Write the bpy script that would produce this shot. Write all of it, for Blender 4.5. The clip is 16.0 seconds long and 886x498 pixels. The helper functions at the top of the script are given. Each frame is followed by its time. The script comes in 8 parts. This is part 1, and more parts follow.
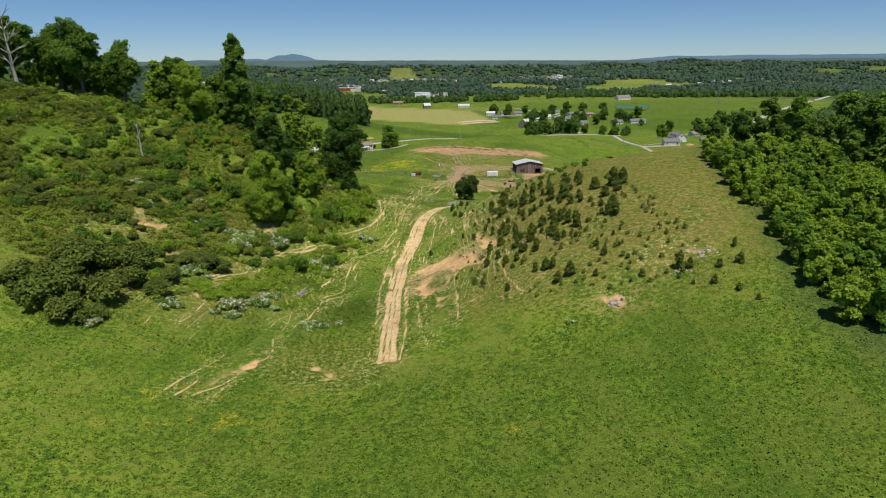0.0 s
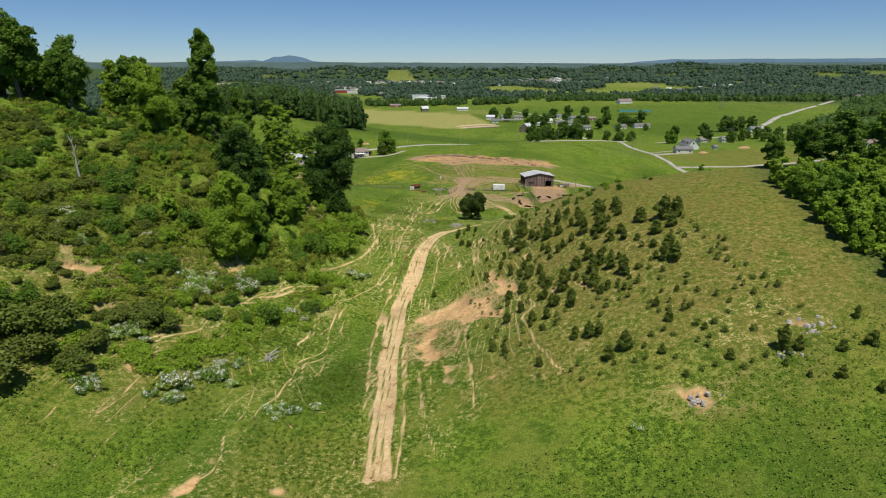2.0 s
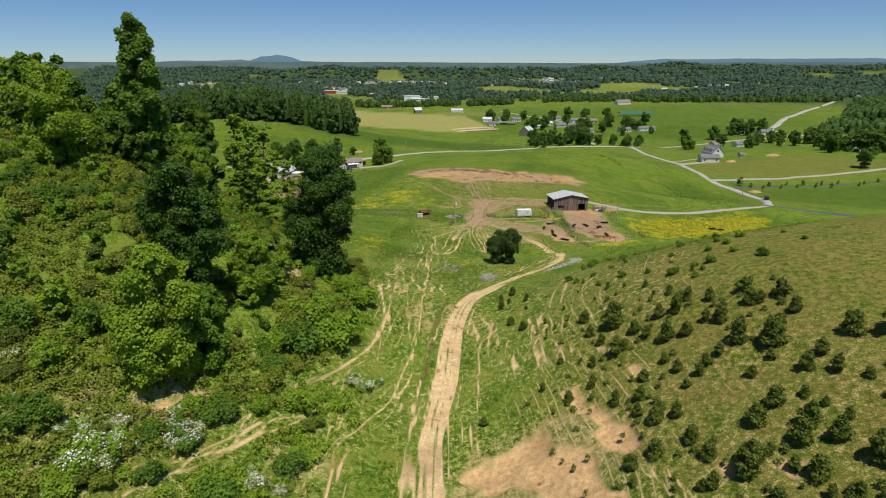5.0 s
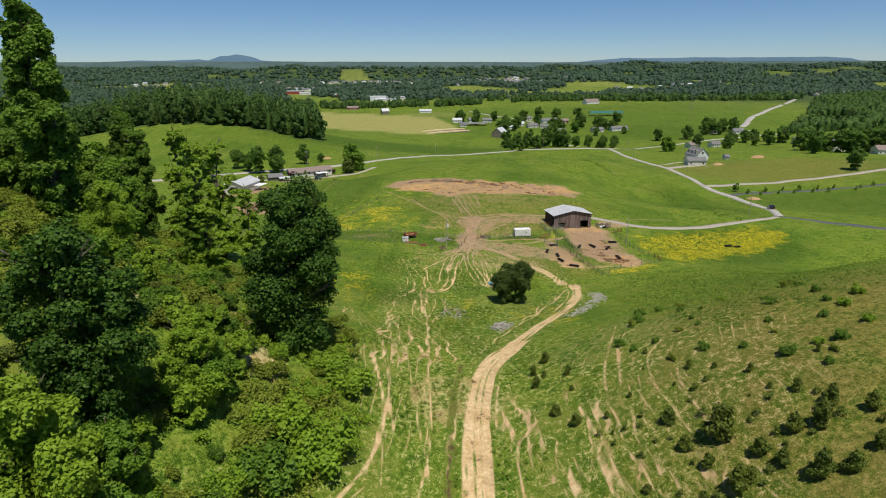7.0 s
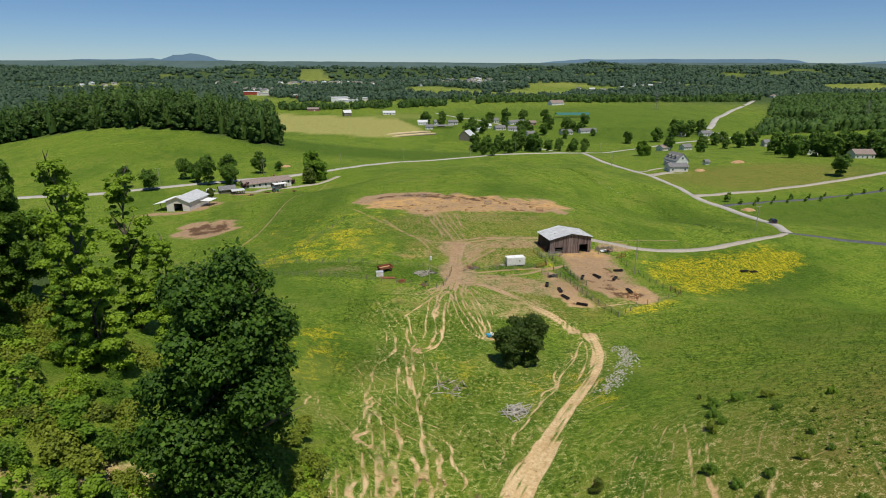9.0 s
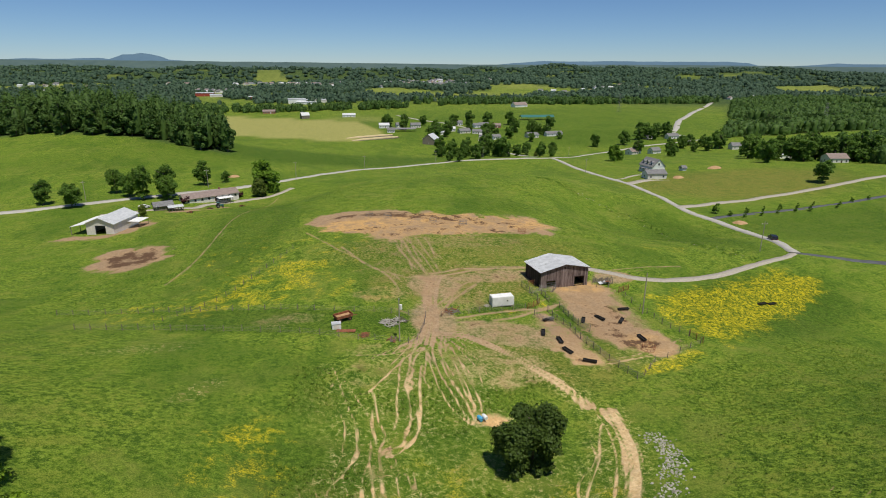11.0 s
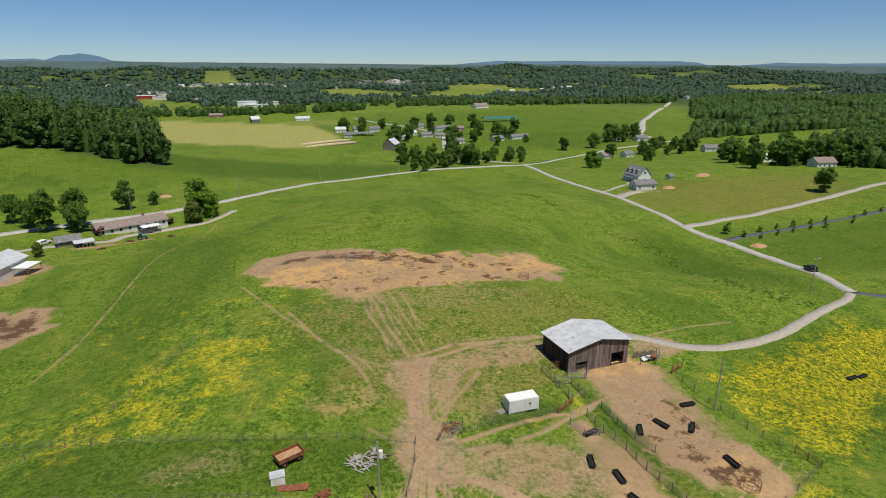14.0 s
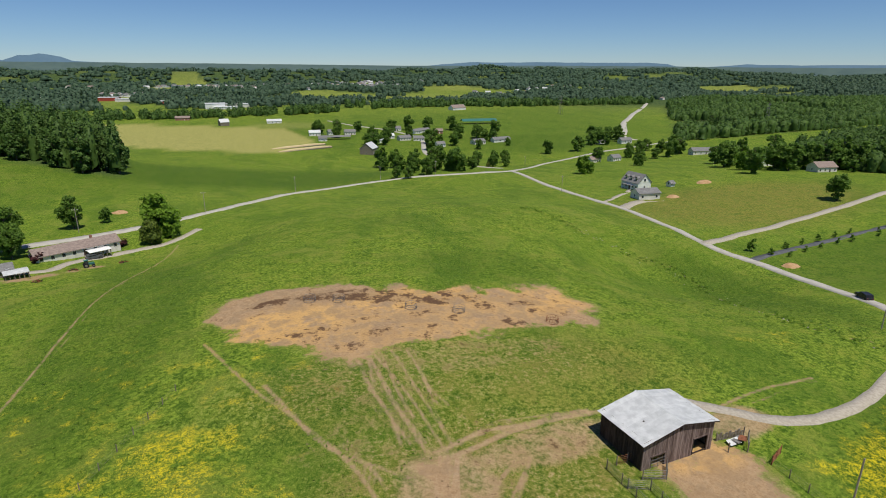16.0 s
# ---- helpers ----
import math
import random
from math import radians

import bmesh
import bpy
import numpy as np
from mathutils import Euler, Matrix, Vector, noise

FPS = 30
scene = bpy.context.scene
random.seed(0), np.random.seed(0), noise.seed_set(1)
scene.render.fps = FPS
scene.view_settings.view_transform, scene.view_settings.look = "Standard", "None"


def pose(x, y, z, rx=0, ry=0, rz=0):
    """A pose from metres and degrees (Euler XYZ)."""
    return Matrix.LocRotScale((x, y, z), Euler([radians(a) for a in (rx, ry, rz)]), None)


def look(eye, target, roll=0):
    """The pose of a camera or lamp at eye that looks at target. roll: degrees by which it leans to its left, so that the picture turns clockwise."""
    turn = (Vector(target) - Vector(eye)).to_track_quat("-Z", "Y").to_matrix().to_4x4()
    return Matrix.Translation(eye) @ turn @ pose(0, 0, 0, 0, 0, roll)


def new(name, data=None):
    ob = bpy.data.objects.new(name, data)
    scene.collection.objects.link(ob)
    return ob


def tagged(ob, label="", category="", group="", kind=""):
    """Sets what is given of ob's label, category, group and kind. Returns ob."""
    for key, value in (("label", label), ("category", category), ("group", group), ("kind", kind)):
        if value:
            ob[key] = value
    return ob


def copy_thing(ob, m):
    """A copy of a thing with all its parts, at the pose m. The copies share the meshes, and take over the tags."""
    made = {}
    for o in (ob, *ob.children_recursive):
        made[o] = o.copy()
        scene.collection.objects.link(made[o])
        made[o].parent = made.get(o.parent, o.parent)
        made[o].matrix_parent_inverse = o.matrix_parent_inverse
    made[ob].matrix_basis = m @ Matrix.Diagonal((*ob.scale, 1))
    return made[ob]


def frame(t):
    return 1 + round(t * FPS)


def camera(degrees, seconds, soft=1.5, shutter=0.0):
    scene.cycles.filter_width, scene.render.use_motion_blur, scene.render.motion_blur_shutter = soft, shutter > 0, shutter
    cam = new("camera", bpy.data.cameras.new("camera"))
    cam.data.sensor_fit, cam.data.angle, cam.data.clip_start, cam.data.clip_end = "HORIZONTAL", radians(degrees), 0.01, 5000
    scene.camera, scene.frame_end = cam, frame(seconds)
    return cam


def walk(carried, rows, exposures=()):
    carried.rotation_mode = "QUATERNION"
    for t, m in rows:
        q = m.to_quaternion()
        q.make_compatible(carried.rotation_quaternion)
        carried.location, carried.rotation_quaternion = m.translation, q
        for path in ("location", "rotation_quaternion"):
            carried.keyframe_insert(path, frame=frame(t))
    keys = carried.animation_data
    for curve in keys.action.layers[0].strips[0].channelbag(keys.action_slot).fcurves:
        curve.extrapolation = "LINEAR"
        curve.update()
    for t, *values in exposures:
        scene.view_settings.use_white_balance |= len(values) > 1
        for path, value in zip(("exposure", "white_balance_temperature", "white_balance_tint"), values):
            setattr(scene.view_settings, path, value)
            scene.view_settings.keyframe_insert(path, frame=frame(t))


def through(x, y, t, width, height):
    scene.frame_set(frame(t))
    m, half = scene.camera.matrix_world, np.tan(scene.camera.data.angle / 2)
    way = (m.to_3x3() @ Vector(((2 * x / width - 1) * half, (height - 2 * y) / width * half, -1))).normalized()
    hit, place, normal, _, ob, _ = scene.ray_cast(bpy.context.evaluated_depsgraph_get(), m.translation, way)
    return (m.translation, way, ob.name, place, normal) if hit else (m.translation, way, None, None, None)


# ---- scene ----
cam = camera(75.6, 16.0, soft=1.0)
PATH = [
    (0, (5.866, 0.896, 45.217), (5.81, 2.795, 44.592), -0.5),
    (0.5, (5.12, 6.297, 45.181), (5.071, 8.197, 44.559), -0.4),
    (1, (4.62, 12.217, 45.095), (4.572, 14.117, 44.474), -0.4),
    (1.5, (4.044, 18.574, 45.008), (3.999, 20.475, 44.39), -0.2),
    (2, (3.461, 25.358, 44.993), (3.416, 27.259, 44.375), -0.2),
    (2.5, (2.438, 32.304, 44.95), (2.395, 34.206, 44.332), -0.1),
    (3, (1.252, 39.325, 44.989), (1.209, 41.227, 44.371), -0.1),
    (3.5, (-0.192, 46.547, 44.948), (-0.236, 48.449, 44.329), -0.2),
    (4, (-2.186, 53.622, 44.935), (-2.224, 55.524, 44.316), -0.1),
    (6.5, (-9.757, 84.934, 45.368), (-9.687, 86.833, 44.747), -0.4),
    (7, (-11.482, 91.44, 45.338), (-11.377, 93.339, 44.716), -0.3),
    (7.5, (-12.736, 97.925, 45.387), (-12.598, 99.821, 44.766), -0.3),
    (8, (-13.511, 104.456, 45.378), (-13.341, 106.35, 44.758), -0.2),
    (8.5, (-13.915, 111.162, 45.324), (-13.714, 113.053, 44.704), -0.1),
    (9, (-13.981, 117.806, 45.337), (-13.75, 119.693, 44.716), -0.0),
    (11.5, (-11.488, 150.985, 44.74), (-11.102, 152.849, 44.124), 0.2),
    (12, (-10.619, 157.419, 44.872), (-10.209, 159.277, 44.256), 0.1),
    (12.5, (-9.969, 163.956, 44.851), (-9.533, 165.808, 44.235), 0.1),
    (13, (-9.674, 170.574, 44.689), (-9.21, 172.419, 44.075), 0.1),
    (13.5, (-9.443, 177.025, 44.759), (-8.966, 178.867, 44.143), 0.1),
    (14, (-9.311, 183.523, 44.749), (-8.816, 185.36, 44.133), 0.1),
    (14.5, (-9.287, 190.0, 44.689), (-8.77, 191.832, 44.075), 0.1),
    (15, (-9.254, 196.571, 44.491), (-8.712, 198.396, 43.878), 0.2),
    (15.5, (-9.169, 203.115, 44.247), (-8.605, 204.934, 43.635), 0.2),
    (16, (-9.221, 209.609, 44.13), (-8.64, 211.422, 43.518), 0.2),
]
walk(cam, [(t, look(eye, target, roll)) for t, eye, target, roll in PATH])

# ---- world and sun ----
SUN_EL = 68.0
SUN_AZ = 163.0          # clockwise from +y
world = bpy.data.worlds.new("world")
scene.world = world
world.use_nodes = True
wn, wl = world.node_tree.nodes, world.node_tree.links
wn.clear()
sky = wn.new("ShaderNodeTexSky")
sky.sky_type, sky.sun_disc = "NISHITA", False
sky.sun_elevation, sky.sun_rotation = radians(SUN_EL), radians(SUN_AZ)
sky.air_density, sky.dust_density, sky.ozone_density, sky.altitude = 0.75, 0.0, 7.0, 300
bg = wn.new("ShaderNodeBackground")
bg.inputs["Strength"].default_value = 0.08
wo = wn.new("ShaderNodeOutputWorld")
tint = wn.new("ShaderNodeMix")
tint.data_type, tint.blend_type = "RGBA", "MULTIPLY"
tint.inputs[0].default_value = 1.0
tint.inputs[7].default_value = (0.8, 0.9, 1.0, 1.0)
wl.new(sky.outputs[0], tint.inputs[6])
wl.new(tint.outputs[2], bg.inputs[0])
wl.new(bg.outputs[0], wo.inputs[0])
sun_data = bpy.data.lights.new("sun", "SUN")
sun_data.energy, sun_data.angle, sun_data.color = 4.25, radians(0.53), (1.0, 0.93, 0.8)
sun = new("sun", sun_data)
sd = Vector((math.sin(radians(SUN_AZ)) * math.cos(radians(SUN_EL)), math.cos(radians(SUN_AZ)) * math.cos(radians(SUN_EL)), math.sin(radians(SUN_EL))))
sun.matrix_basis = look(sd * 300, (0, 0, 0))

# ---- materials ----


def nodes_of(name):
    m = bpy.data.materials.new(name)
    m.use_nodes = True
    nt = m.node_tree
    bsdf = nt.nodes["Principled BSDF"]
    bsdf.inputs["Specular IOR Level"].default_value = 0.25
    return m, nt, bsdf


def world_noise(nt, scale, detail=4.0, rough=0.55, stretch=None):
    geo = nt.nodes.new("ShaderNodeNewGeometry")
    n = nt.nodes.new("ShaderNodeTexNoise")
    n.inputs["Scale"].default_value, n.inputs["Detail"].default_value, n.inputs["Roughness"].default_value = scale, detail, rough
    if stretch:
        mp = nt.nodes.new("ShaderNodeMapping")
        mp.inputs["Scale"].default_value = stretch
        nt.links.new(geo.outputs["Position"], mp.inputs["Vector"])
        nt.links.new(mp.outputs[0], n.inputs["Vector"])
    else:
        nt.links.new(geo.outputs["Position"], n.inputs["Vector"])
    return n.outputs[0]


def ramp(nt, value, lo, hi):
    r = nt.nodes.new("ShaderNodeMapRange")
    r.interpolation_type = "SMOOTHSTEP"
    r.inputs["From Min"].default_value, r.inputs["From Max"].default_value = lo, hi
    nt.links.new(value, r.inputs["Value"])
    return r.outputs[0]


def mixed(nt, fac, a, b):
    m = nt.nodes.new("ShaderNodeMix")
    m.data_type = "RGBA"
    for k, v in (("Factor", fac), ("A", a), ("B", b)):
        sock = [s for s in m.inputs if s.name == k and (s.type == "RGBA" if k != "Factor" else s.type == "VALUE")][0]
        if isinstance(v, tuple):
            sock.default_value = (*v, 1.0)
        elif isinstance(v, (int, float)):
            sock.default_value = v
        else:
            nt.links.new(v, sock)
    return [s for s in m.outputs if s.type == "RGBA"][0]


def calc(nt, op, a, b):
    m = nt.nodes.new("ShaderNodeMath")
    m.operation = op
    for k, v in enumerate((a, b)):
        if isinstance(v, (int, float)):
            m.inputs[k].default_value = v
        else:
            nt.links.new(v, m.inputs[k])
    return m.outputs[0]


def bumped(nt, bsdf, value, strength, distance):
    b = nt.nodes.new("ShaderNodeBump")
    b.inputs["Strength"].default_value, b.inputs["Distance"].default_value = strength, distance
    nt.links.new(value, b.inputs["Height"])
    nt.links.new(b.outputs[0], bsdf.inputs["Normal"])


def plain(name, a, b, scale=3.0, rough=0.8, metal=0.0, bump=0.0, stretch=None, spread=(0.35, 0.65), per_object=0.0, per_island=0.0):
    """Two tones mixed by noise at a coarse and a fine scale."""
    m, nt, bsdf = nodes_of(name)
    n1 = ramp(nt, world_noise(nt, scale, 5.0, 0.6, stretch), *spread)
    n2 = world_noise(nt, scale * 7, 3.0)
    fac = calc(nt, "ADD", calc(nt, "MULTIPLY", n1, 0.7), calc(nt, "MULTIPLY", n2, 0.3))
    if per_object:
        info = nt.nodes.new("ShaderNodeObjectInfo")
        fac = calc(nt, "ADD", fac, calc(nt, "MULTIPLY", calc(nt, "SUBTRACT", info.outputs["Random"], 0.5), per_object))
    if per_island:
        geo = nt.nodes.new("ShaderNodeNewGeometry")
        fac = calc(nt, "ADD", fac, calc(nt, "MULTIPLY", calc(nt, "SUBTRACT", geo.outputs["Random Per Island"], 0.5), per_island))
    cl = nt.nodes.new("ShaderNodeClamp")
    nt.links.new(fac, cl.inputs[0])
    nt.links.new(mixed(nt, cl.outputs[0], a, b), bsdf.inputs["Base Color"])
    bsdf.inputs["Roughness"].default_value, bsdf.inputs["Metallic"].default_value = rough, metal
    if bump:
        bumped(nt, bsdf, n2, bump, 0.1)
    return m


def foliage(name, dark, light, warm, through=0.3):
    """Leaves: tone by clump, by plant and by a coarse noise, with light coming through."""
    m, nt, bsdf = nodes_of(name)
    geo = nt.nodes.new("ShaderNodeNewGeometry")
    info = nt.nodes.new("ShaderNodeObjectInfo")
    c = mixed(nt, geo.outputs["Random Per Island"], dark, light)
    c = mixed(nt, calc(nt, "MULTIPLY", info.outputs["Random"], 0.45), c, warm)
    c = mixed(nt, calc(nt, "MULTIPLY", ramp(nt, world_noise(nt, 0.35), 0.35, 0.7), 0.4), c, dark)
    nt.links.new(c, bsdf.inputs["Base Color"])
    bsdf.inputs["Roughness"].default_value = 0.6
    tr = nt.nodes.new("ShaderNodeBsdfTranslucent")
    nt.links.new(c, tr.inputs["Color"])
    mix = nt.nodes.new("ShaderNodeMixShader")
    mix.inputs[0].default_value = through
    nt.links.new(bsdf.outputs[0], mix.inputs[1])
    nt.links.new(tr.outputs[0], mix.inputs[2])
    nt.links.new(mix.outputs[0], nt.nodes["Material Output"].inputs["Surface"])
    return m


OAK = foliage("oak_leaves", (0.058, 0.125, 0.012), (0.19, 0.335, 0.035), (0.2, 0.335, 0.036), 0.38)
DARKOAK = foliage("dark_oak_leaves", (0.03, 0.078, 0.009), (0.1, 0.2, 0.02), (0.115, 0.2, 0.022), 0.3)
LIMELEAF = foliage("lime_leaves", (0.09, 0.19, 0.014), (0.22, 0.37, 0.035), (0.22, 0.36, 0.035), 0.4)
MAPLE = foliage("bright_leaves", (0.15, 0.26, 0.016), (0.31, 0.48, 0.04), (0.33, 0.46, 0.04), 0.38)
DARKLEAF = foliage("dark_leaves", (0.026, 0.055, 0.01), (0.08, 0.135, 0.02), (0.09, 0.14, 0.02), 0.3)
CEDAR = foliage("cedar_needles", (0.058, 0.1, 0.014), (0.2, 0.265, 0.038), (0.21, 0.235, 0.038), 0.32)
SCRUB = foliage("scrub_leaves", (0.098, 0.152, 0.013), (0.3, 0.37, 0.04), (0.31, 0.33, 0.044), 0.32)
GRASS = foliage("grass_blades", (0.115, 0.205, 0.018), (0.25, 0.37, 0.045), (0.27, 0.33, 0.055), 0.5)
FARWOOD = foliage("far_wood_leaves", (0.042, 0.098, 0.02), (0.115, 0.21, 0.038), (0.115, 0.195, 0.042), 0.32)
TOWNLEAF = foliage("town_tree_leaves", (0.06, 0.138, 0.018), (0.165, 0.29, 0.04), (0.165, 0.275, 0.038), 0.4)
# distance haze put into the leaf colour: bluer and greyer than nearer woods
HAZEWOOD = foliage("haze_tinted_hill_leaves", (0.04, 0.084, 0.052), (0.09, 0.158, 0.086), (0.092, 0.15, 0.086), 0.3)
PURPLE = foliage("dark_red_leaves", (0.04, 0.015, 0.015), (0.09, 0.03, 0.03), (0.08, 0.03, 0.02))
BLOSSOM = plain("white_blossom", (0.6, 0.62, 0.54), (0.82, 0.83, 0.76), 6.0, 0.7)
BARK = plain("bark", (0.07, 0.055, 0.042), (0.2, 0.17, 0.14), 4.0, 0.95, bump=0.6, stretch=(1, 1, 0.2))
DEADWOOD = plain("dead_wood", (0.3, 0.28, 0.25), (0.5, 0.47, 0.43), 5.0, 0.9)
GRAVEL = plain("pale_gravel", (0.31, 0.28, 0.235), (0.46, 0.42, 0.36), 2.2, 0.95)
LANE = plain("worn_asphalt", (0.36, 0.345, 0.315), (0.48, 0.46, 0.42), 0.5, 0.9)
TAR = plain("dark_tar", (0.07, 0.075, 0.085), (0.13, 0.135, 0.15), 0.8, 0.85)
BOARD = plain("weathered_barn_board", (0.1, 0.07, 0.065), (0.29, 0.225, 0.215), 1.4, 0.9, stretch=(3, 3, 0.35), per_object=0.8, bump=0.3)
# dark timber, darkened further to paint shade on the barn's left wall
DARKBOARD = plain("dark_shaded_barn_board", (0.028, 0.02, 0.018), (0.085, 0.06, 0.052), 1.5, 0.9, stretch=(3, 3, 0.4), per_object=0.6)
TIN = plain("galvanised_sheet", (0.46, 0.48, 0.5), (0.68, 0.7, 0.72), 0.9, 0.5, 0.15, per_object=0.35, spread=(0.3, 0.7))
WHITE = plain("white_paint", (0.7, 0.71, 0.71), (0.82, 0.83, 0.83), 0.8, 0.6)
RUST = plain("rusted_steel", (0.16, 0.055, 0.03), (0.36, 0.15, 0.08), 2.5, 0.85, 0.2)
GALV = plain("grey_steel_tube", (0.14, 0.135, 0.13), (0.28, 0.27, 0.26), 3.0, 0.6, 0.3)
BLACK = plain("black_plastic", (0.012, 0.012, 0.013), (0.035, 0.034, 0.033), 3.0, 0.55)
POST = plain("grey_fence_post", (0.13, 0.11, 0.09), (0.28, 0.25, 0.21), 3.0, 0.95)
POLE = plain("utility_pole_wood", (0.25, 0.22, 0.19), (0.42, 0.39, 0.35), 2.0, 0.9, stretch=(3, 3, 0.3))
STONE = plain("pale_limestone", (0.24, 0.225, 0.205), (0.5, 0.475, 0.44), 2.0, 0.9, per_island=0.7)
SHINGLE = plain("brown_shingle", (0.19, 0.15, 0.135), (0.32, 0.255, 0.23), 1.5, 0.9)
GREYSHINGLE = plain("grey_shingle", (0.13, 0.13, 0.135), (0.24, 0.24, 0.245), 1.5, 0.9)
BRICK = plain("red_brick", (0.24, 0.11, 0.075), (0.36, 0.19, 0.14), 3.0, 0.9)
SIDING = plain("pale_siding", (0.62, 0.6, 0.56), (0.76, 0.74, 0.7), 1.0, 0.7)
GLASS = plain("dark_window_glass", (0.02, 0.025, 0.03), (0.06, 0.07, 0.08), 2.0, 0.08)
GREENTIN = plain("green_sheet_roof", (0.03, 0.12, 0.11), (0.06, 0.2, 0.18), 1.0, 0.5)
REDTIN = plain("red_sheet_roof", (0.3, 0.05, 0.035), (0.4, 0.09, 0.06), 1.0, 0.5)
BLUE = plain("blue_plastic", (0.05, 0.3, 0.55), (0.1, 0.42, 0.68), 2.0, 0.5)
RUBBER = plain("black_rubber", (0.012, 0.012, 0.012), (0.03, 0.03, 0.03), 5.0, 0.8)
CARBLACK = plain("black_car_paint", (0.015, 0.015, 0.018), (0.03, 0.03, 0.035), 2.0, 0.2)
EARTH = plain("tan_clay", (0.34, 0.2, 0.1), (0.52, 0.35, 0.2), 0.8, 0.95, bump=0.5)

# ---- lie of the land ----


def lattice(ix, iy):
    v = np.sin(ix * 127.1 + iy * 311.7) * 43758.5453
    return v - np.floor(v)


def value_noise(x, y):
    """Smooth noise, 0 to 1, one cell a metre."""
    x, y = np.asarray(x, float), np.asarray(y, float)
    ix, iy = np.floor(x), np.floor(y)
    u, v = x - ix, y - iy
    u, v = u * u * (3 - 2 * u), v * v * (3 - 2 * v)
    a, b, c, d = lattice(ix, iy), lattice(ix + 1, iy), lattice(ix, iy + 1), lattice(ix + 1, iy + 1)
    return (a * (1 - u) + b * u) * (1 - v) + (c * (1 - u) + d * u) * v


def step(a, b, v):
    u = np.clip((v - a) / (b - a), 0, 1)
    return u * u * (3 - 2 * u)


# centre x, centre y, spread, height
NEAR_HILLS = [
    (-149, 151, 64, 32.4), (89, 112, 46, 13.7), (154, 277, 69, -6.7), (-71, 187, 65, 1.7), (147, 28, 67, 10.6),
    (-167, 597, 79, 17.8), (53, 140, 30, 5.8), (29, 363, 50, 6.3), (-75, 169, 29, 7.6), (-26, 103, 27, -2.0),
    (-117, 18, 116, 9.1), (-31, 52, 27, -2.5), (97, 329, 22, -7.7), (-141, 341, 72, -8.2), (-17, 293, 25, 2.5),
    (210, 637, 130, -10.2), (34, 227, 28, -4.5), (212, 343, 67, -6.0), (-54, 116, 25, -1.6), (39, 97, 22, 5.8),
]
LOW_SWELLS = [
    (-235, 695, 66, 24.0),
    (179, 86, 68, 8.7), (77, 400, 31, 3.8), (216, 567, 70, 7.5), (-8, 132, 22, -10.3), (38, 155, 31, 2.0),
    (-10, 86, 62, -7.0), (89, 166, 24, 6.9), (101, 233, 25, -8.2), (-38, 144, 22, 11.0), (-8, 183, 32, -5.8),
    (-66, 269, 35, -6.4), (-43, 402, 24, -6.0), (-60, 401, 110, 1.8), (-110, 102, 37, 10.8), (23, 142, 22, 7.8),
    (116, 275, 30, 2.9), (-10, -41, 64, 1.9), (248, 441, 65, 3.6), (108, 581, 43, 8.2), (106, 626, 121, -3.6),
]


def smooth_land(x, y):
    """Height of the ground without its small bumps."""
    x, y = np.asarray(x, float), np.asarray(y, float)
    z = -41 / (1 + np.exp(-(y - 470) / 120.0)) + 5
    for cx, cy, s, h in NEAR_HILLS + LOW_SWELLS:
        z = z + h * np.exp(-((x - cx) ** 2 + (y - cy) ** 2) / (2 * s * s))
    r = np.hypot(x, y - 150)
    far = step(800, 2600, r)
    roll = (value_noise(x / 520 + 3.3, y / 430 + 7.1) - 0.5) * 2 + (value_noise(x / 210 + 9.1, y / 190) - 0.5) * 0.8
    z = z + far * (12 + 16 * roll) + step(1500, 2600, r) * (6 + 14 * roll) + step(1900, 4300, r) * (15 + 11 * roll)
    return z


def land(x, y):
    """Height of the ground."""
    x, y = np.asarray(x, float), np.asarray(y, float)
    return smooth_land(x, y) + 0.22 * (value_noise(x / 3.1, y / 3.1) - 0.5) + 0.5 * (value_noise(x / 11, y / 11) - 0.5)


def ground_at(x, y):
    return float(land(x, y))


def grid_lines(lo, hi, fine, far_lo, far_hi, grow=1.045, cap=90.0):
    mid = list(np.arange(lo, hi + 1e-6, fine))
    up, s = [], fine
    v = hi
    while v < far_hi:
        s = min(s * grow, cap)
        v += s
        up.append(v)
    down, s = [], fine
    v = lo
    while v > far_lo:
        s = min(s * grow, cap)
        v -= s
        down.append(v)
    return np.array(down[::-1] + mid + up)


def from_line(px, py, line, half):
    """Distance from a bent line, less its half width (negative inside)."""
    best = np.full(px.shape, 99.0)
    for (ax, ay), (bx, by) in zip(line[:-1], line[1:]):
        dx, dy = bx - ax, by - ay
        t = np.clip(((px - ax) * dx + (py - ay) * dy) / (dx * dx + dy * dy + 1e-9), 0, 1)
        best = np.minimum(best, np.hypot(px - ax - t * dx, py - ay - t * dy))
    return best - half


def from_patch(px, py, ring):
    """Distance from the edge of an outline (negative inside)."""
    edge = from_line(px, py, list(ring) + [ring[0]], 0.0)
    inside = np.zeros(px.shape, bool)
    for (ax, ay), (bx, by) in zip(ring, list(ring[1:]) + [ring[0]]):
        cross = ((ay > py) != (by > py)) & (px < (bx - ax) * (py - ay) / (by - ay + 1e-12) + ax)
        inside ^= cross
    return np.where(inside, -edge, edge)


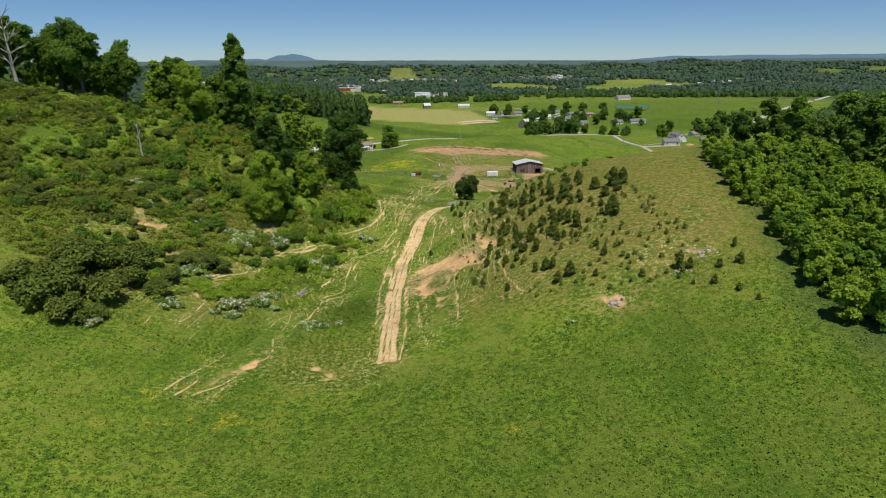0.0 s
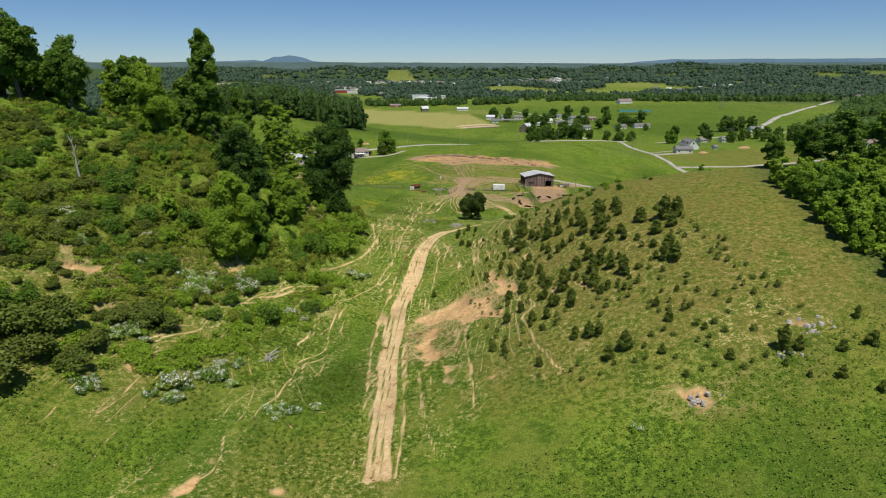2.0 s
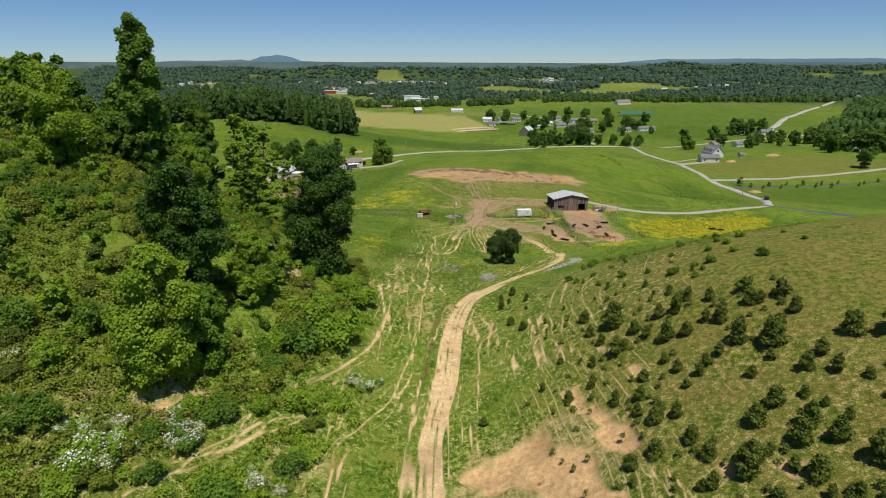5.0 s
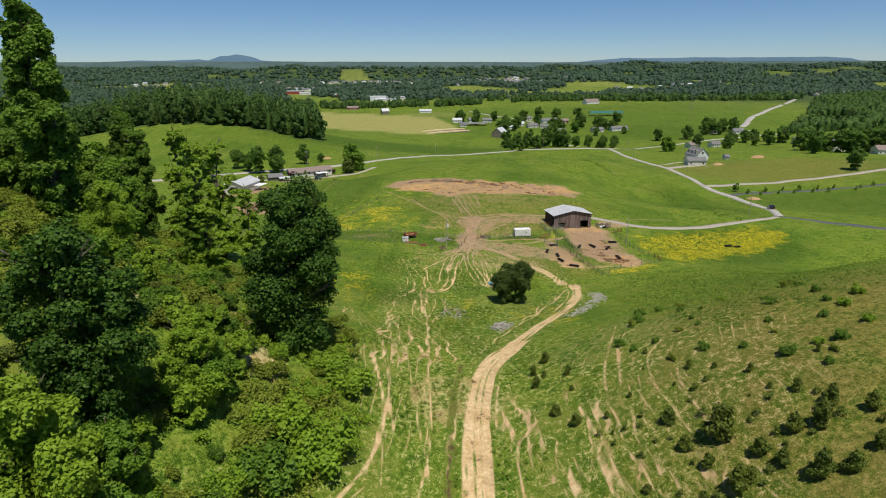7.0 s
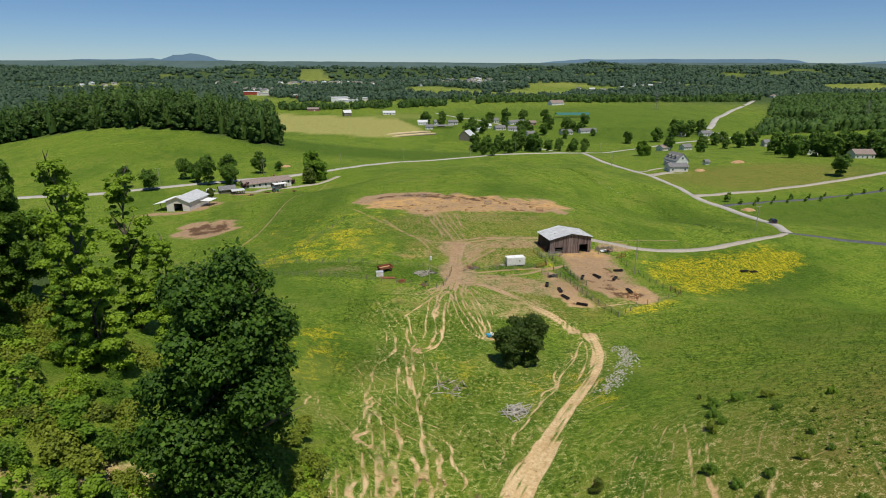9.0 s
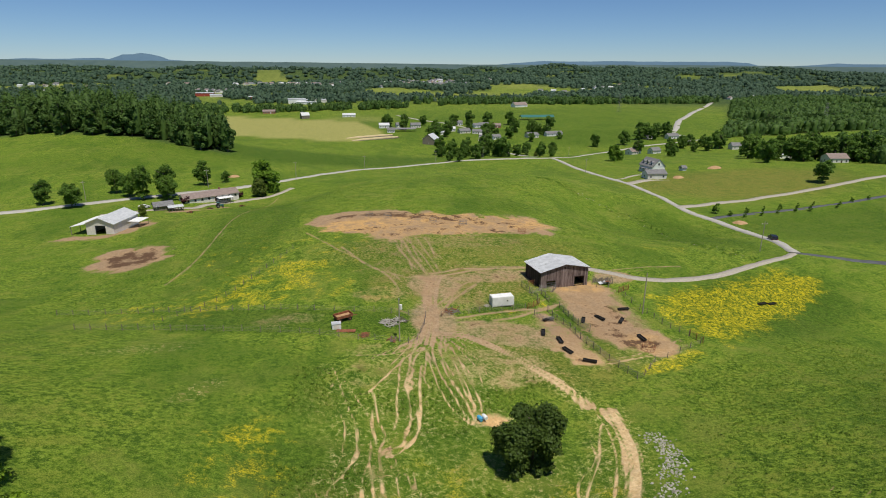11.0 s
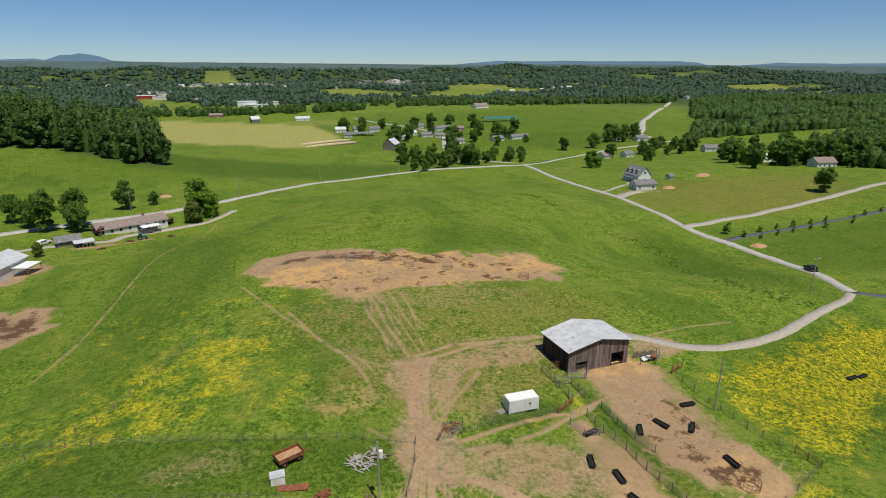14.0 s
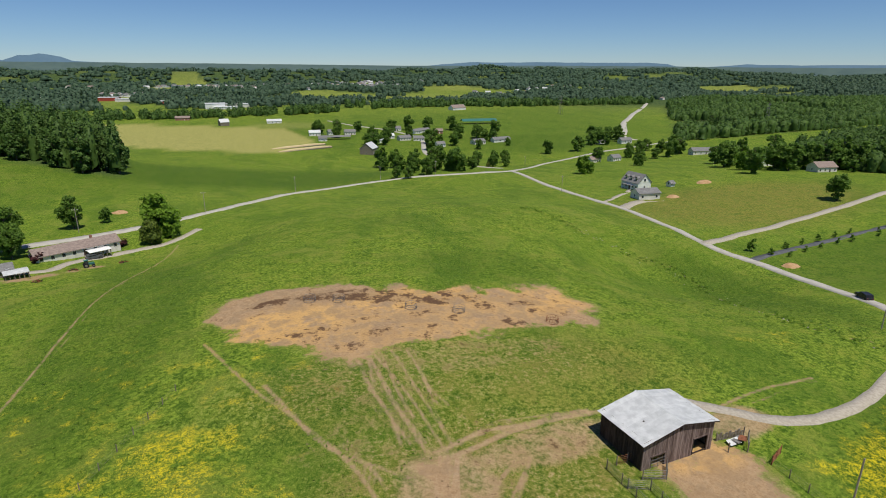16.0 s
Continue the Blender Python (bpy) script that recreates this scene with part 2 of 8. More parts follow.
def smooth_line(pts, n=6):
    """A rounded line through the points."""
    p = [np.array(q, float) for q in pts]
    p = [2 * p[0] - p[1]] + p + [2 * p[-1] - p[-2]]
    out = []
    for a, b, c, d in zip(p[:-3], p[1:-2], p[2:-1], p[3:]):
        for k in range(n):
            t = k / n
            out.append(tuple(0.5 * (2 * b + (c - a) * t + (2 * a - 5 * b + 4 * c - d) * t * t + (3 * b - a - 3 * c + d) * t ** 3)))
    out.append(tuple(p[-2]))
    return out


FAR_TOWNS = [(300, 2250, 180, 120, 40), (-60, 2150, 220, 120, 70), (330, 2560, 200, 50, 60), (520, 2520, 170, 60, 40), (-350, 1750, 160, 90, 20), (900, 1900, 160, 120, 14), (1050, 1500, 150, 120, 12), (620, 1750, 120, 90, 10), (-700, 2000, 200, 120, 16), (1300, 1300, 150, 100, 10)]


def far_cover(x, y):
    """Where the far woods stand between the fields and the towns."""
    town = np.zeros(np.shape(x))
    for cx, cy, sx, sy, n in FAR_TOWNS[:5]:
        town = np.maximum(town, 0.14 * (1 - step(0.5, 1.1, np.hypot((x - cx) / sx, (y - cy) / sy))))
    r = np.hypot(x, y - 150)
    v = value_noise(x / 210 + 2.2, y / 150 + 5.1) * 0.65 + value_noise(x / 70, y / 60) * 0.35
    return v - town > 0.45 - 0.13 * step(1500, 2800, r)


MAIN_TRACK = [
    (3.7, [(-4.6, 74), (-5.2, 80), (-6.0, 93.8), (-6.9, 104), (-7.3, 118.8), (-7.0, 128.4), (-5.2, 139.2), (-4.1, 150.7), (-2.0, 160.6), (0.6, 165.8), (5.1, 172.4)]),
    (2.3, [(0.6, 165.8), (5.1, 172.4), (9.8, 179.6), (16.2, 188.6), (21.2, 197.4), (23.6, 204.5), (24.8, 211)]),
    (0.8, [(-2.6, 74), (-2.7, 81.4), (-3.2, 91.1), (-4.2, 104)]),
    (0.7, [(-8.9, 95.3), (-9.7, 102.8), (-10.3, 110.7), (-10.4, 124), (-8.8, 138.7), (-6.9, 151)]),
    (0.6, [(-3.1, 94.3), (-4.0, 102), (-4.6, 110.2), (-4.9, 120)]),
    (0.7, [(1.4, 77.7), (-0.3, 84.5), (-1.6, 95.5)]),
    (0.9, [(-23.3, 81.2), (-22.3, 75.5), (-24, 71.9), (-26.5, 66.3), (-28.4, 63.7)]),
    (0.7, [(-28.4, 75.2), (-30, 70), (-32.2, 64.2)]),
]
VALLEY_A = [
    (0.6, [(-14.4, 225.9), (-12.7, 218.2), (-12.1, 213.1), (-11, 208.4), (-12.5, 201.2), (-14.8, 196.1), (-15.5, 190.8), (-15.8, 186.1), (-14.6, 183.2), (-14.1, 178.1), (-13.9, 174), (-13.4, 170.2), (-13.1, 167.1), (-13.2, 163.3)]),
    (0.6, [(-12.6, 221.8), (-10.9, 217.3), (-9.5, 211.1), (-9.8, 203.6), (-11.1, 198.9), (-11.6, 192.9), (-12.3, 183.8), (-12.4, 175.7), (-12.4, 171.7), (-12.9, 167.2), (-12.9, 164.3)]),
    (1.0, [(-8.7, 218.9), (-8.2, 212.5), (-7.9, 207.7), (-8.6, 203.8), (-9.1, 197.1), (-9.7, 191.4), (-9.2, 187.1), (-9.3, 181.8), (-9.5, 176.2), (-9.6, 172.3), (-9.5, 168.7), (-9.4, 165.7), (-9.4, 163.9)]),
    (0.7, [(0.1, 226.9), (-1.5, 219.3), (-2.4, 211.8), (-4, 206.8), (-5.7, 204.5), (-7.6, 203), (-8.4, 203.9)]),
]
VALLEY_B = [
    (0.6, [(-1.7, 229.7), (-3, 222), (-3.7, 214.1), (-4.7, 207.9), (-6.1, 205.6)]),
    (0.5, [(-2.6, 229.6), (-4.2, 223.4), (-4.9, 217.7), (-5.7, 212.6), (-6.3, 209)]),
    (0.7, [(-8.3, 199.3), (-7.2, 198.3), (-8, 191.7), (-8.8, 187.2)]),
    (0.5, [(-6.2, 199.5), (-5.4, 194.6), (-4.6, 190), (-4.1, 188.1)]),
    (0.8, [(-9, 181.9), (-9, 176.3), (-8.5, 172.4), (-8, 168.8), (-8, 165.8), (-8, 164)]),
    (0.6, [(-8.5, 166.7), (-9, 164.9), (-9.7, 163.9)]),
    (0.4, [(-15.5, 189.9), (-15.2, 182.1), (-13.9, 178.2), (-12.6, 175.6)]),
    (0.4, [(-22.3, 182.8), (-21.1, 177.2), (-19.7, 175.7)]),
    (0.6, [(-12.5, 177.1), (-11.7, 173.2), (-11.2, 170.7), (-10.8, 167.6), (-11, 163.7)]),
    (0.4, [(-11.3, 196.9), (-10.4, 189.6), (-10.4, 184.3)]),
    (0.6, [(-15.8, 186.1), (-16.7, 182.4), (-16.2, 179), (-17.1, 176.3), (-17.4, 173.9), (-16.9, 171.5)]),
    (0.5, [(-14.7, 171.1), (-14.5, 166.6), (-14.8, 162.9)]),
]
VALLEY_C = [
    (1.0, [(-19, 164.9), (-19, 161.4)]),
    (0.8, [(-17.8, 165.4), (-17.5, 162)]),
    (1.2, [(-16.4, 170.5), (-16, 165.1), (-16.3, 162.4)]),
    (0.9, [(0.8, 172.9), (2, 175.6), (4, 178.2), (6.5, 181.9), (8.7, 185.1), (11.1, 187.5), (12.9, 191.7), (16.5, 196.7), (19.2, 201.5), (22.2, 207)]),
    (0.5, [(-1.5, 168.4), (-0.4, 171.9), (-0.5, 174.6), (-1.2, 177.6)]),
    (0.8, [(4.2, 171.8), (2.5, 169.2), (1.4, 167.6)]),
    (0.4, [(-5, 176.5), (-3.9, 178.7), (-2.6, 180.1)]),
    (0.5, [(-23, 182.4), (-23.3, 179.5)]),
]
FAN_A = [
    (0.5, [(2.2, 233.3), (1.4, 223.8), (2.1, 215.7), (4.1, 209.8)]),
    (0.5, [(2.8, 233.4), (2.6, 224), (3.7, 214.7), (4.9, 209.4)]),
    (0.5, [(3.7, 233.4), (3.8, 224.1), (4.7, 216.1), (5.4, 209.9)]),
    (0.4, [(5.2, 235), (5.9, 225.9), (5.8, 217.5), (6.1, 212)]),
    (0.4, [(6.1, 234.4), (6.9, 224.6), (7, 216.4), (6.6, 212.6)]),
    (0.3, [(7.3, 233.5), (8.9, 226.1), (8.7, 219.3)]),
    (0.5, [(1.7, 232.4), (0, 223.6), (0.2, 219.4)]),
    (0.5, [(1.2, 233.3), (-0.9, 228.3), (-2.9, 219.2)]),
    (0.6, [(0.9, 233.2), (-2.2, 229.7), (-6.1, 223.2), (-9.2, 218.9)]),
    (0.6, [(0.4, 234.2), (-4.3, 230.9), (-10.4, 229.9)]),
]
WEST_A = [
    (0.8, [(-10, 165), (-9.5, 152.6), (-10.5, 144.5), (-11.9, 136.6), (-13.4, 132.4), (-15.6, 127.6), (-17.5, 124.8), (-18.2, 121.1), (-18.2, 114.8), (-17.3, 108.9), (-18.2, 104.4), (-20.1, 101), (-19.8, 96.2), (-20.3, 91.8), (-21.1, 88.7), (-21.7, 85.8)]),
    (0.5, [(-19.1, 133.8), (-19.2, 131.4), (-17.8, 126.3), (-17.9, 124.6), (-19.7, 120.2), (-20.5, 115.1), (-20.1, 109.3), (-20, 104.5)]),
    (0.5, [(-9.7, 200.7), (-9.1, 174.1), (-10.1, 159.5), (-11.2, 151.8), (-11.3, 146.5)]),
    (0.6, [(-12, 180.2), (-12.3, 162.6), (-11.6, 151.7), (-10.3, 142.5), (-10.9, 136.9), (-12.1, 133.8)]),
    (0.6, [(-17.1, 193.1), (-15.2, 174.1), (-15, 152), (-15.8, 147), (-17, 139.7)]),
]
WEST_B = [
    (1.1, [(-17.6, 163.6), (-15.3, 151.7), (-16.4, 143), (-19.5, 136), (-24.4, 129.2)]),
    (0.9, [(-27.8, 122.8), (-28.9, 119.2), (-31.1, 115.7), (-32.5, 112.7), (-35, 109.2), (-35.3, 106.5), (-35.1, 104.2), (-36, 101.7), (-38.5, 98.7), (-39.1, 97.3)]),
    (0.5, [(-19.2, 131.4), (-21.2, 127.2), (-24, 123.3), (-26.6, 120), (-31.9, 113.2)]),
    (0.6, [(-38.3, 102.2), (-39.6, 98.2), (-40.6, 96.1), (-41, 92.1)]),
    (0.5, [(-33.5, 106.4), (-34.3, 104), (-34.3, 101), (-35.6, 98), (-37.7, 95.9), (-38.5, 93.9), (-40.6, 91.3)]),
    (0.4, [(-31, 106.6), (-31.1, 101.5), (-30.5, 98.3)]),
    (0.9, [(-37.9, 91.8), (-37.8, 90), (-37.2, 87.6), (-37.3, 85.1), (-37.4, 82.8), (-38.2, 81.7)]),
    (0.4, [(-45.9, 89.2), (-45.1, 90.4), (-44.5, 92.2)]),
    (0.5, [(-22.5, 94.5), (-23.5, 92.2), (-24.9, 87.9), (-25.4, 85.1)]),
    (0.6, [(-16.4, 101.9), (-16.8, 97.9), (-19.1, 96.3), (-19.7, 94)]),
]
TRACKSIDE = [
    (0.4, [(-11.5, 133.2), (-11.4, 126), (-10.5, 117.1), (-9.8, 108.9)]),
    (0.5, [(-10, 107.3), (-9.4, 100.8), (-7.7, 95.6), (-7.9, 91.1), (-7.8, 86.3)]),
    (0.4, [(-9.6, 102.3), (-8.5, 96.9), (-7.8, 94.4)]),
    (0.5, [(-4.9, 133.6), (-5.2, 122.3), (-5.8, 113.5), (-5, 108.1), (-2.9, 101), (-1.6, 95.2), (-0.6, 85.2)]),
    (0.5, [(6.1, 111.2), (5, 105.7), (5.1, 99.7), (5.4, 93.3), (5.7, 88.4), (5.6, 83.4)]),
    (0.4, [(13.8, 117.3), (13.7, 110.3), (14.3, 104.9)]),
]
EAST_A = [
    (0.9, [(15.5, 105.4), (13.8, 104.4), (13.5, 102.4), (13.9, 97.8), (14.7, 92.9), (15.3, 89.5), (16.5, 86.9)]),
    (0.5, [(13.4, 116), (13.1, 111.6), (13.5, 109.9)]),
    (0.4, [(8.5, 152), (8.3, 142.7), (8.2, 134.4), (8.3, 130.4)]),
    (0.3, [(17.7, 97.3), (18, 94.4), (18.7, 92.5)]),
    (0.6, [(6.3, 117.1), (6.5, 110.6), (5.5, 109.5), (4.9, 106.5), (5.1, 100.2), (5.5, 95.9), (5.6, 92.3), (5.4, 90.7)]),
    (0.3, [(13.4, 132), (13.5, 127)]),
    (0.3, [(13.8, 93.4), (14.2, 90.8)]),
    (0.6, [(2.4, 148.4), (0, 145.2), (-0.8, 139.7), (-1.2, 131.1), (-1.9, 123)]),
    (0.4, [(-0.9, 153.2), (-0.3, 143.2)]),
]
TERRACE_A = [
    (0.6, [(3.3, 148.5), (1.4, 147.4), (1.1, 143.9), (0.8, 140.9), (1.6, 139.2), (3.2, 139.9)]),
    (0.6, [(18.8, 167.7), (14.1, 158.3), (11.2, 150.1), (10.3, 146.9), (10.3, 144.6), (9.9, 141.1), (9.9, 137.8), (10.3, 134.6), (10.8, 132.2)]),
    (0.7, [(19.6, 154.9), (17.2, 152.5), (15.5, 148.2), (15.1, 144.8), (15.2, 142.4), (15.1, 139.5), (15.2, 137.2)]),
    (0.4, [(15.3, 156.6), (12.5, 148.7)]),
    (0.6, [(11.9, 144.3), (11.2, 140.9), (11.3, 137.4), (11.3, 134.5)]),
    (0.7, [(7.5, 148.1), (7.7, 145.6), (7.8, 142.7)]),
    (0.4, [(7.3, 153.7), (6.6, 149.9)]),
]
TERRACE_B = [
    (0.5, [(18.1, 146.9), (17.1, 144), (17, 139.6), (17.3, 135.7), (17.2, 132.6), (17.5, 129.7)]),
    (0.4, [(0.8, 157.5), (0.5, 153.4), (1.5, 149.4), (0.8, 144)]),
    (0.6, [(-0.7, 152.5), (-0.4, 148.2), (-0.1, 144.4)]),
    (0.5, [(8.3, 139.8), (7.9, 136.9)]),
    (0.5, [(14.3, 135.1), (14.2, 132.2), (15.2, 129.5)]),
    (0.7, [(3.9, 144.2), (3.4, 140.5), (4, 138.6), (4, 136.4)]),
    (0.8, [(7.6, 141.1), (7.3, 136.6), (7.4, 134.5)]),
    (0.3, [(24, 156.2), (21.2, 154.7)]),
]
YARD_TRACKS = [
    (4.0, [(1.9, 234.2), (3.9, 241.7), (5.5, 251.1), (7.1, 258.8), (9.4, 265.2)]),
    (1.6, [(9.4, 265.2), (19, 267.8), (33.3, 269.8), (35.4, 267.8)]),
    (1.2, [(6.6, 243.3), (19.1, 247.5), (28.9, 248.4), (35.3, 251.1)]),
    (0.7, [(7.1, 258.8), (1, 264.6), (-5.2, 271.5), (-11.8, 286.7)]),
    (0.7, [(7.1, 266.2), (5.6, 275.1), (4.5, 290)]),
    (0.5, [(5.5, 268.3), (3.1, 280.4), (2.3, 292.2)]),
    (0.5, [(9.6, 266.1), (7.5, 279.5), (5.3, 291.2)]),
    (0.8, [(6.6, 246.7), (12.3, 255), (19.6, 262.8)]),
    (0.6, [(7.4, 246.6), (11.8, 256.7), (13.9, 261)]),
    (0.5, [(-38.6, 417.6), (-47.2, 344), (-49.9, 304), (-53.9, 283.2)]),
    (2.0, [(22.9, 211.8), (21.4, 218.9), (17.7, 227.3), (11, 236.3), (4.8, 238.5)]),
    (0.8, [(31.1, 225.2), (38.7, 226.7), (49.7, 232.2)]),
    (0.6, [(48.2, 265.8), (62.1, 269.1), (75, 270.9)]),
]
THIN_TRACKS = [
    (0.5, [(84.4, 384), (86.2, 366.4), (97.2, 352.8), (108.1, 341.4), (104.3, 324.5), (95.2, 288.1), (101.4, 277.7)]),
    (0.4, [(4.1, 292.5), (3.5, 282.4), (3.9, 276.6), (4.3, 271.5)]),
    (0.4, [(5.9, 292.7), (6.6, 281.6), (7, 273.4)]),
    (0.4, [(10.6, 290.7), (11, 279), (11.5, 275)]),
    (0.4, [(8, 291.3), (9.5, 279.4), (10.5, 267.1)]),
    (0.5, [(-21.3, 305.4), (-13, 286.1), (-8.1, 277.6), (-3.3, 269), (-1.1, 262.4)]),
    (0.4, [(-2.2, 225.3), (-0.4, 232.6), (2.6, 238.3)]),
    (0.4, [(-5.4, 226.6), (-0.9, 233.8), (2.1, 237.7)]),
    (0.4, [(-7.8, 228.8), (-1.5, 235), (1.7, 237.8)]),
    (0.4, [(2.3, 224.6), (2.7, 231.1), (3.5, 236.9)]),
    (0.4, [(4.7, 223.3), (4.1, 230.9), (3.9, 236.9)]),
    (0.4, [(7.7, 223.9), (6.2, 231.7), (4.4, 237.5)]),
    (0.4, [(10.7, 226.6), (7.5, 233.8), (5.4, 238.1)]),
    (0.4, [(22.1, 220.3), (17.4, 230.1), (12.2, 235.9), (6.3, 238.7)]),
    (0.4, [(50.2, 232.7), (42.7, 229.4), (38.1, 228), (33.1, 226.8)]),
    (0.4, [(48.9, 230.3), (41.7, 227.2), (35.9, 226.3)]),
]
YARD_PATHS = [
    (1.1, [(7.8, 266.4), (14.2, 268.3), (20.6, 269.1), (31.8, 270.1)]),
    (0.6, [(4.4, 268.5), (3.8, 276.7), (2.8, 284), (2.4, 289.5)]),
    (0.6, [(7.2, 268.2), (5.8, 276.4), (4.7, 285.9), (3.9, 291.9)]),
    (0.8, [(6.7, 250.1), (10.9, 256.4), (16.2, 262), (19.5, 263)]),
    (0.7, [(8.6, 251.2), (13.5, 256), (17.6, 260.1)]),
    (1.2, [(7.9, 242.8), (15.9, 243.4), (22.7, 245.6), (27.1, 247.3), (31.7, 249.1)]),
    (0.6, [(-2.1, 248.9), (0.5, 246.6), (2.4, 244.7)]),
    (0.7, [(4.5, 241.1), (5.7, 235.1)]),
    (0.7, [(6.9, 241.9), (8.9, 236.4), (10.2, 234.1)]),
    (0.5, [(8.6, 252.6), (12.2, 257.7), (14.4, 260.7)]),
    (0.5, [(-3.8, 270.2), (-1.1, 262.2), (-0, 257.6)]),
]
BARE_YARD = [
    [(-22.5, 314.8), (-18.4, 324), (-7.2, 325.9), (6.6, 323.2), (21.7, 315.3), (39, 313.8), (48.1, 315.9), (54.2, 303.6), (47.6, 294.3), (30, 293.7), (9.2, 292.6), (1, 288), (-4.3, 294.2), (-15.7, 303.1)],
    [(-80.2, 305), (-81.5, 321.5), (-72.3, 323.7), (-60.4, 317.2), (-58.8, 309.2), (-63.6, 300.5), (-71.6, 298.6)],
    [(34.2, 259.3), (45.4, 261.2), (47.1, 256.5), (47.4, 245.4), (49.6, 230), (44.6, 226.5), (36.2, 230.1), (35, 237.4), (34.3, 247.4), (32.6, 253.8)],
    [(26.6, 246.5), (29, 246.1), (32, 235.4), (32, 224.8), (26.1, 225.9), (25, 235.2)],
    [(5.2, 264.3), (9.2, 265), (8.9, 258.5), (7.0, 249.5), (7.4, 243.8), (3.4, 241.9), (2.5, 244.7), (4.6, 251.3)],
]
BARE_SCARP = [
    [(-5.1, 119.1), (-0.7, 122.4), (4, 124.1), (6.6, 124.4), (7.4, 119.3), (10.5, 116), (10.7, 107.1), (8.6, 108.9), (5.9, 110.4), (4.5, 110.9), (1.7, 116.1), (-0.6, 115.9), (-3, 117.1)],
    [(-2.9, 114.9), (0.9, 113.5), (0.5, 107.8), (2.1, 103.1), (1.7, 99.8), (1, 96), (-0.5, 95.5), (-1.7, 97.8), (-2.5, 102.7), (-4.5, 108.7), (-5.1, 111.6), (-3.1, 109.6), (-2.1, 112)],
    [(1, 98.4), (3.1, 96.3), (3.4, 91.5), (1.5, 92.2)],
    [(7.4, 129.6), (10.7, 127.6), (14, 116.9), (14.1, 113.6), (11.5, 115), (10, 121.4)],
    [(18.5, 111.6), (20.2, 110.1), (18.8, 106.1), (17.6, 106.1)],
    [(21.6, 106.1), (23.8, 105.3), (22.7, 102.8)],
    [(32.2, 101.3), (34.1, 100.1), (33.5, 99.4)],
    [(16.3, 126.2), (17.7, 125.2), (16.9, 122.7)],
    [(19.3, 91.4), (20.8, 91.4), (20.6, 89.4), (19.2, 89.6)],
    [(7.7, 92.2), (9.4, 89.9), (9.1, 89.2), (7.2, 89.9)],
]
BARE_WEST = [
    [(-51, 100.4), (-47.2, 102.6), (-44.5, 103.8), (-44.2, 102.6), (-46.2, 99.7), (-48.7, 99.8)],
    [(-57.4, 106.6), (-54.6, 107.4), (-51.3, 107.5), (-52.7, 105.3), (-55.7, 103.8)],
    [(-39.9, 91.7), (-38.5, 92.9), (-37.2, 89), (-38, 89)],
]
BARE_HILL = [
    [(-37.6, 119.7), (-33.7, 121.8), (-34.3, 119.1), (-37.7, 117.3)],
    [(-25.6, 129.4), (-22.6, 131.4), (-21, 130), (-24, 127.4)],
]
BARE_SPOTS = [
    [(24.9, 79.5), (30.1, 77.7), (30.3, 75.5), (27.9, 75.3)],
    [(39.7, 84.7), (42.9, 83.2), (41.6, 82), (39.5, 82.9)],
    [(4.9, 212.7), (9.3, 213), (10.9, 210.5), (8.2, 208.2), (4.8, 209.1)],
    [(3.4, 176.2), (5, 177.6), (6.3, 176.5), (4.3, 174.8)],
    [(-23.4, 79.1), (-21.9, 76.4), (-23.4, 71.6), (-25.9, 68.9), (-27.9, 63.8), (-29.2, 62.1), (-28.5, 65.4), (-26.8, 70.7), (-24.6, 73.1), (-24, 77.9)],
    [(-14.6, 73.1), (-12.3, 73.6), (-11.3, 69.9), (-12.5, 69.3)],
]
TRACKS = MAIN_TRACK + VALLEY_A + VALLEY_B + VALLEY_C + FAN_A + WEST_A + WEST_B + TRACKSIDE + EAST_A + TERRACE_A + TERRACE_B + YARD_TRACKS + THIN_TRACKS + YARD_PATHS
BARE = BARE_YARD + BARE_SCARP + BARE_WEST + BARE_HILL + BARE_SPOTS
# centre x, y, half sizes, turn, amount
FLOWERS = [
    (-42, 262, 24, 14, 20, 0.38), (-36, 292, 26, 24, 0, 0.26),
    (-28, 270, 20, 13, 25, 0.6), (-26, 284, 30, 30, 0, 0.3), (-16, 262, 9, 9, 0, 0.45), (-33, 259, 16, 5, 0, 0.6), (44, 224, 10, 3, 20, 0.85), (13, 187, 8, 10, 30, 0.45), (-3, 195, 6, 12, 0, 0.35),
    (19, 247.3, 5, 2, 0, 0.5), (28, 250, 4, 3, 0, 0.45), (-24, 200, 7, 14, 0, 0.5), (-30, 60, 14, 8, 0, 0.35), (10, 57, 5, 4, 0, 0.3), (80, 285, 10, 6, 0, 0.3),
]
DRY = [
    (42, 122, 38, 52, 0, 0.95), (25, 94, 24, 14, 20, 0.8), (-50, 100, 26, 28, 0, 0.55), (20, 280, 40, 16, 0, 0.5), (200, 410, 80, 40, 10, 0.75),
    (15, 262, 24, 12, 0, 0.7), (24, 228, 16, 14, 0, 0.5), (-12, 75, 12, 10, 0, 0.4),
]
MUD = [
    (-1, 317.5, 6, 2.6, -12, 0.85), (7, 315.5, 6, 3.0, -15, 0.9), (14, 313, 6, 2.8, -15, 0.85), (21, 310, 5, 2.2, -10, 0.8), (-10, 318, 5, 2.2, 0, 0.75), (39, 306, 5, 2.2, 0, 0.75),
    (-70, 311, 8, 8, 0, 0.95), (-9, 224, 3.6, 2.6, 0, 0.6), (43, 231, 4, 2, 0, 0.45), (14, 300, 36, 8, 0, 0.3), (5, 317, 16, 4, -8, 0.55), (24, 311, 18, 4.5, -8, 0.55), (40, 240, 8, 14, 0, 0.35), (44, 232, 4, 3, 0, 0.7), (12, 298, 30, 4, 0, 0.3),
]
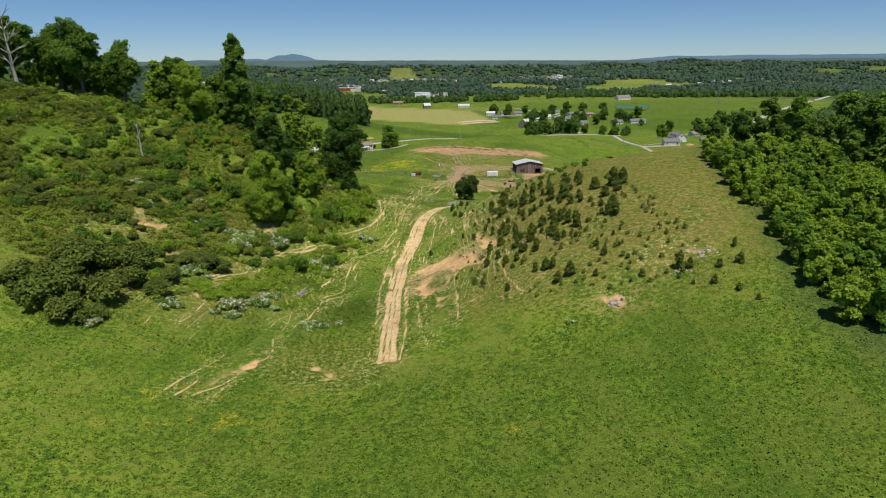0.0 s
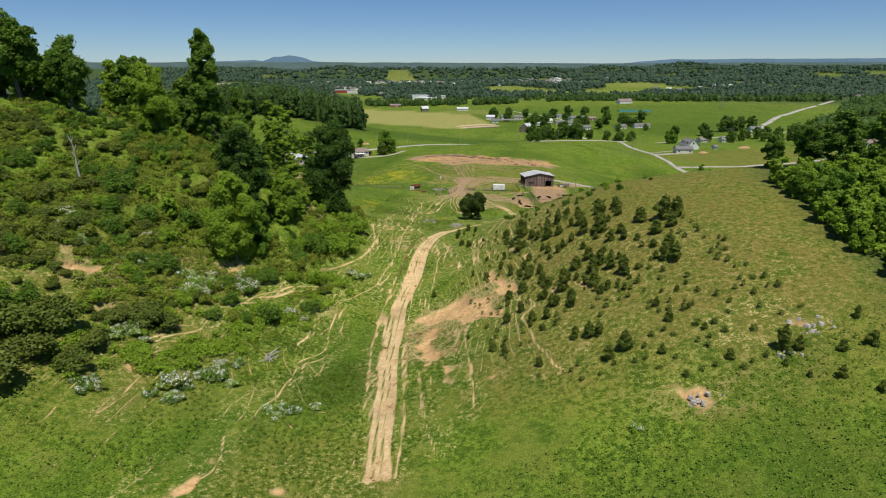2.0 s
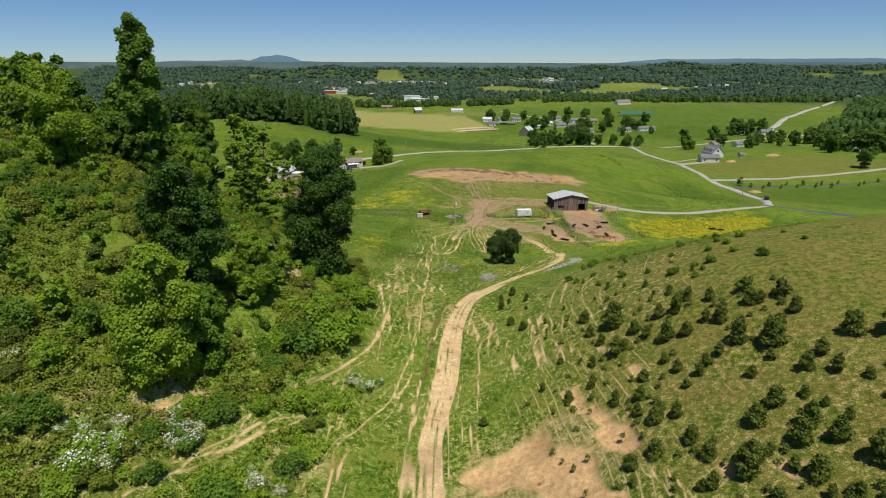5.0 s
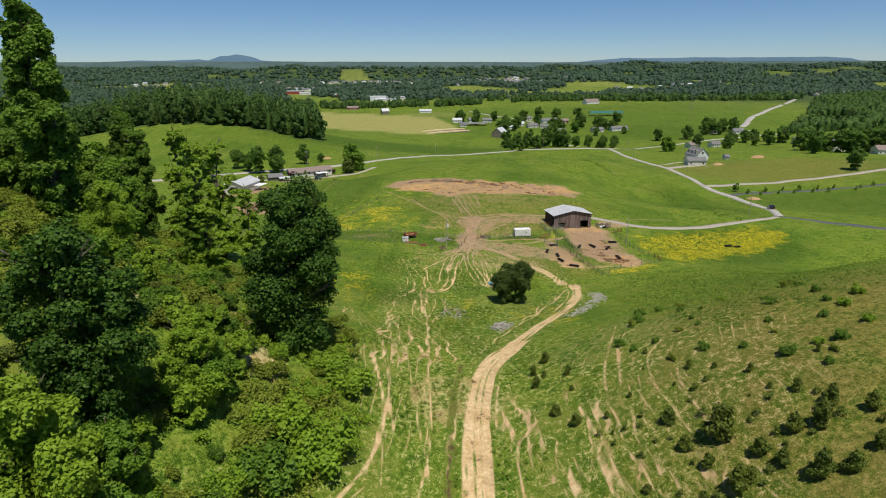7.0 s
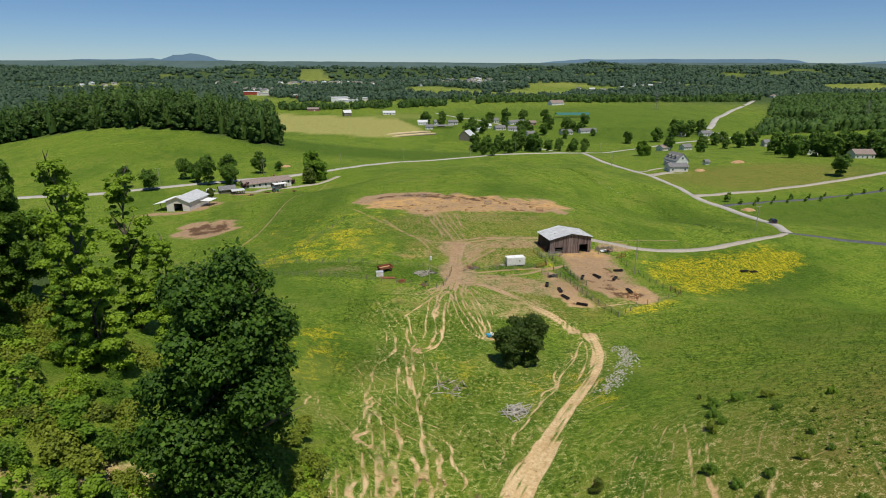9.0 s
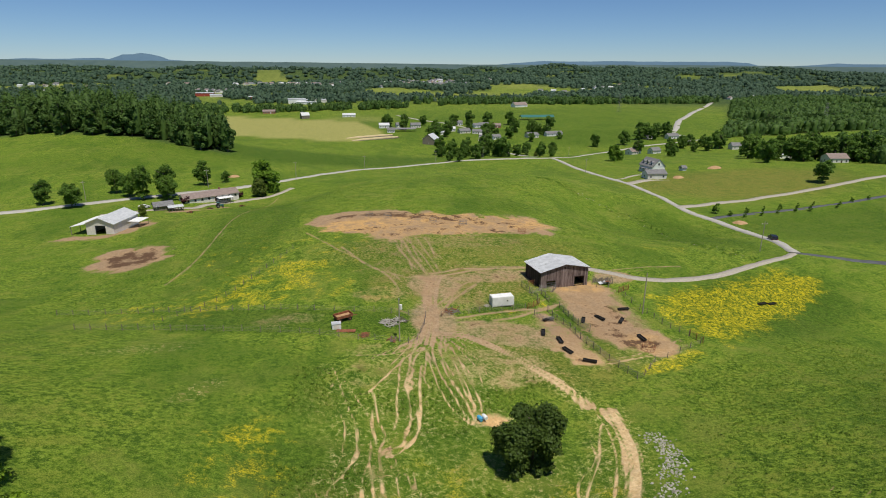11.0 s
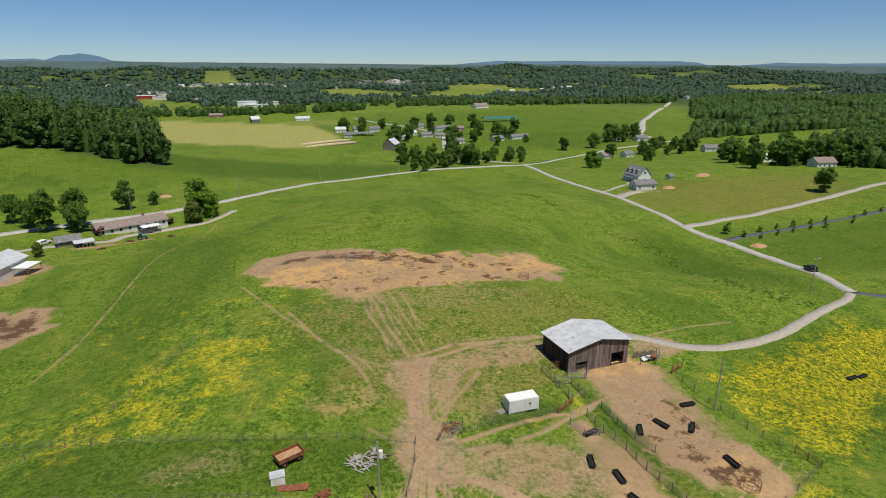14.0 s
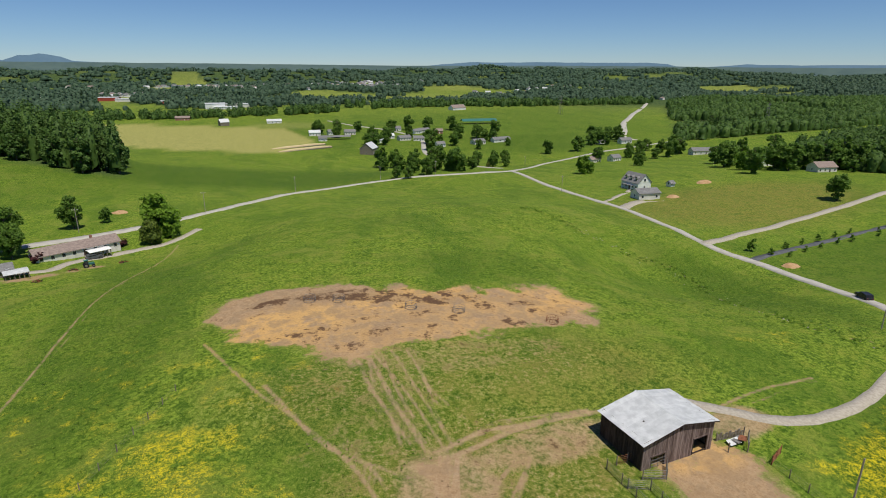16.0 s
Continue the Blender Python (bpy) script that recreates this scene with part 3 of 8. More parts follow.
HAY = [(560, 1900, 90, 30, 0, 0.9), (30, 1040, 60, 60, 0, 0.35)]
HAY_FIELDS = [[(-300, 900), (-165, 868), (-89, 812), (6, 774), (52, 850), (24, 1000), (-60, 1050), (-202, 1120), (-320, 1050)]]
BUTTERCUP_FIELD = [(54, 256), (70, 259), (103, 272), (113, 264), (108, 254), (82, 240), (58, 227), (54, 232), (52, 244)]
YARD_WEST = [[(-106, 344), (-92, 340), (-80, 343), (-76, 356), (-80, 368), (-86, 362), (-86, 347), (-100, 347)], [(-84, 384), (-72, 384), (-56, 399), (-60, 401), (-74, 388)]]
RANK = [(84, 250, 34, 18, 24, 0.8), (190, 325, 70, 34, 8, 0.6), (260, 950, 330, 240, 0, 0.4), (430, 1120, 260, 120, 0, 0.35), (-120, 520, 90, 40, 20, 0.3), (30, 54, 60, 20, 0, 0.45), (-20, 600, 150, 70, 10, 0.75), (20, 249, 8, 3.4, 8, 0.95), (40, 330, 20, 14, 0, 0.4), (-40, 330, 16, 60, 0, 0.45), (110, 320, 12, 50, 0, 0.5), (70, 245, 6, 20, 0, 0.5), (-16, 200, 10, 8, 0, 0.6), (33, 244, 1.6, 12, 8, 0.8), (-14, 96, 8, 10, 0, 0.6), (300, 800, 120, 90, 0, 0.6)]
LITTER = [(-8, 306, 14, 10, 0, 1.0), (20, 312, 26, 7, 0, 1.0), (44, 306, 10, 9, 0, 0.9), (14, 303, 36, 14, 0, 0.55), (44, 232, 5, 5, 0, 0.6), (42, 258, 8, 3, 0, 0.7), (-5, 256, 5, 5, 0, 0.8), (-9, 224, 8, 6, 0, 0.6)]
RANK_PLOTS = [[(-46, 249.9), (-42, 256.6), (-34.1, 254.9), (0.6, 246.6), (3.2, 241.0), (2.4, 237.0), (-26.3, 239.3), (-44, 242)]]
DITCH = [(-8.6, 138), (-7.8, 144.9), (-7.2, 151.1), (-6.6, 156.3), (-5.8, 160.5), (-4.8, 164.5)]
TERRACES = [
    (14, 150, 22, 38, 0, 0.42), (8, 112, 12, 26, 0, 0.85), (30, 160, 16, 30, 0, 0.22), (-26, 104, 20, 28, 20, 0.62), (-13, 170, 9, 38, 0, 0.7), (10, 186, 12, 14, 0, 0.5), (26, 100, 22, 24, 0, 0.22), (-40, 84, 18, 18, 0, 0.5),
]
DUST = [
    (-33.5, 154.5, 4, 3, 30, 0.75), (-29, 149.5, 4, 4, 0, 0.75), (-38, 151, 6, 2, 20, 0.65), (-22, 119, 5, 3, 0, 0.6), (-33, 121, 6, 3, 20, 0.65), (-52, 108, 9, 4, 0, 0.55), (-44, 118, 6, 3, 0, 0.5),
    (5, 244, 6, 9, 0, 0.95), (-9, 224, 6, 5, 0, 0.5), (52, 263, 7, 4, 10, 0.95), (-3, 231, 12, 6, 0, 0.5), (8, 260, 8, 9, 0, 0.8), (14, 254, 9, 8, 30, 0.5), (2, 272, 9, 9, 0, 0.45), (25, 265, 18, 4.5, 8, 0.75), (19, 238, 14, 7, -20, 0.8), (3, 284, 14, 10, 0, 0.45), (16, 288, 30, 7, 0, 0.5), (-4, 256, 8, 5, 0, 0.55),
    (13, 226, 12, 9, 0, 0.6), (41, 246, 10, 22, 0, 0.7), (29, 236, 6, 14, 10, 0.6), (-4, 266, 12, 5, 130, 0.35), (0, 112, 7, 18, 0, 0.62), (6, 118, 10, 9, 0, 0.6), (-6, 155, 9, 8, 0, 0.55), (20, 107, 6, 4, 0, 0.4), (-22, 246, 9, 4, 0, 0.5), (-36, 119, 4, 3, 0, 0.6),
    (30, 78, 14, 6, 0, 0.38), (-60, 104, 10, 5, 0, 0.5), (-46, 101, 6, 3, 0, 0.6),
]
WORN = [
    (12, 284, 34, 10, 0, 0.75), (14, 262, 22, 14, 0, 0.85), (14, 236, 14, 12, 0, 0.7), (14, 150, 18, 24, 0, 0.7), (6, 112, 12, 20, 0, 0.8), (22, 110, 15, 16, 0, 0.5), (34, 96, 18, 20, 0, 0.32), (-36, 110, 16, 12, 20, 0.6), (-12, 72, 10, 8, 0, 0.55),
    (-45, 100, 24, 16, 20, 0.55), (4, 192, 16, 14, 0, 0.6), (-24, 245, 5, 3, 0, 1.0), (-32, 217, 5, 2, 60, 1.0), (-20, 130, 14, 12, 0, 0.5), (-44, 232, 10, 3, 20, 0.7), (38, 85, 8, 5, 0, 0.7), (-5, 215, 14, 14, 0, 0.5),
]
WOODS = {
    "road": [(425, 730), (500, 740), (620, 765), (829, 805), (1200, 900), (1600, 1323), (963, 1330), (790, 1210), (665, 1040), (565, 900)],
    "side": [(400, 560), (470, 620), (540, 650), (760, 720), (900, 560), (620, 440), (420, 450)],
    "ravine": [(60, 128), (56, 101), (54, 88), (53, 80), (52, 73), (51, 66), (60, 30), (160, 20), (170, 150), (110, 190), (80, 170)],
    "ridge": [(-95, 150), (-78, 160), (-62, 166), (-58, 190), (-60, 215), (-90, 230), (-220, 240), (-230, 100), (-150, 110)],
    "far_left": [(-330, 620), (-230, 600), (-152, 588), (-118, 574), (-100, 562), (-84, 557), (-92, 620), (-140, 740), (-260, 800), (-420, 780)],
}


gx = grid_lines(-58, 56, 0.35, -3600, 4700, 1.06)
gy = grid_lines(60, 325, 0.48, -700, 4850, 1.05)
GX, GY = np.meshgrid(gx, gy)
GZ = land(GX, GY)
soil, path, faint = np.full(GX.shape, 9.0), np.full(GX.shape, 9.0), np.full(GX.shape, 9.0)
near = (GX > -130) & (GX < 160) & (GY > 20) & (GY < 460)
nx_, ny_ = GX[near], GY[near]
d, p_, q_ = np.full(nx_.shape, 9.0), np.full(nx_.shape, 9.0), np.full(nx_.shape, 9.0)
strand = random.Random(31)
for width, line in TERRACE_A + TERRACE_B:
    if len(line) > 2:
        a, b = strand.uniform(-3.2, 3.2), strand.uniform(-1.5, 1.5)
        i = strand.randrange(len(line) - 2)
        TRACKS.append((0.35, [(x + a, y + b) for x, y in line[i:i + 3 + strand.randrange(3)]]))
for width, line in TRACKS:
    line = smooth_line(line)
    lo, hi = np.min(line, 0) - 5, np.max(line, 0) + 5
    k = (nx_ > lo[0]) & (nx_ < hi[0]) & (ny_ > lo[1]) & (ny_ < hi[1])
    into = q_ if np.mean(line, 0)[1] > 243 and width < 2 else p_
    if width >= 1.9:
        strands = [(-0.27 * width, 0.115 * width, 0.0), (0.0, 0.085 * width, 0.05), (0.25 * width, 0.11 * width, 0.0), (0.44 * width, 0.02 * width, 0.08), (0.7 * width, 0.0, 0.06), (-0.6 * width, 0.01, 0.05)]
    else:
        strands = [(0.0, -0.02 + 0.12 * width + (0.1 + 0.07 * width if into is q_ else 0.06 if np.mean(line, 0)[1] > 200 else 0.0), 0.0)] + [(strand.choice((-1, 1)) * strand.uniform(0.6, 1.3 + width), strand.uniform(-0.06, 0.02), strand.uniform(0.0, 0.12)) for _ in range(1 + (width > 0.75))]
    for off, half, thin_out in strands:
        wave, seed = strand.uniform(0.25, 0.6), strand.uniform(0, 9)
        run = []
        for j, p in enumerate(line):
            a, b = np.array(line[max(j - 1, 0)]), np.array(line[min(j + 1, len(line) - 1)])
            u = (b - a) / (np.linalg.norm(b - a) + 1e-9)
            o = off + (0.0 if width >= 1.9 else wave * math.sin(j * 0.55 + seed) * (0.35 if off == 0 else 1.0))
            run.append((p[0] - u[1] * o, p[1] + u[0] * o))
        gap = thin_out + 0.14 * (value_noise(nx_[k] / 1.7 + seed, ny_[k] / 1.7) - 0.5) + 0.5 * (value_noise(nx_[k] / 6 + seed, ny_[k] / 6) - 0.5) * (off != 0)
        into[k] = np.minimum(into[k], from_line(nx_[k], ny_[k], run, half) + gap)
for ring in BARE + YARD_WEST:
    lo, hi = np.min(ring, 0) - 8, np.max(ring, 0) + 8
    k = (nx_ > lo[0]) & (nx_ < hi[0]) & (ny_ > lo[1]) & (ny_ < hi[1])
    size = float(np.min(hi - lo)) - 16
    f = min(0.8, size / 11)
    if np.mean(ring, 0)[1] < 215:
        f = max(0.62, f)
    wob = 5.0 * f * (value_noise(nx_[k] / 4, ny_[k] / 4) - 0.5) + 2.6 * f * (value_noise(nx_[k] / 1.3, ny_[k] / 1.3) - 0.5)
    shift = 0.5 * f
    if np.mean(ring, 0)[1] < 215:
        wob = 2.2 * (value_noise(nx_[k] / 2.6, ny_[k] / 2.6) - 0.5) + 1.5 * (value_noise(nx_[k] / 0.9, ny_[k] / 0.9) - 0.5)
        shift = 0.42
    d[k] = np.minimum(d[k], from_patch(nx_[k], ny_[k], ring) + wob + shift)
soil[near], path[near], faint[near] = d, p_, q_
# washed-out scarps lie lower than the turf, paths are trodden in
DIP = (GY < 216) * (0.42 * (1 - step(-0.9, 0.25, soil)) * (0.5 + value_noise(GX / 1.6, GY / 1.6)) + 0.1 * (1 - step(-0.2, 0.25, path)))
GZ = GZ - DIP


def dip_at(x, y):
    return float(DIP[min(np.searchsorted(gy, y), len(gy) - 1), min(np.searchsorted(gx, x), len(gx) - 1)])


def bare_at(x, y):
    """How far the nearest bare soil is."""
    i, j = np.clip(np.searchsorted(gy, y), 0, len(gy) - 1), np.clip(np.searchsorted(gx, x), 0, len(gx) - 1)
    return np.minimum(soil[i, j], path[i, j])


def spots(rows):
    m = np.zeros(GX.shape)
    for cx, cy, rx, ry, turn, amount in rows:
        c, s = math.cos(radians(turn)), math.sin(radians(turn))
        u, v = ((GX - cx) * c + (GY - cy) * s) / rx, (-(GX - cx) * s + (GY - cy) * c) / ry
        m = np.maximum(m, amount * (1 - step(0.55, 1.15, np.hypot(u, v))))
    return m


flower, dry, mud, hay, worn = spots(FLOWERS), spots(DRY), spots(MUD), spots(HAY), spots(WORN)
for ring in HAY_FIELDS:
    hay = np.maximum(hay, 0.97 * (1 - step(-5, 5, from_patch(GX, GY, ring))))
flower = np.maximum(flower, 0.92 * (1 - step(-6, 2, from_patch(GX, GY, BUTTERCUP_FIELD))))
# haze painted in: fields pale towards the hay tone as they recede
far_haze = step(900, 1700, np.hypot(GX, GY - 150))
hay = np.maximum(hay, far_haze * (0.1 + 0.4 * value_noise(GX / 160 + 7, GY / 140)))
wood = far_cover(GX, GY) * step(1150, 1400, np.hypot(GX, GY - 150))
wood = np.maximum(wood, 0.8 * step(2300, 3200, np.hypot(GX, GY - 150)))
rank = spots(RANK)
for ring in RANK_PLOTS:
    rank = np.maximum(rank, 0.62 * (1 - step(-1.5, 0.8, from_patch(GX, GY, ring))))
ditch = from_line(GX, GY, DITCH, 0.12) + 0.9 * (value_noise(GX / 2.0, GY / 2.6) - 0.5)
mud = np.maximum(mud, 1.2 * (1 - step(0.0, 0.7, ditch)))
soil = np.minimum(soil, ditch)
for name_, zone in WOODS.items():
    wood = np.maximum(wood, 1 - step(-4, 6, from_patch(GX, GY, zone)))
# cattle terracettes run along the slopes, one every half metre of height
terrace, dust = spots(TERRACES), spots(DUST)
phase = smooth_land(GX, GY) / 0.62 + 1.5 * value_noise(GX / 13, GY / 13) + 0.9 * value_noise(GX / 4.7 + 3, GY / 6.5)
py_, px_ = np.gradient(phase, gy, gx)
steep = np.maximum(np.hypot(px_, py_), 0.22)
ny, nx = GX.shape
ground_mesh = bpy.data.meshes.new("ground")
idx = np.arange(nx * ny).reshape(ny, nx)
quads = np.stack([idx[:-1, :-1], idx[:-1, 1:], idx[1:, 1:], idx[1:, :-1]], -1).reshape(-1, 4)
ground_mesh.vertices.add(nx * ny)
ground_mesh.vertices.foreach_set("co", np.stack([GX, GY, GZ], -1).astype(np.float32).ravel())
ground_mesh.loops.add(quads.size)
ground_mesh.loops.foreach_set("vertex_index", quads.astype(np.int32).ravel())
ground_mesh.polygons.add(len(quads))
ground_mesh.polygons.foreach_set("loop_start", np.arange(0, quads.size, 4, dtype=np.int32))
ground_mesh.polygons.foreach_set("use_smooth", np.ones(len(quads), bool))
ground_mesh.update(calc_edges=True)
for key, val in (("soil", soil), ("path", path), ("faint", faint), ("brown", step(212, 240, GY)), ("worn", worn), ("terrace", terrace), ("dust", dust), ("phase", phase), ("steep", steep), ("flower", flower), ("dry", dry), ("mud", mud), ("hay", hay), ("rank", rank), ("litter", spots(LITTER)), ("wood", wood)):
    at = ground_mesh.attributes.new(key, "FLOAT", "POINT")
    at.data.foreach_set("value", val.astype(np.float32).ravel())


def ground_material():
    m, nt, bsdf = nodes_of("pasture")

    def at(key):
        a = nt.nodes.new("ShaderNodeAttribute")
        a.attribute_name = key
        return a.outputs["Fac"]

    grain, fine, mid, wide = world_noise(nt, 6.5, 4.0, 0.72), world_noise(nt, 1.5, 7.0, 0.74), world_noise(nt, 0.28, 6.0, 0.66), world_noise(nt, 0.035, 4.0, 0.5)
    broad = mid
    mid = calc(nt, "ADD", mid, calc(nt, "ADD", calc(nt, "MULTIPLY", calc(nt, "SUBTRACT", fine, 0.5), 0.55), calc(nt, "MULTIPLY", calc(nt, "SUBTRACT", grain, 0.5), 0.4)))
    lush = mixed(nt, ramp(nt, fine, 0.39, 0.62), (0.056, 0.112, 0.007), (0.215, 0.31, 0.034))
    lush = mixed(nt, calc(nt, "MULTIPLY", ramp(nt, mid, 0.5, 0.66), 0.75), lush, (0.225, 0.265, 0.036))
    lush = mixed(nt, calc(nt, "MULTIPLY", ramp(nt, mid, 0.48, 0.32), 0.75), lush, (0.036, 0.09, 0.008))
    lush = mixed(nt, calc(nt, "MULTIPLY", ramp(nt, wide, 0.4, 0.62), 0.4), lush, (0.095, 0.175, 0.014))
    lush = mixed(nt, calc(nt, "MULTIPLY", ramp(nt, world_noise(nt, 0.07, 7.0, 0.72), 0.48, 0.64), 0.6), lush, (0.19, 0.225, 0.04))
    lush = mixed(nt, calc(nt, "MULTIPLY", ramp(nt, world_noise(nt, 0.045, 7.0, 0.7, (1.0, 0.45, 1.0)), 0.5, 0.4), 0.5), lush, (0.05, 0.115, 0.01))
    straw = mixed(nt, ramp(nt, fine, 0.34, 0.66), (0.095, 0.096, 0.018), (0.28, 0.238, 0.064))
    c = mixed(nt, calc(nt, "MULTIPLY", at("dry"), ramp(nt, calc(nt, "ADD", mid, calc(nt, "MULTIPLY", fine, 0.5)), 0.4, 0.9)), lush, straw)
    c = mixed(nt, calc(nt, "MULTIPLY", at("rank"), ramp(nt, mid, 0.2, 0.42)), c, mixed(nt, ramp(nt, fine, 0.34, 0.66), (0.022, 0.06, 0.005), (0.07, 0.14, 0.012)))
    # hay tone: mown fields nearby, painted distance haze on the far ones
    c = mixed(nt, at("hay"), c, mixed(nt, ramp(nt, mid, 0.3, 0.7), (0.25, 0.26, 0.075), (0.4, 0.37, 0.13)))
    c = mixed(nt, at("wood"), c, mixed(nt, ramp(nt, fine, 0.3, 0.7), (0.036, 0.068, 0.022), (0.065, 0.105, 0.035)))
    mid = broad
    # buttercups: drifts of small blooms
    drift = calc(nt, "ADD", at("flower"), calc(nt, "MULTIPLY", calc(nt, "SUBTRACT", mid, 0.5), 2.6))
    bloom = calc(nt, "MULTIPLY", ramp(nt, calc(nt, "ADD", calc(nt, "MULTIPLY", fine, 0.4), calc(nt, "MULTIPLY", grain, 0.6)), 0.485, 0.56), ramp(nt, drift, 0.35, 0.95))
    c = mixed(nt, calc(nt, "MULTIPLY", bloom, ramp(nt, at("flower"), 0.02, 0.25)), c, (0.68, 0.54, 0.012))
    # bare clay: worn-through speckle, patches, trodden paths
    rough = calc(nt, "ADD", calc(nt, "MULTIPLY", calc(nt, "SUBTRACT", fine, 0.5), 2.2), calc(nt, "MULTIPLY", calc(nt, "SUBTRACT", mid, 0.5), 1.6))
    bare = ramp(nt, calc(nt, "ADD", calc(nt, "MULTIPLY", at("soil"), calc(nt, "SUBTRACT", 0.9, calc(nt, "MULTIPLY", at("brown"), 0.42))), calc(nt, "MULTIPLY", rough, calc(nt, "ADD", 0.95, calc(nt, "MULTIPLY", at("brown"), 0.6)))), 0.3, -0.55)
    lane = ramp(nt, calc(nt, "ADD", at("path"), calc(nt, "MULTIPLY", calc(nt, "SUBTRACT", fine, 0.5), 0.42)), 0.14, -0.06)
    track = calc(nt, "MULTIPLY", ramp(nt, calc(nt, "ADD", at("faint"), calc(nt, "MULTIPLY", calc(nt, "SUBTRACT", fine, 0.5), 1.1)), 0.25, -0.2), ramp(nt, mid, 0.28, 0.48))
    lane = calc(nt, "MAXIMUM", lane, calc(nt, "MULTIPLY", track, 0.92))
    ledge = calc(nt, "ABSOLUTE", calc(nt, "SUBTRACT", calc(nt, "FRACT", at("phase"), 0.0), 0.5), 0.0)
    ledge = calc(nt, "ADD", calc(nt, "DIVIDE", ledge, at("steep")), calc(nt, "MULTIPLY", calc(nt, "SUBTRACT", fine, 0.5), 0.8))
    broken = calc(nt, "ADD", at("terrace"), calc(nt, "MULTIPLY", calc(nt, "SUBTRACT", world_noise(nt, 0.22, 4.0, 0.6), 0.55), 3.2))
    ledge = calc(nt, "MULTIPLY", ramp(nt, ledge, 0.13, -0.06), calc(nt, "MULTIPLY", ramp(nt, broken, 0.3, 0.75), ramp(nt, at("terrace"), 0.0, 0.2)))
    lane = calc(nt, "MAXIMUM", lane, ledge)
    film = calc(nt, "ADD", at("dust"), calc(nt, "ADD", calc(nt, "MULTIPLY", calc(nt, "SUBTRACT", mid, 0.5), 1.2), calc(nt, "MULTIPLY", calc(nt, "SUBTRACT", fine, 0.5), 1.0)))
    film = calc(nt, "MULTIPLY", ramp(nt, film, 0.35, 1.0), ramp(nt, at("dust"), 0.0, 0.15))
    lane = calc(nt, "MAXIMUM", lane, calc(nt, "MULTIPLY", film, 0.9))
    thin = calc(nt, "MULTIPLY", ramp(nt, calc(nt, "MINIMUM", at("soil"), at("path")), 2.6, 0.0), 0.62)
    thin = calc(nt, "MAXIMUM", thin, at("worn"))
    speck = calc(nt, "MULTIPLY", ramp(nt, calc(nt, "ADD", calc(nt, "MULTIPLY", fine, 0.6), calc(nt, "MULTIPLY", grain, 0.4)), 0.52, 0.6), calc(nt, "MULTIPLY", thin, 0.9))
    clay = mixed(nt, ramp(nt, fine, 0.32, 0.68), (0.56, 0.39, 0.19), (0.8, 0.62, 0.37))
    clay = mixed(nt, calc(nt, "MULTIPLY", ramp(nt, mid, 0.45, 0.68), 0.5), clay, (0.56, 0.36, 0.16))
    clay = mixed(nt, calc(nt, "MULTIPLY", bare, 0.6), clay, mixed(nt, ramp(nt, fine, 0.35, 0.65), (0.5, 0.29, 0.115), (0.72, 0.45, 0.2)))
    brown = mixed(nt, ramp(nt, fine, 0.25, 0.75), (0.25, 0.17, 0.105), (0.41, 0.29, 0.185))
    brown = mixed(nt, calc(nt, "MULTIPLY", calc(nt, "MULTIPLY", ramp(nt, world_noise(nt, 0.16, 7.0, 0.72), 0.38, 0.52), at("litter")), 0.95), brown, (0.56, 0.345, 0.13))
    brown = mixed(nt, calc(nt, "MULTIPLY", ramp(nt, mid, 0.52, 0.42), 0.6), brown, (0.22, 0.165, 0.115))
    clay = mixed(nt, calc(nt, "MULTIPLY", at("brown"), 0.85), clay, brown)
    clay = mixed(nt, calc(nt, "MULTIPLY", ramp(nt, world_noise(nt, 0.11, 4.0, 0.6), 0.5, 0.64), 0.5), clay, (0.34, 0.225, 0.125))
    clay = mixed(nt, ramp(nt, calc(nt, "ADD", at("mud"), calc(nt, "ADD", calc(nt, "MULTIPLY", calc(nt, "SUBTRACT", mid, 0.5), 4.2), calc(nt, "MULTIPLY", calc(nt, "SUBTRACT", fine, 0.5), 2.2))), 0.4, 0.95), clay, mixed(nt, fine, (0.05, 0.028, 0.018), (0.17, 0.1, 0.06)))
    c = mixed(nt, calc(nt, "MULTIPLY", ramp(nt, grain, 0.5, 0.36), 0.55), c, (0.026, 0.05, 0.007))
    c = mixed(nt, calc(nt, "MULTIPLY", ramp(nt, grain, 0.53, 0.68), 0.45), c, (0.36, 0.39, 0.09))
    clods = world_noise(nt, 3.3, 5.0, 0.7)
    clay = mixed(nt, calc(nt, "MULTIPLY", ramp(nt, clods, 0.5, 0.36), 0.35), clay, (0.24, 0.15, 0.075))
    c = mixed(nt, calc(nt, "MAXIMUM", calc(nt, "MAXIMUM", bare, lane), speck), c, clay)
    nt.links.new(c, bsdf.inputs["Base Color"])
    bsdf.inputs["Roughness"].default_value = 0.95
    bsdf.inputs["Specular IOR Level"].default_value = 0.1
    bumped(nt, bsdf, calc(nt, "ADD", fine, calc(nt, "MULTIPLY", mid, 0.9)), 0.75, 0.26)
    return m


ground_mesh.materials.append(ground_material())
ground = tagged(new("ground", ground_mesh), "rolling green pasture with worn tan clay cattle paths", "ground", kind="structure")

# ---- makers ----


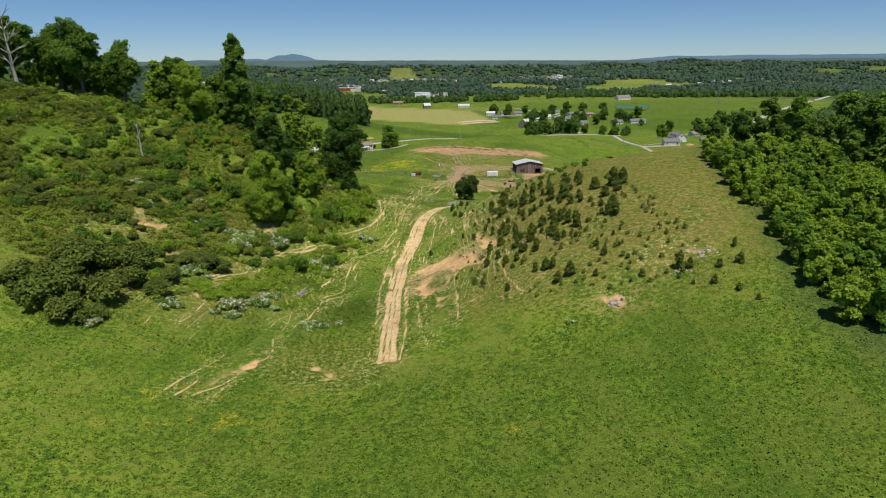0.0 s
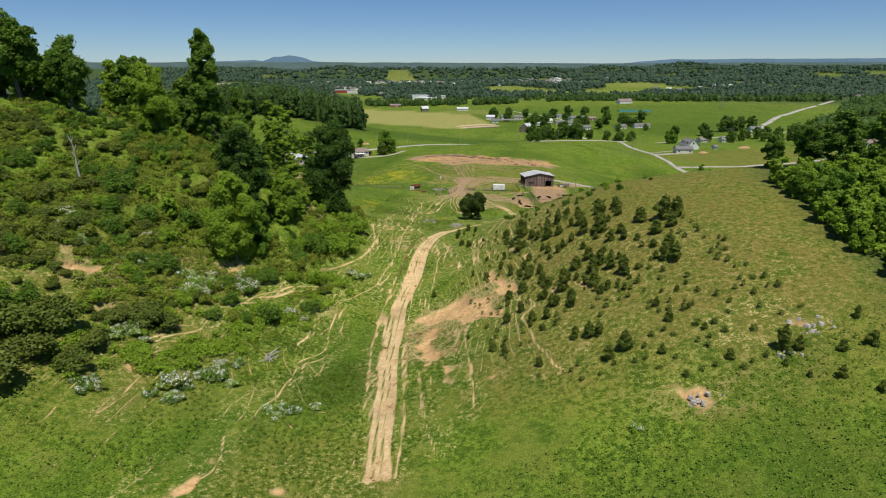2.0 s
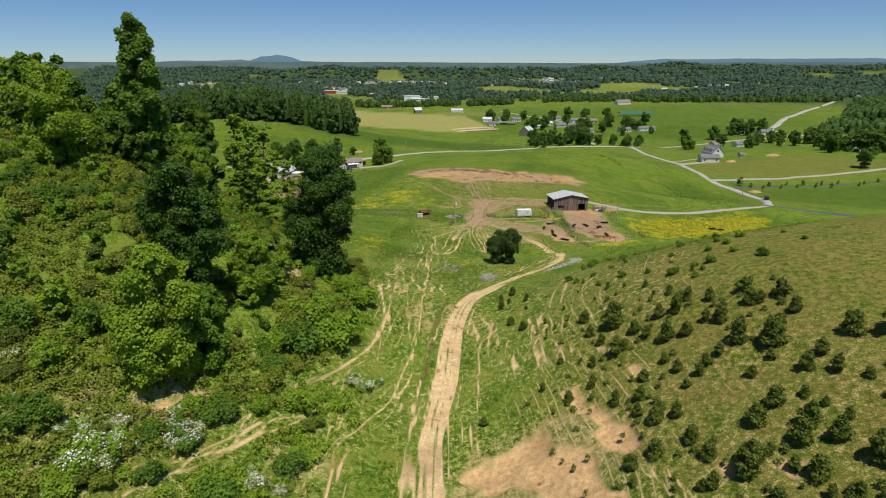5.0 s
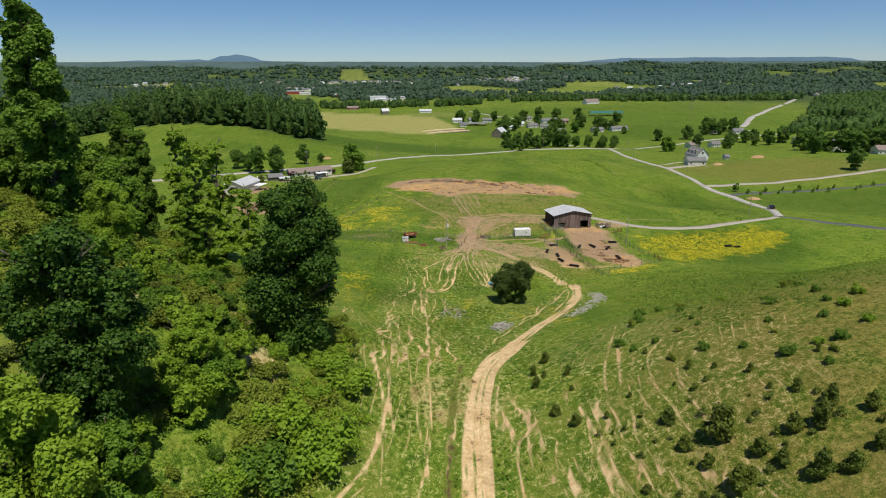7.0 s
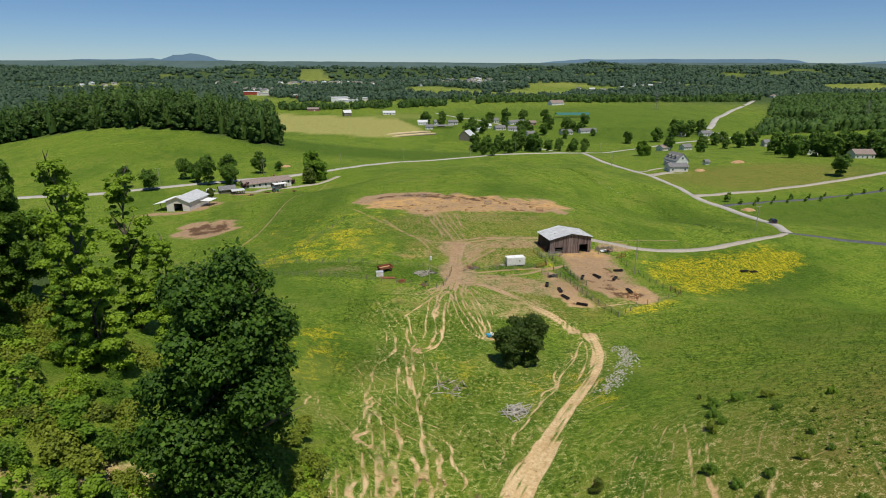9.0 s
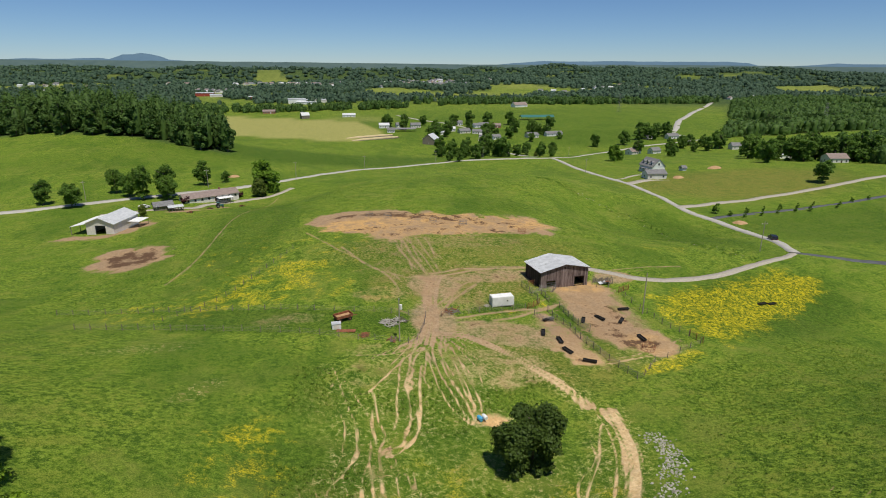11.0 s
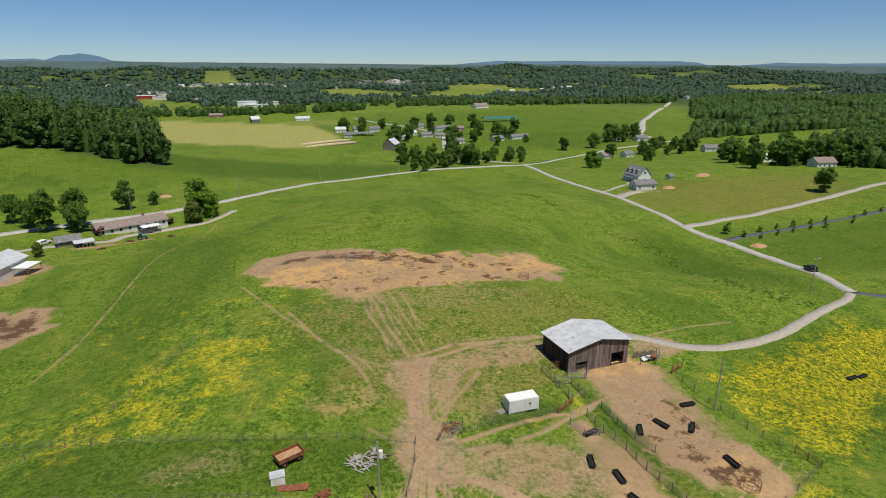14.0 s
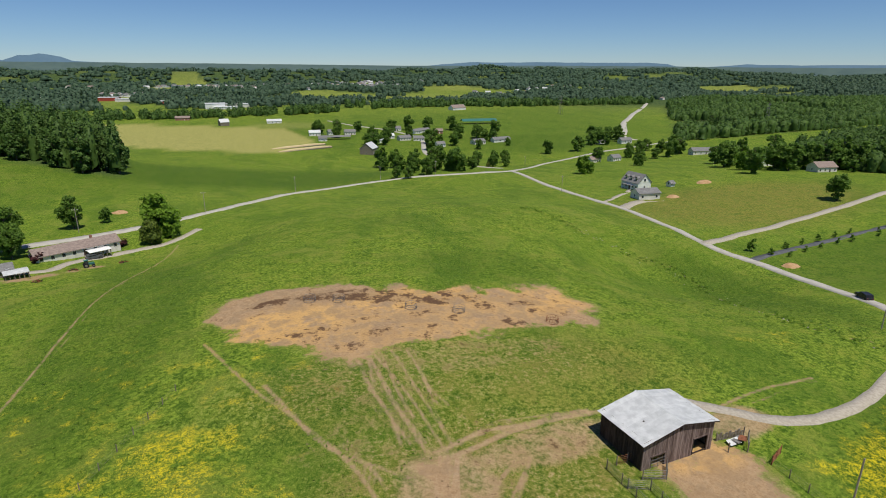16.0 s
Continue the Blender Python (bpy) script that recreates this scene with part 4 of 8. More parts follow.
class Mesh:
    """Collects vertices and faces for one part."""

    def __init__(self):
        self.v, self.f = [], []

    def add(self, verts, faces):
        n = len(self.v)
        self.v += [tuple(p) for p in verts]
        self.f += [tuple(n + i for i in q) for q in faces]
        return self

    def box(self, x0, y0, z0, x1, y1, z1, m=None):
        p = [Vector((x, y, z)) for z in (z0, z1) for x, y in ((x0, y0), (x1, y0), (x1, y1), (x0, y1))]
        if m:
            p = [m @ q for q in p]
        return self.add(p, [(3, 2, 1, 0), (4, 5, 6, 7), (0, 1, 5, 4), (1, 2, 6, 5), (2, 3, 7, 6), (3, 0, 4, 7)])

    def tube(self, pts, radii, sides=6):
        rings, n = [], len(self.v)
        for k, (p, r) in enumerate(zip(pts, radii)):
            p = Vector(p)
            d = Vector(pts[min(k + 1, len(pts) - 1)]) - Vector(pts[max(k - 1, 0)])
            q = d.to_track_quat("Z", "Y")
            for s in range(sides):
                a = 2 * math.pi * s / sides
                self.v.append(tuple(p + q @ Vector((r * math.cos(a), r * math.sin(a), 0))))
        for k in range(len(pts) - 1):
            for s in range(sides):
                a, b = n + k * sides + s, n + k * sides + (s + 1) % sides
                self.f.append((a, b, b + sides, a + sides))
        self.f.append(tuple(n + s for s in range(sides))[::-1])
        self.f.append(tuple(n + (len(pts) - 1) * sides + s for s in range(sides)))
        return self

    def bar(self, a, b, r, sides=6):
        return self.tube([a, b], [r, r], sides)

    def prism(self, ring, y0, y1):
        """An outline in x, z drawn out along y."""
        n = len(ring)
        self.add([(x, y0, z) for x, z in ring] + [(x, y1, z) for x, z in ring],
                 [tuple(range(n)), tuple(range(2 * n - 1, n - 1, -1))] + [(i, n + i, n + (i + 1) % n, (i + 1) % n) for i in range(n)])
        return self

    def data(self, name, material, smooth=False):
        me = bpy.data.meshes.new(name)
        me.from_pydata(self.v, [], self.f)
        me.materials.append(material)
        if smooth:
            me.polygons.foreach_set("use_smooth", np.ones(len(me.polygons), bool))
        me.update()
        return me


def part(name, mesh, material, parent, label="", smooth=False):
    ob = new(name, mesh.data(name, material, smooth) if isinstance(mesh, Mesh) else mesh)
    ob.parent = parent
    if label:
        ob["label"] = label
    return ob


def thing(name, label, category, at=None, group="", kind=""):
    ob = tagged(new(name), label, category, group, kind)
    if at is not None:
        ob.matrix_basis = at
    return ob


def stand(x, y, turn=0.0, sink=0.0, scale=1.0):
    return pose(x, y, ground_at(x, y) - sink, 0, 0, turn) @ Matrix.Scale(scale, 4)


# ---- plants ----


def tri_mesh(name, v, f, material):
    me = bpy.data.meshes.new(name)
    me.vertices.add(len(v))
    me.vertices.foreach_set("co", v.astype(np.float32).ravel())
    me.loops.add(f.size)
    me.loops.foreach_set("vertex_index", f.astype(np.int32).ravel())
    me.polygons.add(len(f))
    me.polygons.foreach_set("loop_start", np.arange(0, f.size, 3, dtype=np.int32))
    me.update(calc_edges=True)
    me.materials.append(material)
    return me


def leaf_cloud(name, blobs, count, size, material, seed, up=0.4, loose=0.18):
    """Many small bent leaf sprays spread over the blobs (x, y, z, rx, ry, rz)."""
    r = np.random.RandomState(seed)
    w = np.array([b[3] * b[4] + b[3] * b[5] + b[4] * b[5] for b in blobs])
    pick = r.choice(len(blobs), count, p=w / w.sum())
    b = np.array(blobs)[pick]
    d = r.normal(size=(count, 3))
    d /= np.linalg.norm(d, axis=1)[:, None]
    d[:, 2] = np.where(d[:, 2] < -0.5, -d[:, 2], d[:, 2])
    rad = 0.62 + 0.38 * np.sqrt(r.rand(count)) + loose * r.normal(size=count)
    c = b[:, :3] + d * rad[:, None] * b[:, 3:]
    n = d + up * np.array([0, 0, 1]) + 0.55 * r.normal(size=(count, 3))
    n /= np.linalg.norm(n, axis=1)[:, None]
    t = np.cross(n, r.normal(size=(count, 3)))
    t /= np.linalg.norm(t, axis=1)[:, None]
    u = np.cross(n, t)
    s = size * (0.6 + 0.8 * r.rand(count))[:, None]
    # a spray: a crooked kite, folded along its middle
    v = np.stack([c - t * s, c - t * s * 0.1 + u * s * 0.8 - n * s * 0.3, c + t * s * (0.8 + 0.4 * r.rand(count))[:, None],
                  c + t * s * 0.1 - u * s * 0.8 - n * s * 0.25], 1).reshape(-1, 3)
    k = np.arange(count) * 4
    f = np.stack([np.stack([k, k + 2, k + 1], 1), np.stack([k, k + 3, k + 2], 1)], 1).reshape(-1, 3)
    return tri_mesh(name, v, f, material)


def limbs(height, spread, seed, count=7, base=0.35, lean=0.0, r0=None):
    """A tapered crooked trunk with limbs."""
    r = random.Random(seed)
    m = Mesh()
    r0 = r0 or height * 0.022
    pts = [(0, 0, -0.5)]
    x = y = 0.0
    for k in range(1, 7):
        x += r.uniform(-1, 1) * height * 0.012 + lean * height * 0.03
        y += r.uniform(-1, 1) * height * 0.012
        pts.append((x, y, height * 0.92 * k / 6))
    m.tube(pts, [r0 * (1.25 - 0.19 * k) for k in range(7)], 8)
    for k in range(count):
        t = base + (0.9 - base) * k / count
        i = min(int(t * 6), 5)
        p = Vector(pts[i + 1])
        a = k * 2.4 + r.uniform(-0.4, 0.4)
        out = spread * r.uniform(0.55, 0.95) * (1.15 - t * 0.6)
        q = p + Vector((math.cos(a) * out * 0.5, math.sin(a) * out * 0.5, height * 0.07))
        e = p + Vector((math.cos(a) * out, math.sin(a) * out, height * r.uniform(0.1, 0.2)))
        m.tube([p, q, e], [r0 * 0.45, r0 * 0.3, r0 * 0.08], 5)
        a2 = a + r.uniform(0.5, 1.0)
        m.tube([q, q + Vector((math.cos(a2) * out * 0.5, math.sin(a2) * out * 0.5, height * 0.06))], [r0 * 0.25, r0 * 0.05], 4)
    return m


def crown_blobs(height, spread, seed, count=14, low=0.3, top=0.97, power=1.0):
    """Uneven masses round the limbs: large ones, each with smaller ones at its rim."""
    r = random.Random(seed + 7)
    out = []
    for k in range(count):
        t = low + (top - low) * min(1.0, max(0.0, (k + 0.5 + r.uniform(-1.2, 1.2)) / count))
        env = spread * max(0.3, 1 - abs(1.9 * (t - low) / (top - low) - 0.9) ** 2.4) ** power * r.uniform(0.8, 1.1)
        a = k * 2.39996 + r.uniform(-0.6, 0.6)
        d = env * r.uniform(0.3, 0.68)
        s = spread * r.uniform(0.2, 0.42) * (0.6 + 0.5 * env / spread)
        x, y, z = math.cos(a) * d, math.sin(a) * d, height * t - s * 0.25
        out.append((x, y, z, s, s * r.uniform(0.75, 1.1), s * r.uniform(0.75, 1.15)))
        for _ in range(3):
            b, q = a + r.uniform(-1.6, 1.6), s * r.uniform(0.3, 0.6)
            out.append((x + math.cos(b) * s * 0.85, y + math.sin(b) * s * 0.85, z + s * r.uniform(-0.7, 0.9), q, q * r.uniform(0.7, 1.2), q * r.uniform(0.7, 1.1)))
    return out


def broad_tree(name, label, height, spread, leaves, count, size, seed, masses=14, low=0.28, power=0.8, category="tree", branches=7, lean=0.0, bare=None):
    t = thing(name, label, category)
    part("trunk", limbs(height, spread, seed, branches, max(0.2, low), lean), bare or BARK, t)
    if leaves:
        part("crown", leaf_cloud("crown", crown_blobs(height, spread, seed, masses, low, 0.95, power), count, size, leaves, seed), leaves, t)
    return t


def slim_tree(label, height, spread, leaves, count, size, seed):
    """Tall narrow tree: short uneven boughs all the way up, wider at the foot."""
    r = random.Random(seed)
    t = thing("slim_tree", label, "tree")
    part("trunk", limbs(height, spread * 0.8, seed, 16, 0.15, 0.0, height * 0.011), BARK, t)
    blobs = []
    for k in range(64):
        f = 0.05 + 0.93 * (k + r.random()) / 64
        w = spread * (0.5 + 0.7 * math.sin(math.pi * min(1, f + 0.12)) ** 0.8 * (1.1 - 0.5 * f)) * r.uniform(0.3, 1.2)
        a = k * 2.4 + r.uniform(-0.7, 0.7)
        s = spread * r.uniform(0.1, 0.34) * (1.15 - 0.5 * f)
        blobs.append((math.cos(a) * w * 0.75, math.sin(a) * w * 0.75, height * f, s * 1.25, s * 1.25, s * r.uniform(0.5, 0.85)))
    part("crown", leaf_cloud("crown", blobs, count, size, leaves, seed, 0.4, 0.2), leaves, t)
    return t


def cedar_tree(label, height, spread, count, seed, low=0.05, leaves=None):
    r = random.Random(seed)
    t = thing("cedar_tree", label, "tree")
    m = Mesh().tube([(0, 0, -0.3), (0.03, 0.02, height * 0.5), (0, 0, height * 0.93)], [height * 0.03, height * 0.02, 0.01], 6)
    for k in range(6):
        a, z = k * 2.4, height * (0.12 + 0.11 * k)
        m.tube([(0, 0, z), (math.cos(a) * spread * (0.8 - 0.1 * k), math.sin(a) * spread * (0.8 - 0.1 * k), z + 0.15 * height)], [height * 0.01, 0.005], 4)
    part("trunk", m, BARK, t)
    blobs = []
    for k in range(20):
        f = k / 19
        w = spread * (0.72 + 0.6 * f - 1.05 * f ** 2.3) * r.uniform(0.65, 1.2)
        a = k * 2.4
        o = w * r.uniform(0.3, 0.62)
        blobs.append((math.cos(a) * o, math.sin(a) * o, height * (low + 0.06 + (0.86 - low) * f), w * 0.5, w * 0.46, height * r.uniform(0.08, 0.15)))
    part("crown", leaf_cloud("crown", blobs, count, spread * 0.085, leaves or CEDAR, seed, 0.1, 0.22), CEDAR, t)
    return t


def shrub(name, label, height, spread, leaves, count, size, seed, bloom=0):
    r = random.Random(seed)
    t = thing(name, label, "shrub")
    m = Mesh()
    blobs = []
    for k in range(10):
        a, d = k * 1.9 + r.uniform(-0.5, 0.5), spread * r.uniform(0.1, 0.95)
        e = (math.cos(a) * d, math.sin(a) * d, height * r.uniform(0.25, 0.8))
        m.tube([(0.05 * math.cos(a), 0.05 * math.sin(a), -0.2), e], [0.05, 0.015], 4)
        s = spread * r.uniform(0.2, 0.46)
        blobs.append((e[0], e[1], e[2] * 0.75, s, s * r.uniform(0.7, 1.3), height * r.uniform(0.2, 0.42)))
    part("stems", m, BARK, t)
    part("foliage", leaf_cloud("foliage", blobs, count, size, leaves, seed, 0.7, 0.26), leaves, t)
    if bloom:
        up = [(b[0], b[1], b[2] + 0.12, b[3], b[4], b[5]) for b in blobs]
        part("blossom", leaf_cloud("blossom", up[::2], bloom, size * 0.62, BLOSSOM, seed + 3, 0.9, 0.2), BLOSSOM, t, "white flower sprays")
    return t


def put(first, spots_, seed, jitter=(0.8, 1.25), sink=0.05, squash=0.12, labels=None):
    """Copies of the plants in turn at the spots (x, y or x, y, scale)."""
    r = random.Random(seed)
    for k, s in enumerate(spots_):
        src = first[r.randrange(len(first))]
        f = s[2] if len(s) > 2 else r.uniform(*jitter)
        m = pose(s[0], s[1], ground_at(s[0], s[1]) - dip_at(s[0], s[1]) - sink, 0, 0, r.uniform(0, 360)) @ Matrix.Diagonal((f, f, f * r.uniform(1 - squash, 1 + squash), 1))
        c = copy_thing(src, m)
        if labels:
            c["label"] = labels[r.randrange(len(labels))]


def drop(first):
    """Takes the patterns away once they have been copied."""
    for ob in first:
        for o in list(ob.children_recursive) + [ob]:
            bpy.data.objects.remove(o)


def scatter(zone, count, seed, gap=1.0, avoid=None):
    """Points strewn inside an outline, not nearer to each other than the gap."""
    r = np.random.RandomState(seed)
    lo, hi = np.min(zone, 0), np.max(zone, 0)
    out, cells = [], {}
    for _ in range(8):
        x, y = r.uniform(lo[0], hi[0], count * 4), r.uniform(lo[1], hi[1], count * 4)
        ok = from_patch(x, y, zone) < 0
        if avoid:
            ok &= ~avoid(x, y)
        for px, py in zip(x[ok].tolist(), y[ok].tolist()):
            c = (int(px // gap), int(py // gap))
            if any((px - p[0]) ** 2 + (py - p[1]) ** 2 < gap * gap for i in (-1, 0, 1) for j in (-1, 0, 1) for p in cells.get((c[0] + i, c[1] + j), ())):
                continue
            cells.setdefault(c, []).append((px, py))
            out.append((px, py))
            if len(out) >= count:
                return out
    return out


def wood_mass(name, label, pts, height, spread, sprays, size, leaves, seed, crowns=False):
    """One body of plants that nobody could count: leaf sprays, for far woods over lumpy crowns."""
    r = np.random.RandomState(seed)
    blobs = []
    xy = np.array(pts)
    for (x, y), z in zip(pts, land(xy[:, 0], xy[:, 1]).tolist()):
        h, w = height * r.uniform(0.55, 1.3), spread * r.uniform(0.7, 1.3)
        blobs.append((x, y, z + h * 0.45, w, w, h * 0.5))
        blobs.append((x + r.uniform(-0.4, 0.4) * w, y + r.uniform(-0.4, 0.4) * w, z + h * 0.75, w * 0.6, w * 0.6, h * 0.28))
    me = leaf_cloud(name, blobs, sprays, size, leaves, seed, 0.5)
    if crowns:
        b = np.array(blobs)[::2]
        n = len(b)
        a = np.arange(5) * 2 * math.pi / 5
        rows = []
        for f, q in ((0.95, -0.75), (1.0, 0.1), (0.66, 0.7)):
            turn, wob = r.rand(n, 1), r.uniform(0.68, 1.12, (n, 5))
            rows.append(np.stack([b[:, :1] + b[:, 3:4] * 0.85 * f * wob * np.cos(a + turn), b[:, 1:2] + b[:, 3:4] * 0.85 * f * wob * np.sin(a + turn), b[:, 2:3] + b[:, 5:6] * (q + r.uniform(-0.18, 0.18, (n, 5)))], -1))
        v = np.concatenate(rows + [(b[:, :3] + np.stack([b[:, 3] * 0, b[:, 3] * 0, b[:, 5] * 0.9], 1))[:, None]], 1).reshape(-1, 3)
        one = [(k + p, k + (p + 1) % 5, k + 5 + (p + 1) % 5) for k in (0, 5) for p in range(5)] + [(k + p, k + 5 + (p + 1) % 5, k + 5 + p) for k in (0, 5) for p in range(5)] + [(10 + p, 10 + (p + 1) % 5, 15) for p in range(5)]
        f = (np.arange(n)[:, None, None] * 16 + np.array(one)[None]).reshape(-1, 3)
        ov, of = np.empty(len(me.vertices) * 3, np.float32), np.empty(len(me.loops), np.int32)
        me.vertices.foreach_get("co", ov)
        me.loops.foreach_get("vertex_index", of)
        me = tri_mesh(name, np.concatenate([ov.reshape(-1, 3), v]), np.concatenate([of.reshape(-1, 3), f + len(ov) // 3]), leaves)
    return tagged(new(name, me), label, "woodland", kind="stuff")


# ---- roads ----


def ribbon(name, line, width, material, label, category, lift=0.05, n=8):
    line = smooth_line(line, n)
    m = Mesh()
    for k, p in enumerate(line):
        a, b = np.array(line[max(k - 1, 0)]), np.array(line[min(k + 1, len(line) - 1)])
        d = (b - a) / (np.linalg.norm(b - a) + 1e-9)
        side = np.array((-d[1], d[0]))
        w = width / 2 * (1 + 0.06 * math.sin(k * 1.7))
        row = [np.array(p) + side * w * s for s in (1.06, 1.0, 0.0, -1.0, -1.06)]
        zs = [ground_at(*q) for q in row]
        top = max(zs) + lift
        m.v += [(q[0], q[1], (z - 0.4) if j in (0, 4) else max(z, top - 0.25 * width) + lift) for j, (q, z) in enumerate(zip(row, zs))]
        if k:
            i = 5 * k
            m.f += [(i + j, i + j + 1, i + j - 4, i + j - 5) for j in range(4)]
    return tagged(new(name, m.data(name, material, True)), label, category, kind="structure")


GRAVEL_LINE = [(45.5, 270), (50, 267), (58.8, 261.8), (69.6, 261.9), (82.3, 265.4), (100, 272.8), (112, 277), (119.4, 281.6)]
LANE_LINE = [(119.4, 281.6), (130.0, 306.1), (133.7, 333.6), (131.0, 358.1), (134.2, 403.5), (143.8, 485.8), (153.4, 565.6)]
ribbon("road_gravel", GRAVEL_LINE, 2.1, GRAVEL, "pale gravel farm track curving to the barn", "road", 0.06)
ribbon("road_lane", LANE_LINE, 3.0, LANE, "grey worn country lane across the pastures", "road", 0.25)
ribbon("road_cross", [(520, 800), (440, 740), (358, 717), (303, 702), (233, 662), (190, 615), (153, 566), (115, 553), (57, 556), (8, 520), (-22, 470), (-41, 448), (-66, 432), (-95, 418), (-140, 400), (-220, 385)], 4.0, LANE, "grey country road past the farm houses", "road", 0.28)
ribbon("road_branch", [(131, 358), (146, 363), (166, 370), (205, 381), (240, 389), (277, 398), (360, 412)], 3.0, GRAVEL, "pale gravel side road", "road", 0.3)
ribbon("driveway", [(134.7, 341), (160, 348), (195, 356), (236, 362), (300, 372)], 2.6, TAR, "dark tarred driveway lined with shrubs", "road", 0.08)
ribbon("road_tar", [(119.4, 281.6), (126, 277), (140, 270), (170, 262), (230, 250)], 3.2, TAR, "dark tarred lane beyond the junction", "road", 0.07)

# ---- barn ----


def board_wall(wall, x0, x1, z0, top, y, thick=0.04, width=0.28, seed=1, along="x", gaps=(), material=None):
    """Upright boards from z0 to top(x), proud by turns."""
    r = random.Random(seed)
    x = x0
    while x < x1 - 0.02:
        w = min(width * r.uniform(0.85, 1.15), x1 - x)
        a, b = x + 0.012, x + w - 0.012
        lo = z0 + r.uniform(0.0, 0.12)
        for g0, g1, gz in gaps:
            if g0 < x + w / 2 < g1:
                lo = gz
        o = r.uniform(0, 0.025)
        za, zb = top(a) - 0.02, top(b) - 0.02
        if min(za, zb) > lo + 0.05:
            p = [(a, y - o - thick, lo), (b, y - o - thick, lo), (b, y - o, lo), (a, y - o, lo), (a, y - o - thick, za), (b, y - o - thick, zb), (b, y - o, zb), (a, y - o, za)]
            if along == "y":
                p = [(q[1], q[0], q[2]) for q in p]
            part("board", Mesh().add(p, [(3, 2, 1, 0), (4, 5, 6, 7), (0, 1, 5, 4), (1, 2, 6, 5), (2, 3, 7, 6), (3, 0, 4, 7)]), material or BOARD, wall)
        x += w


def barn(at):
    """Old tobacco barn: 12 m gable front, low-pitched tin roof."""
    t = thing("barn", "old weathered grey-red wooden barn with pale tin roof", "barn", at)
    W, D, E, R, Z0 = 12.0, 7.6, 4.75, 5.95, -0.8

    def roof(x):
        return E + (R - E) * (1 - abs(x) / (W / 2))

    def girts(y0, y1, x0, x1):
        m = Mesh()
        for z in (0.4, 2.9, 4.5):
            m.box(x0, y0, z, x1, y1, z + 0.14)
        return m

    w = part("front_wall", girts(0.01, 0.1, -W / 2, W / 2), DARKBOARD, t, "weathered reddish-grey upright boards")
    board_wall(w, -W / 2, W / 2, Z0, roof, 0, seed=2, gaps=((-4.6, -2.2, 2.35), (2.6, 5.1, 2.75)))
    w = part("back_wall", girts(D - 0.05, D + 0.03, -W / 2, W / 2), DARKBOARD, t)
    board_wall(w, -W / 2, W / 2, Z0, roof, D + 0.1, seed=3)
    # left wall's shade is put into its darker board colour
    w = part("side_wall", girts(0.1, D - 0.1, -W / 2 + 0.06, -W / 2 + 0.14), DARKBOARD, t, "upright boards darkened for the shaded side")
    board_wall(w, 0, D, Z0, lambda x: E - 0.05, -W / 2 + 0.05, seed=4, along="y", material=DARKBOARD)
    w = part("side_wall", girts(0.1, D - 0.1, W / 2 - 0.2, W / 2 - 0.11), DARKBOARD, t)
    board_wall(w, 0, D, Z0, lambda x: E - 0.05, W / 2, seed=5, along="y")
    for s in (-1, 1):
        n = 9
        base = Mesh()
        for k in range(5):
            f = (k + 0.5) / 5
            x, z = s * (W / 2 + 0.2) * f, R + (E - R) * f - 0.1
            base.box(x - 0.05, -0.4, z - 0.06, x + 0.05, D + 0.4, z + 0.03)
        roof_part = part("roof", base, DARKBOARD, t, "pale galvanised tin sheets")
        for k in range(n):
            m = Mesh()
            y0, y1 = -0.45 + (D + 0.9) * k / n, -0.45 + (D + 0.9) * (k + 1) / n - 0.006
            dz = 0.012 * (k % 2)
            xe, ze = s * (W / 2 + 0.45), E - 0.16 + dz
            x0, zr = 0.0, R + dz
            ring = []
            for q in range(17):
                yy = y0 + (y1 - y0) * q / 16
                ring.append((yy, 0.03 + (0.012 if q % 4 == 2 else 0.0)))
            v = [(x0, yy, zr + h) for yy, h in ring] + [(xe, yy, ze + h) for yy, h in ring]
            m.add(v, [(q, q + 1, 18 + q, 17 + q) if s > 0 else (q + 1, q, 17 + q, 18 + q) for q in range(16)])
            m.add([(x0, y0, zr), (xe, y0, ze), (xe, y1, ze), (x0, y1, zr)], [(0, 1, 2, 3)])
            part("roof_sheet", m, TIN, roof_part)
        if s < 0:
            # solid plate, its dark colour imitating the shade inside a hole
            part("patch", Mesh().box(-0.12, -0.1, 0.0, 0.12, 0.1, 0.03, pose(-3.4, 2.9, R + (E - 0.16 - R) * 3.4 / (W / 2 + 0.45) + 0.05, 0, -11, 0)), DARKBOARD, roof_part, "dark plate standing in for a hole in the tin")
    part("ridge_cap", Mesh().prism([(-0.2, R - 0.02), (0, R + 0.09), (0.2, R - 0.02), (0, R + 0.05)], -0.47, D + 0.47), TIN, t)
    for s in (-1, 1):
        part("fascia", Mesh().add([(0, -0.46, R - 0.14), (s * (W / 2 + 0.45), -0.46, E - 0.3), (s * (W / 2 + 0.45), -0.46, E - 0.17), (0, -0.46, R), (0, -0.42, R - 0.14), (s * (W / 2 + 0.45), -0.42, E - 0.3), (s * (W / 2 + 0.45), -0.42, E - 0.17), (0, -0.42, R)],
                                  [(0, 1, 2, 3), (7, 6, 5, 4), (0, 4, 5, 1), (2, 6, 7, 3)]), DARKBOARD, t, "dark edge board")
    for x in (-6, -4.6, -2.2, 2.6, 5.1, 5.95):
        part("post", Mesh().box(x - 0.09, -0.02, Z0, x + 0.09, 0.14, 4.6), DARKBOARD, t)
    for x in (-3.4, 3.85):
        z = 2.35 if x < 0 else 2.75
        part("lintel", Mesh().box(x - 1.3, -0.1, z - 0.08, x + 1.3, 0.02, z + 0.1), BOARD, t)
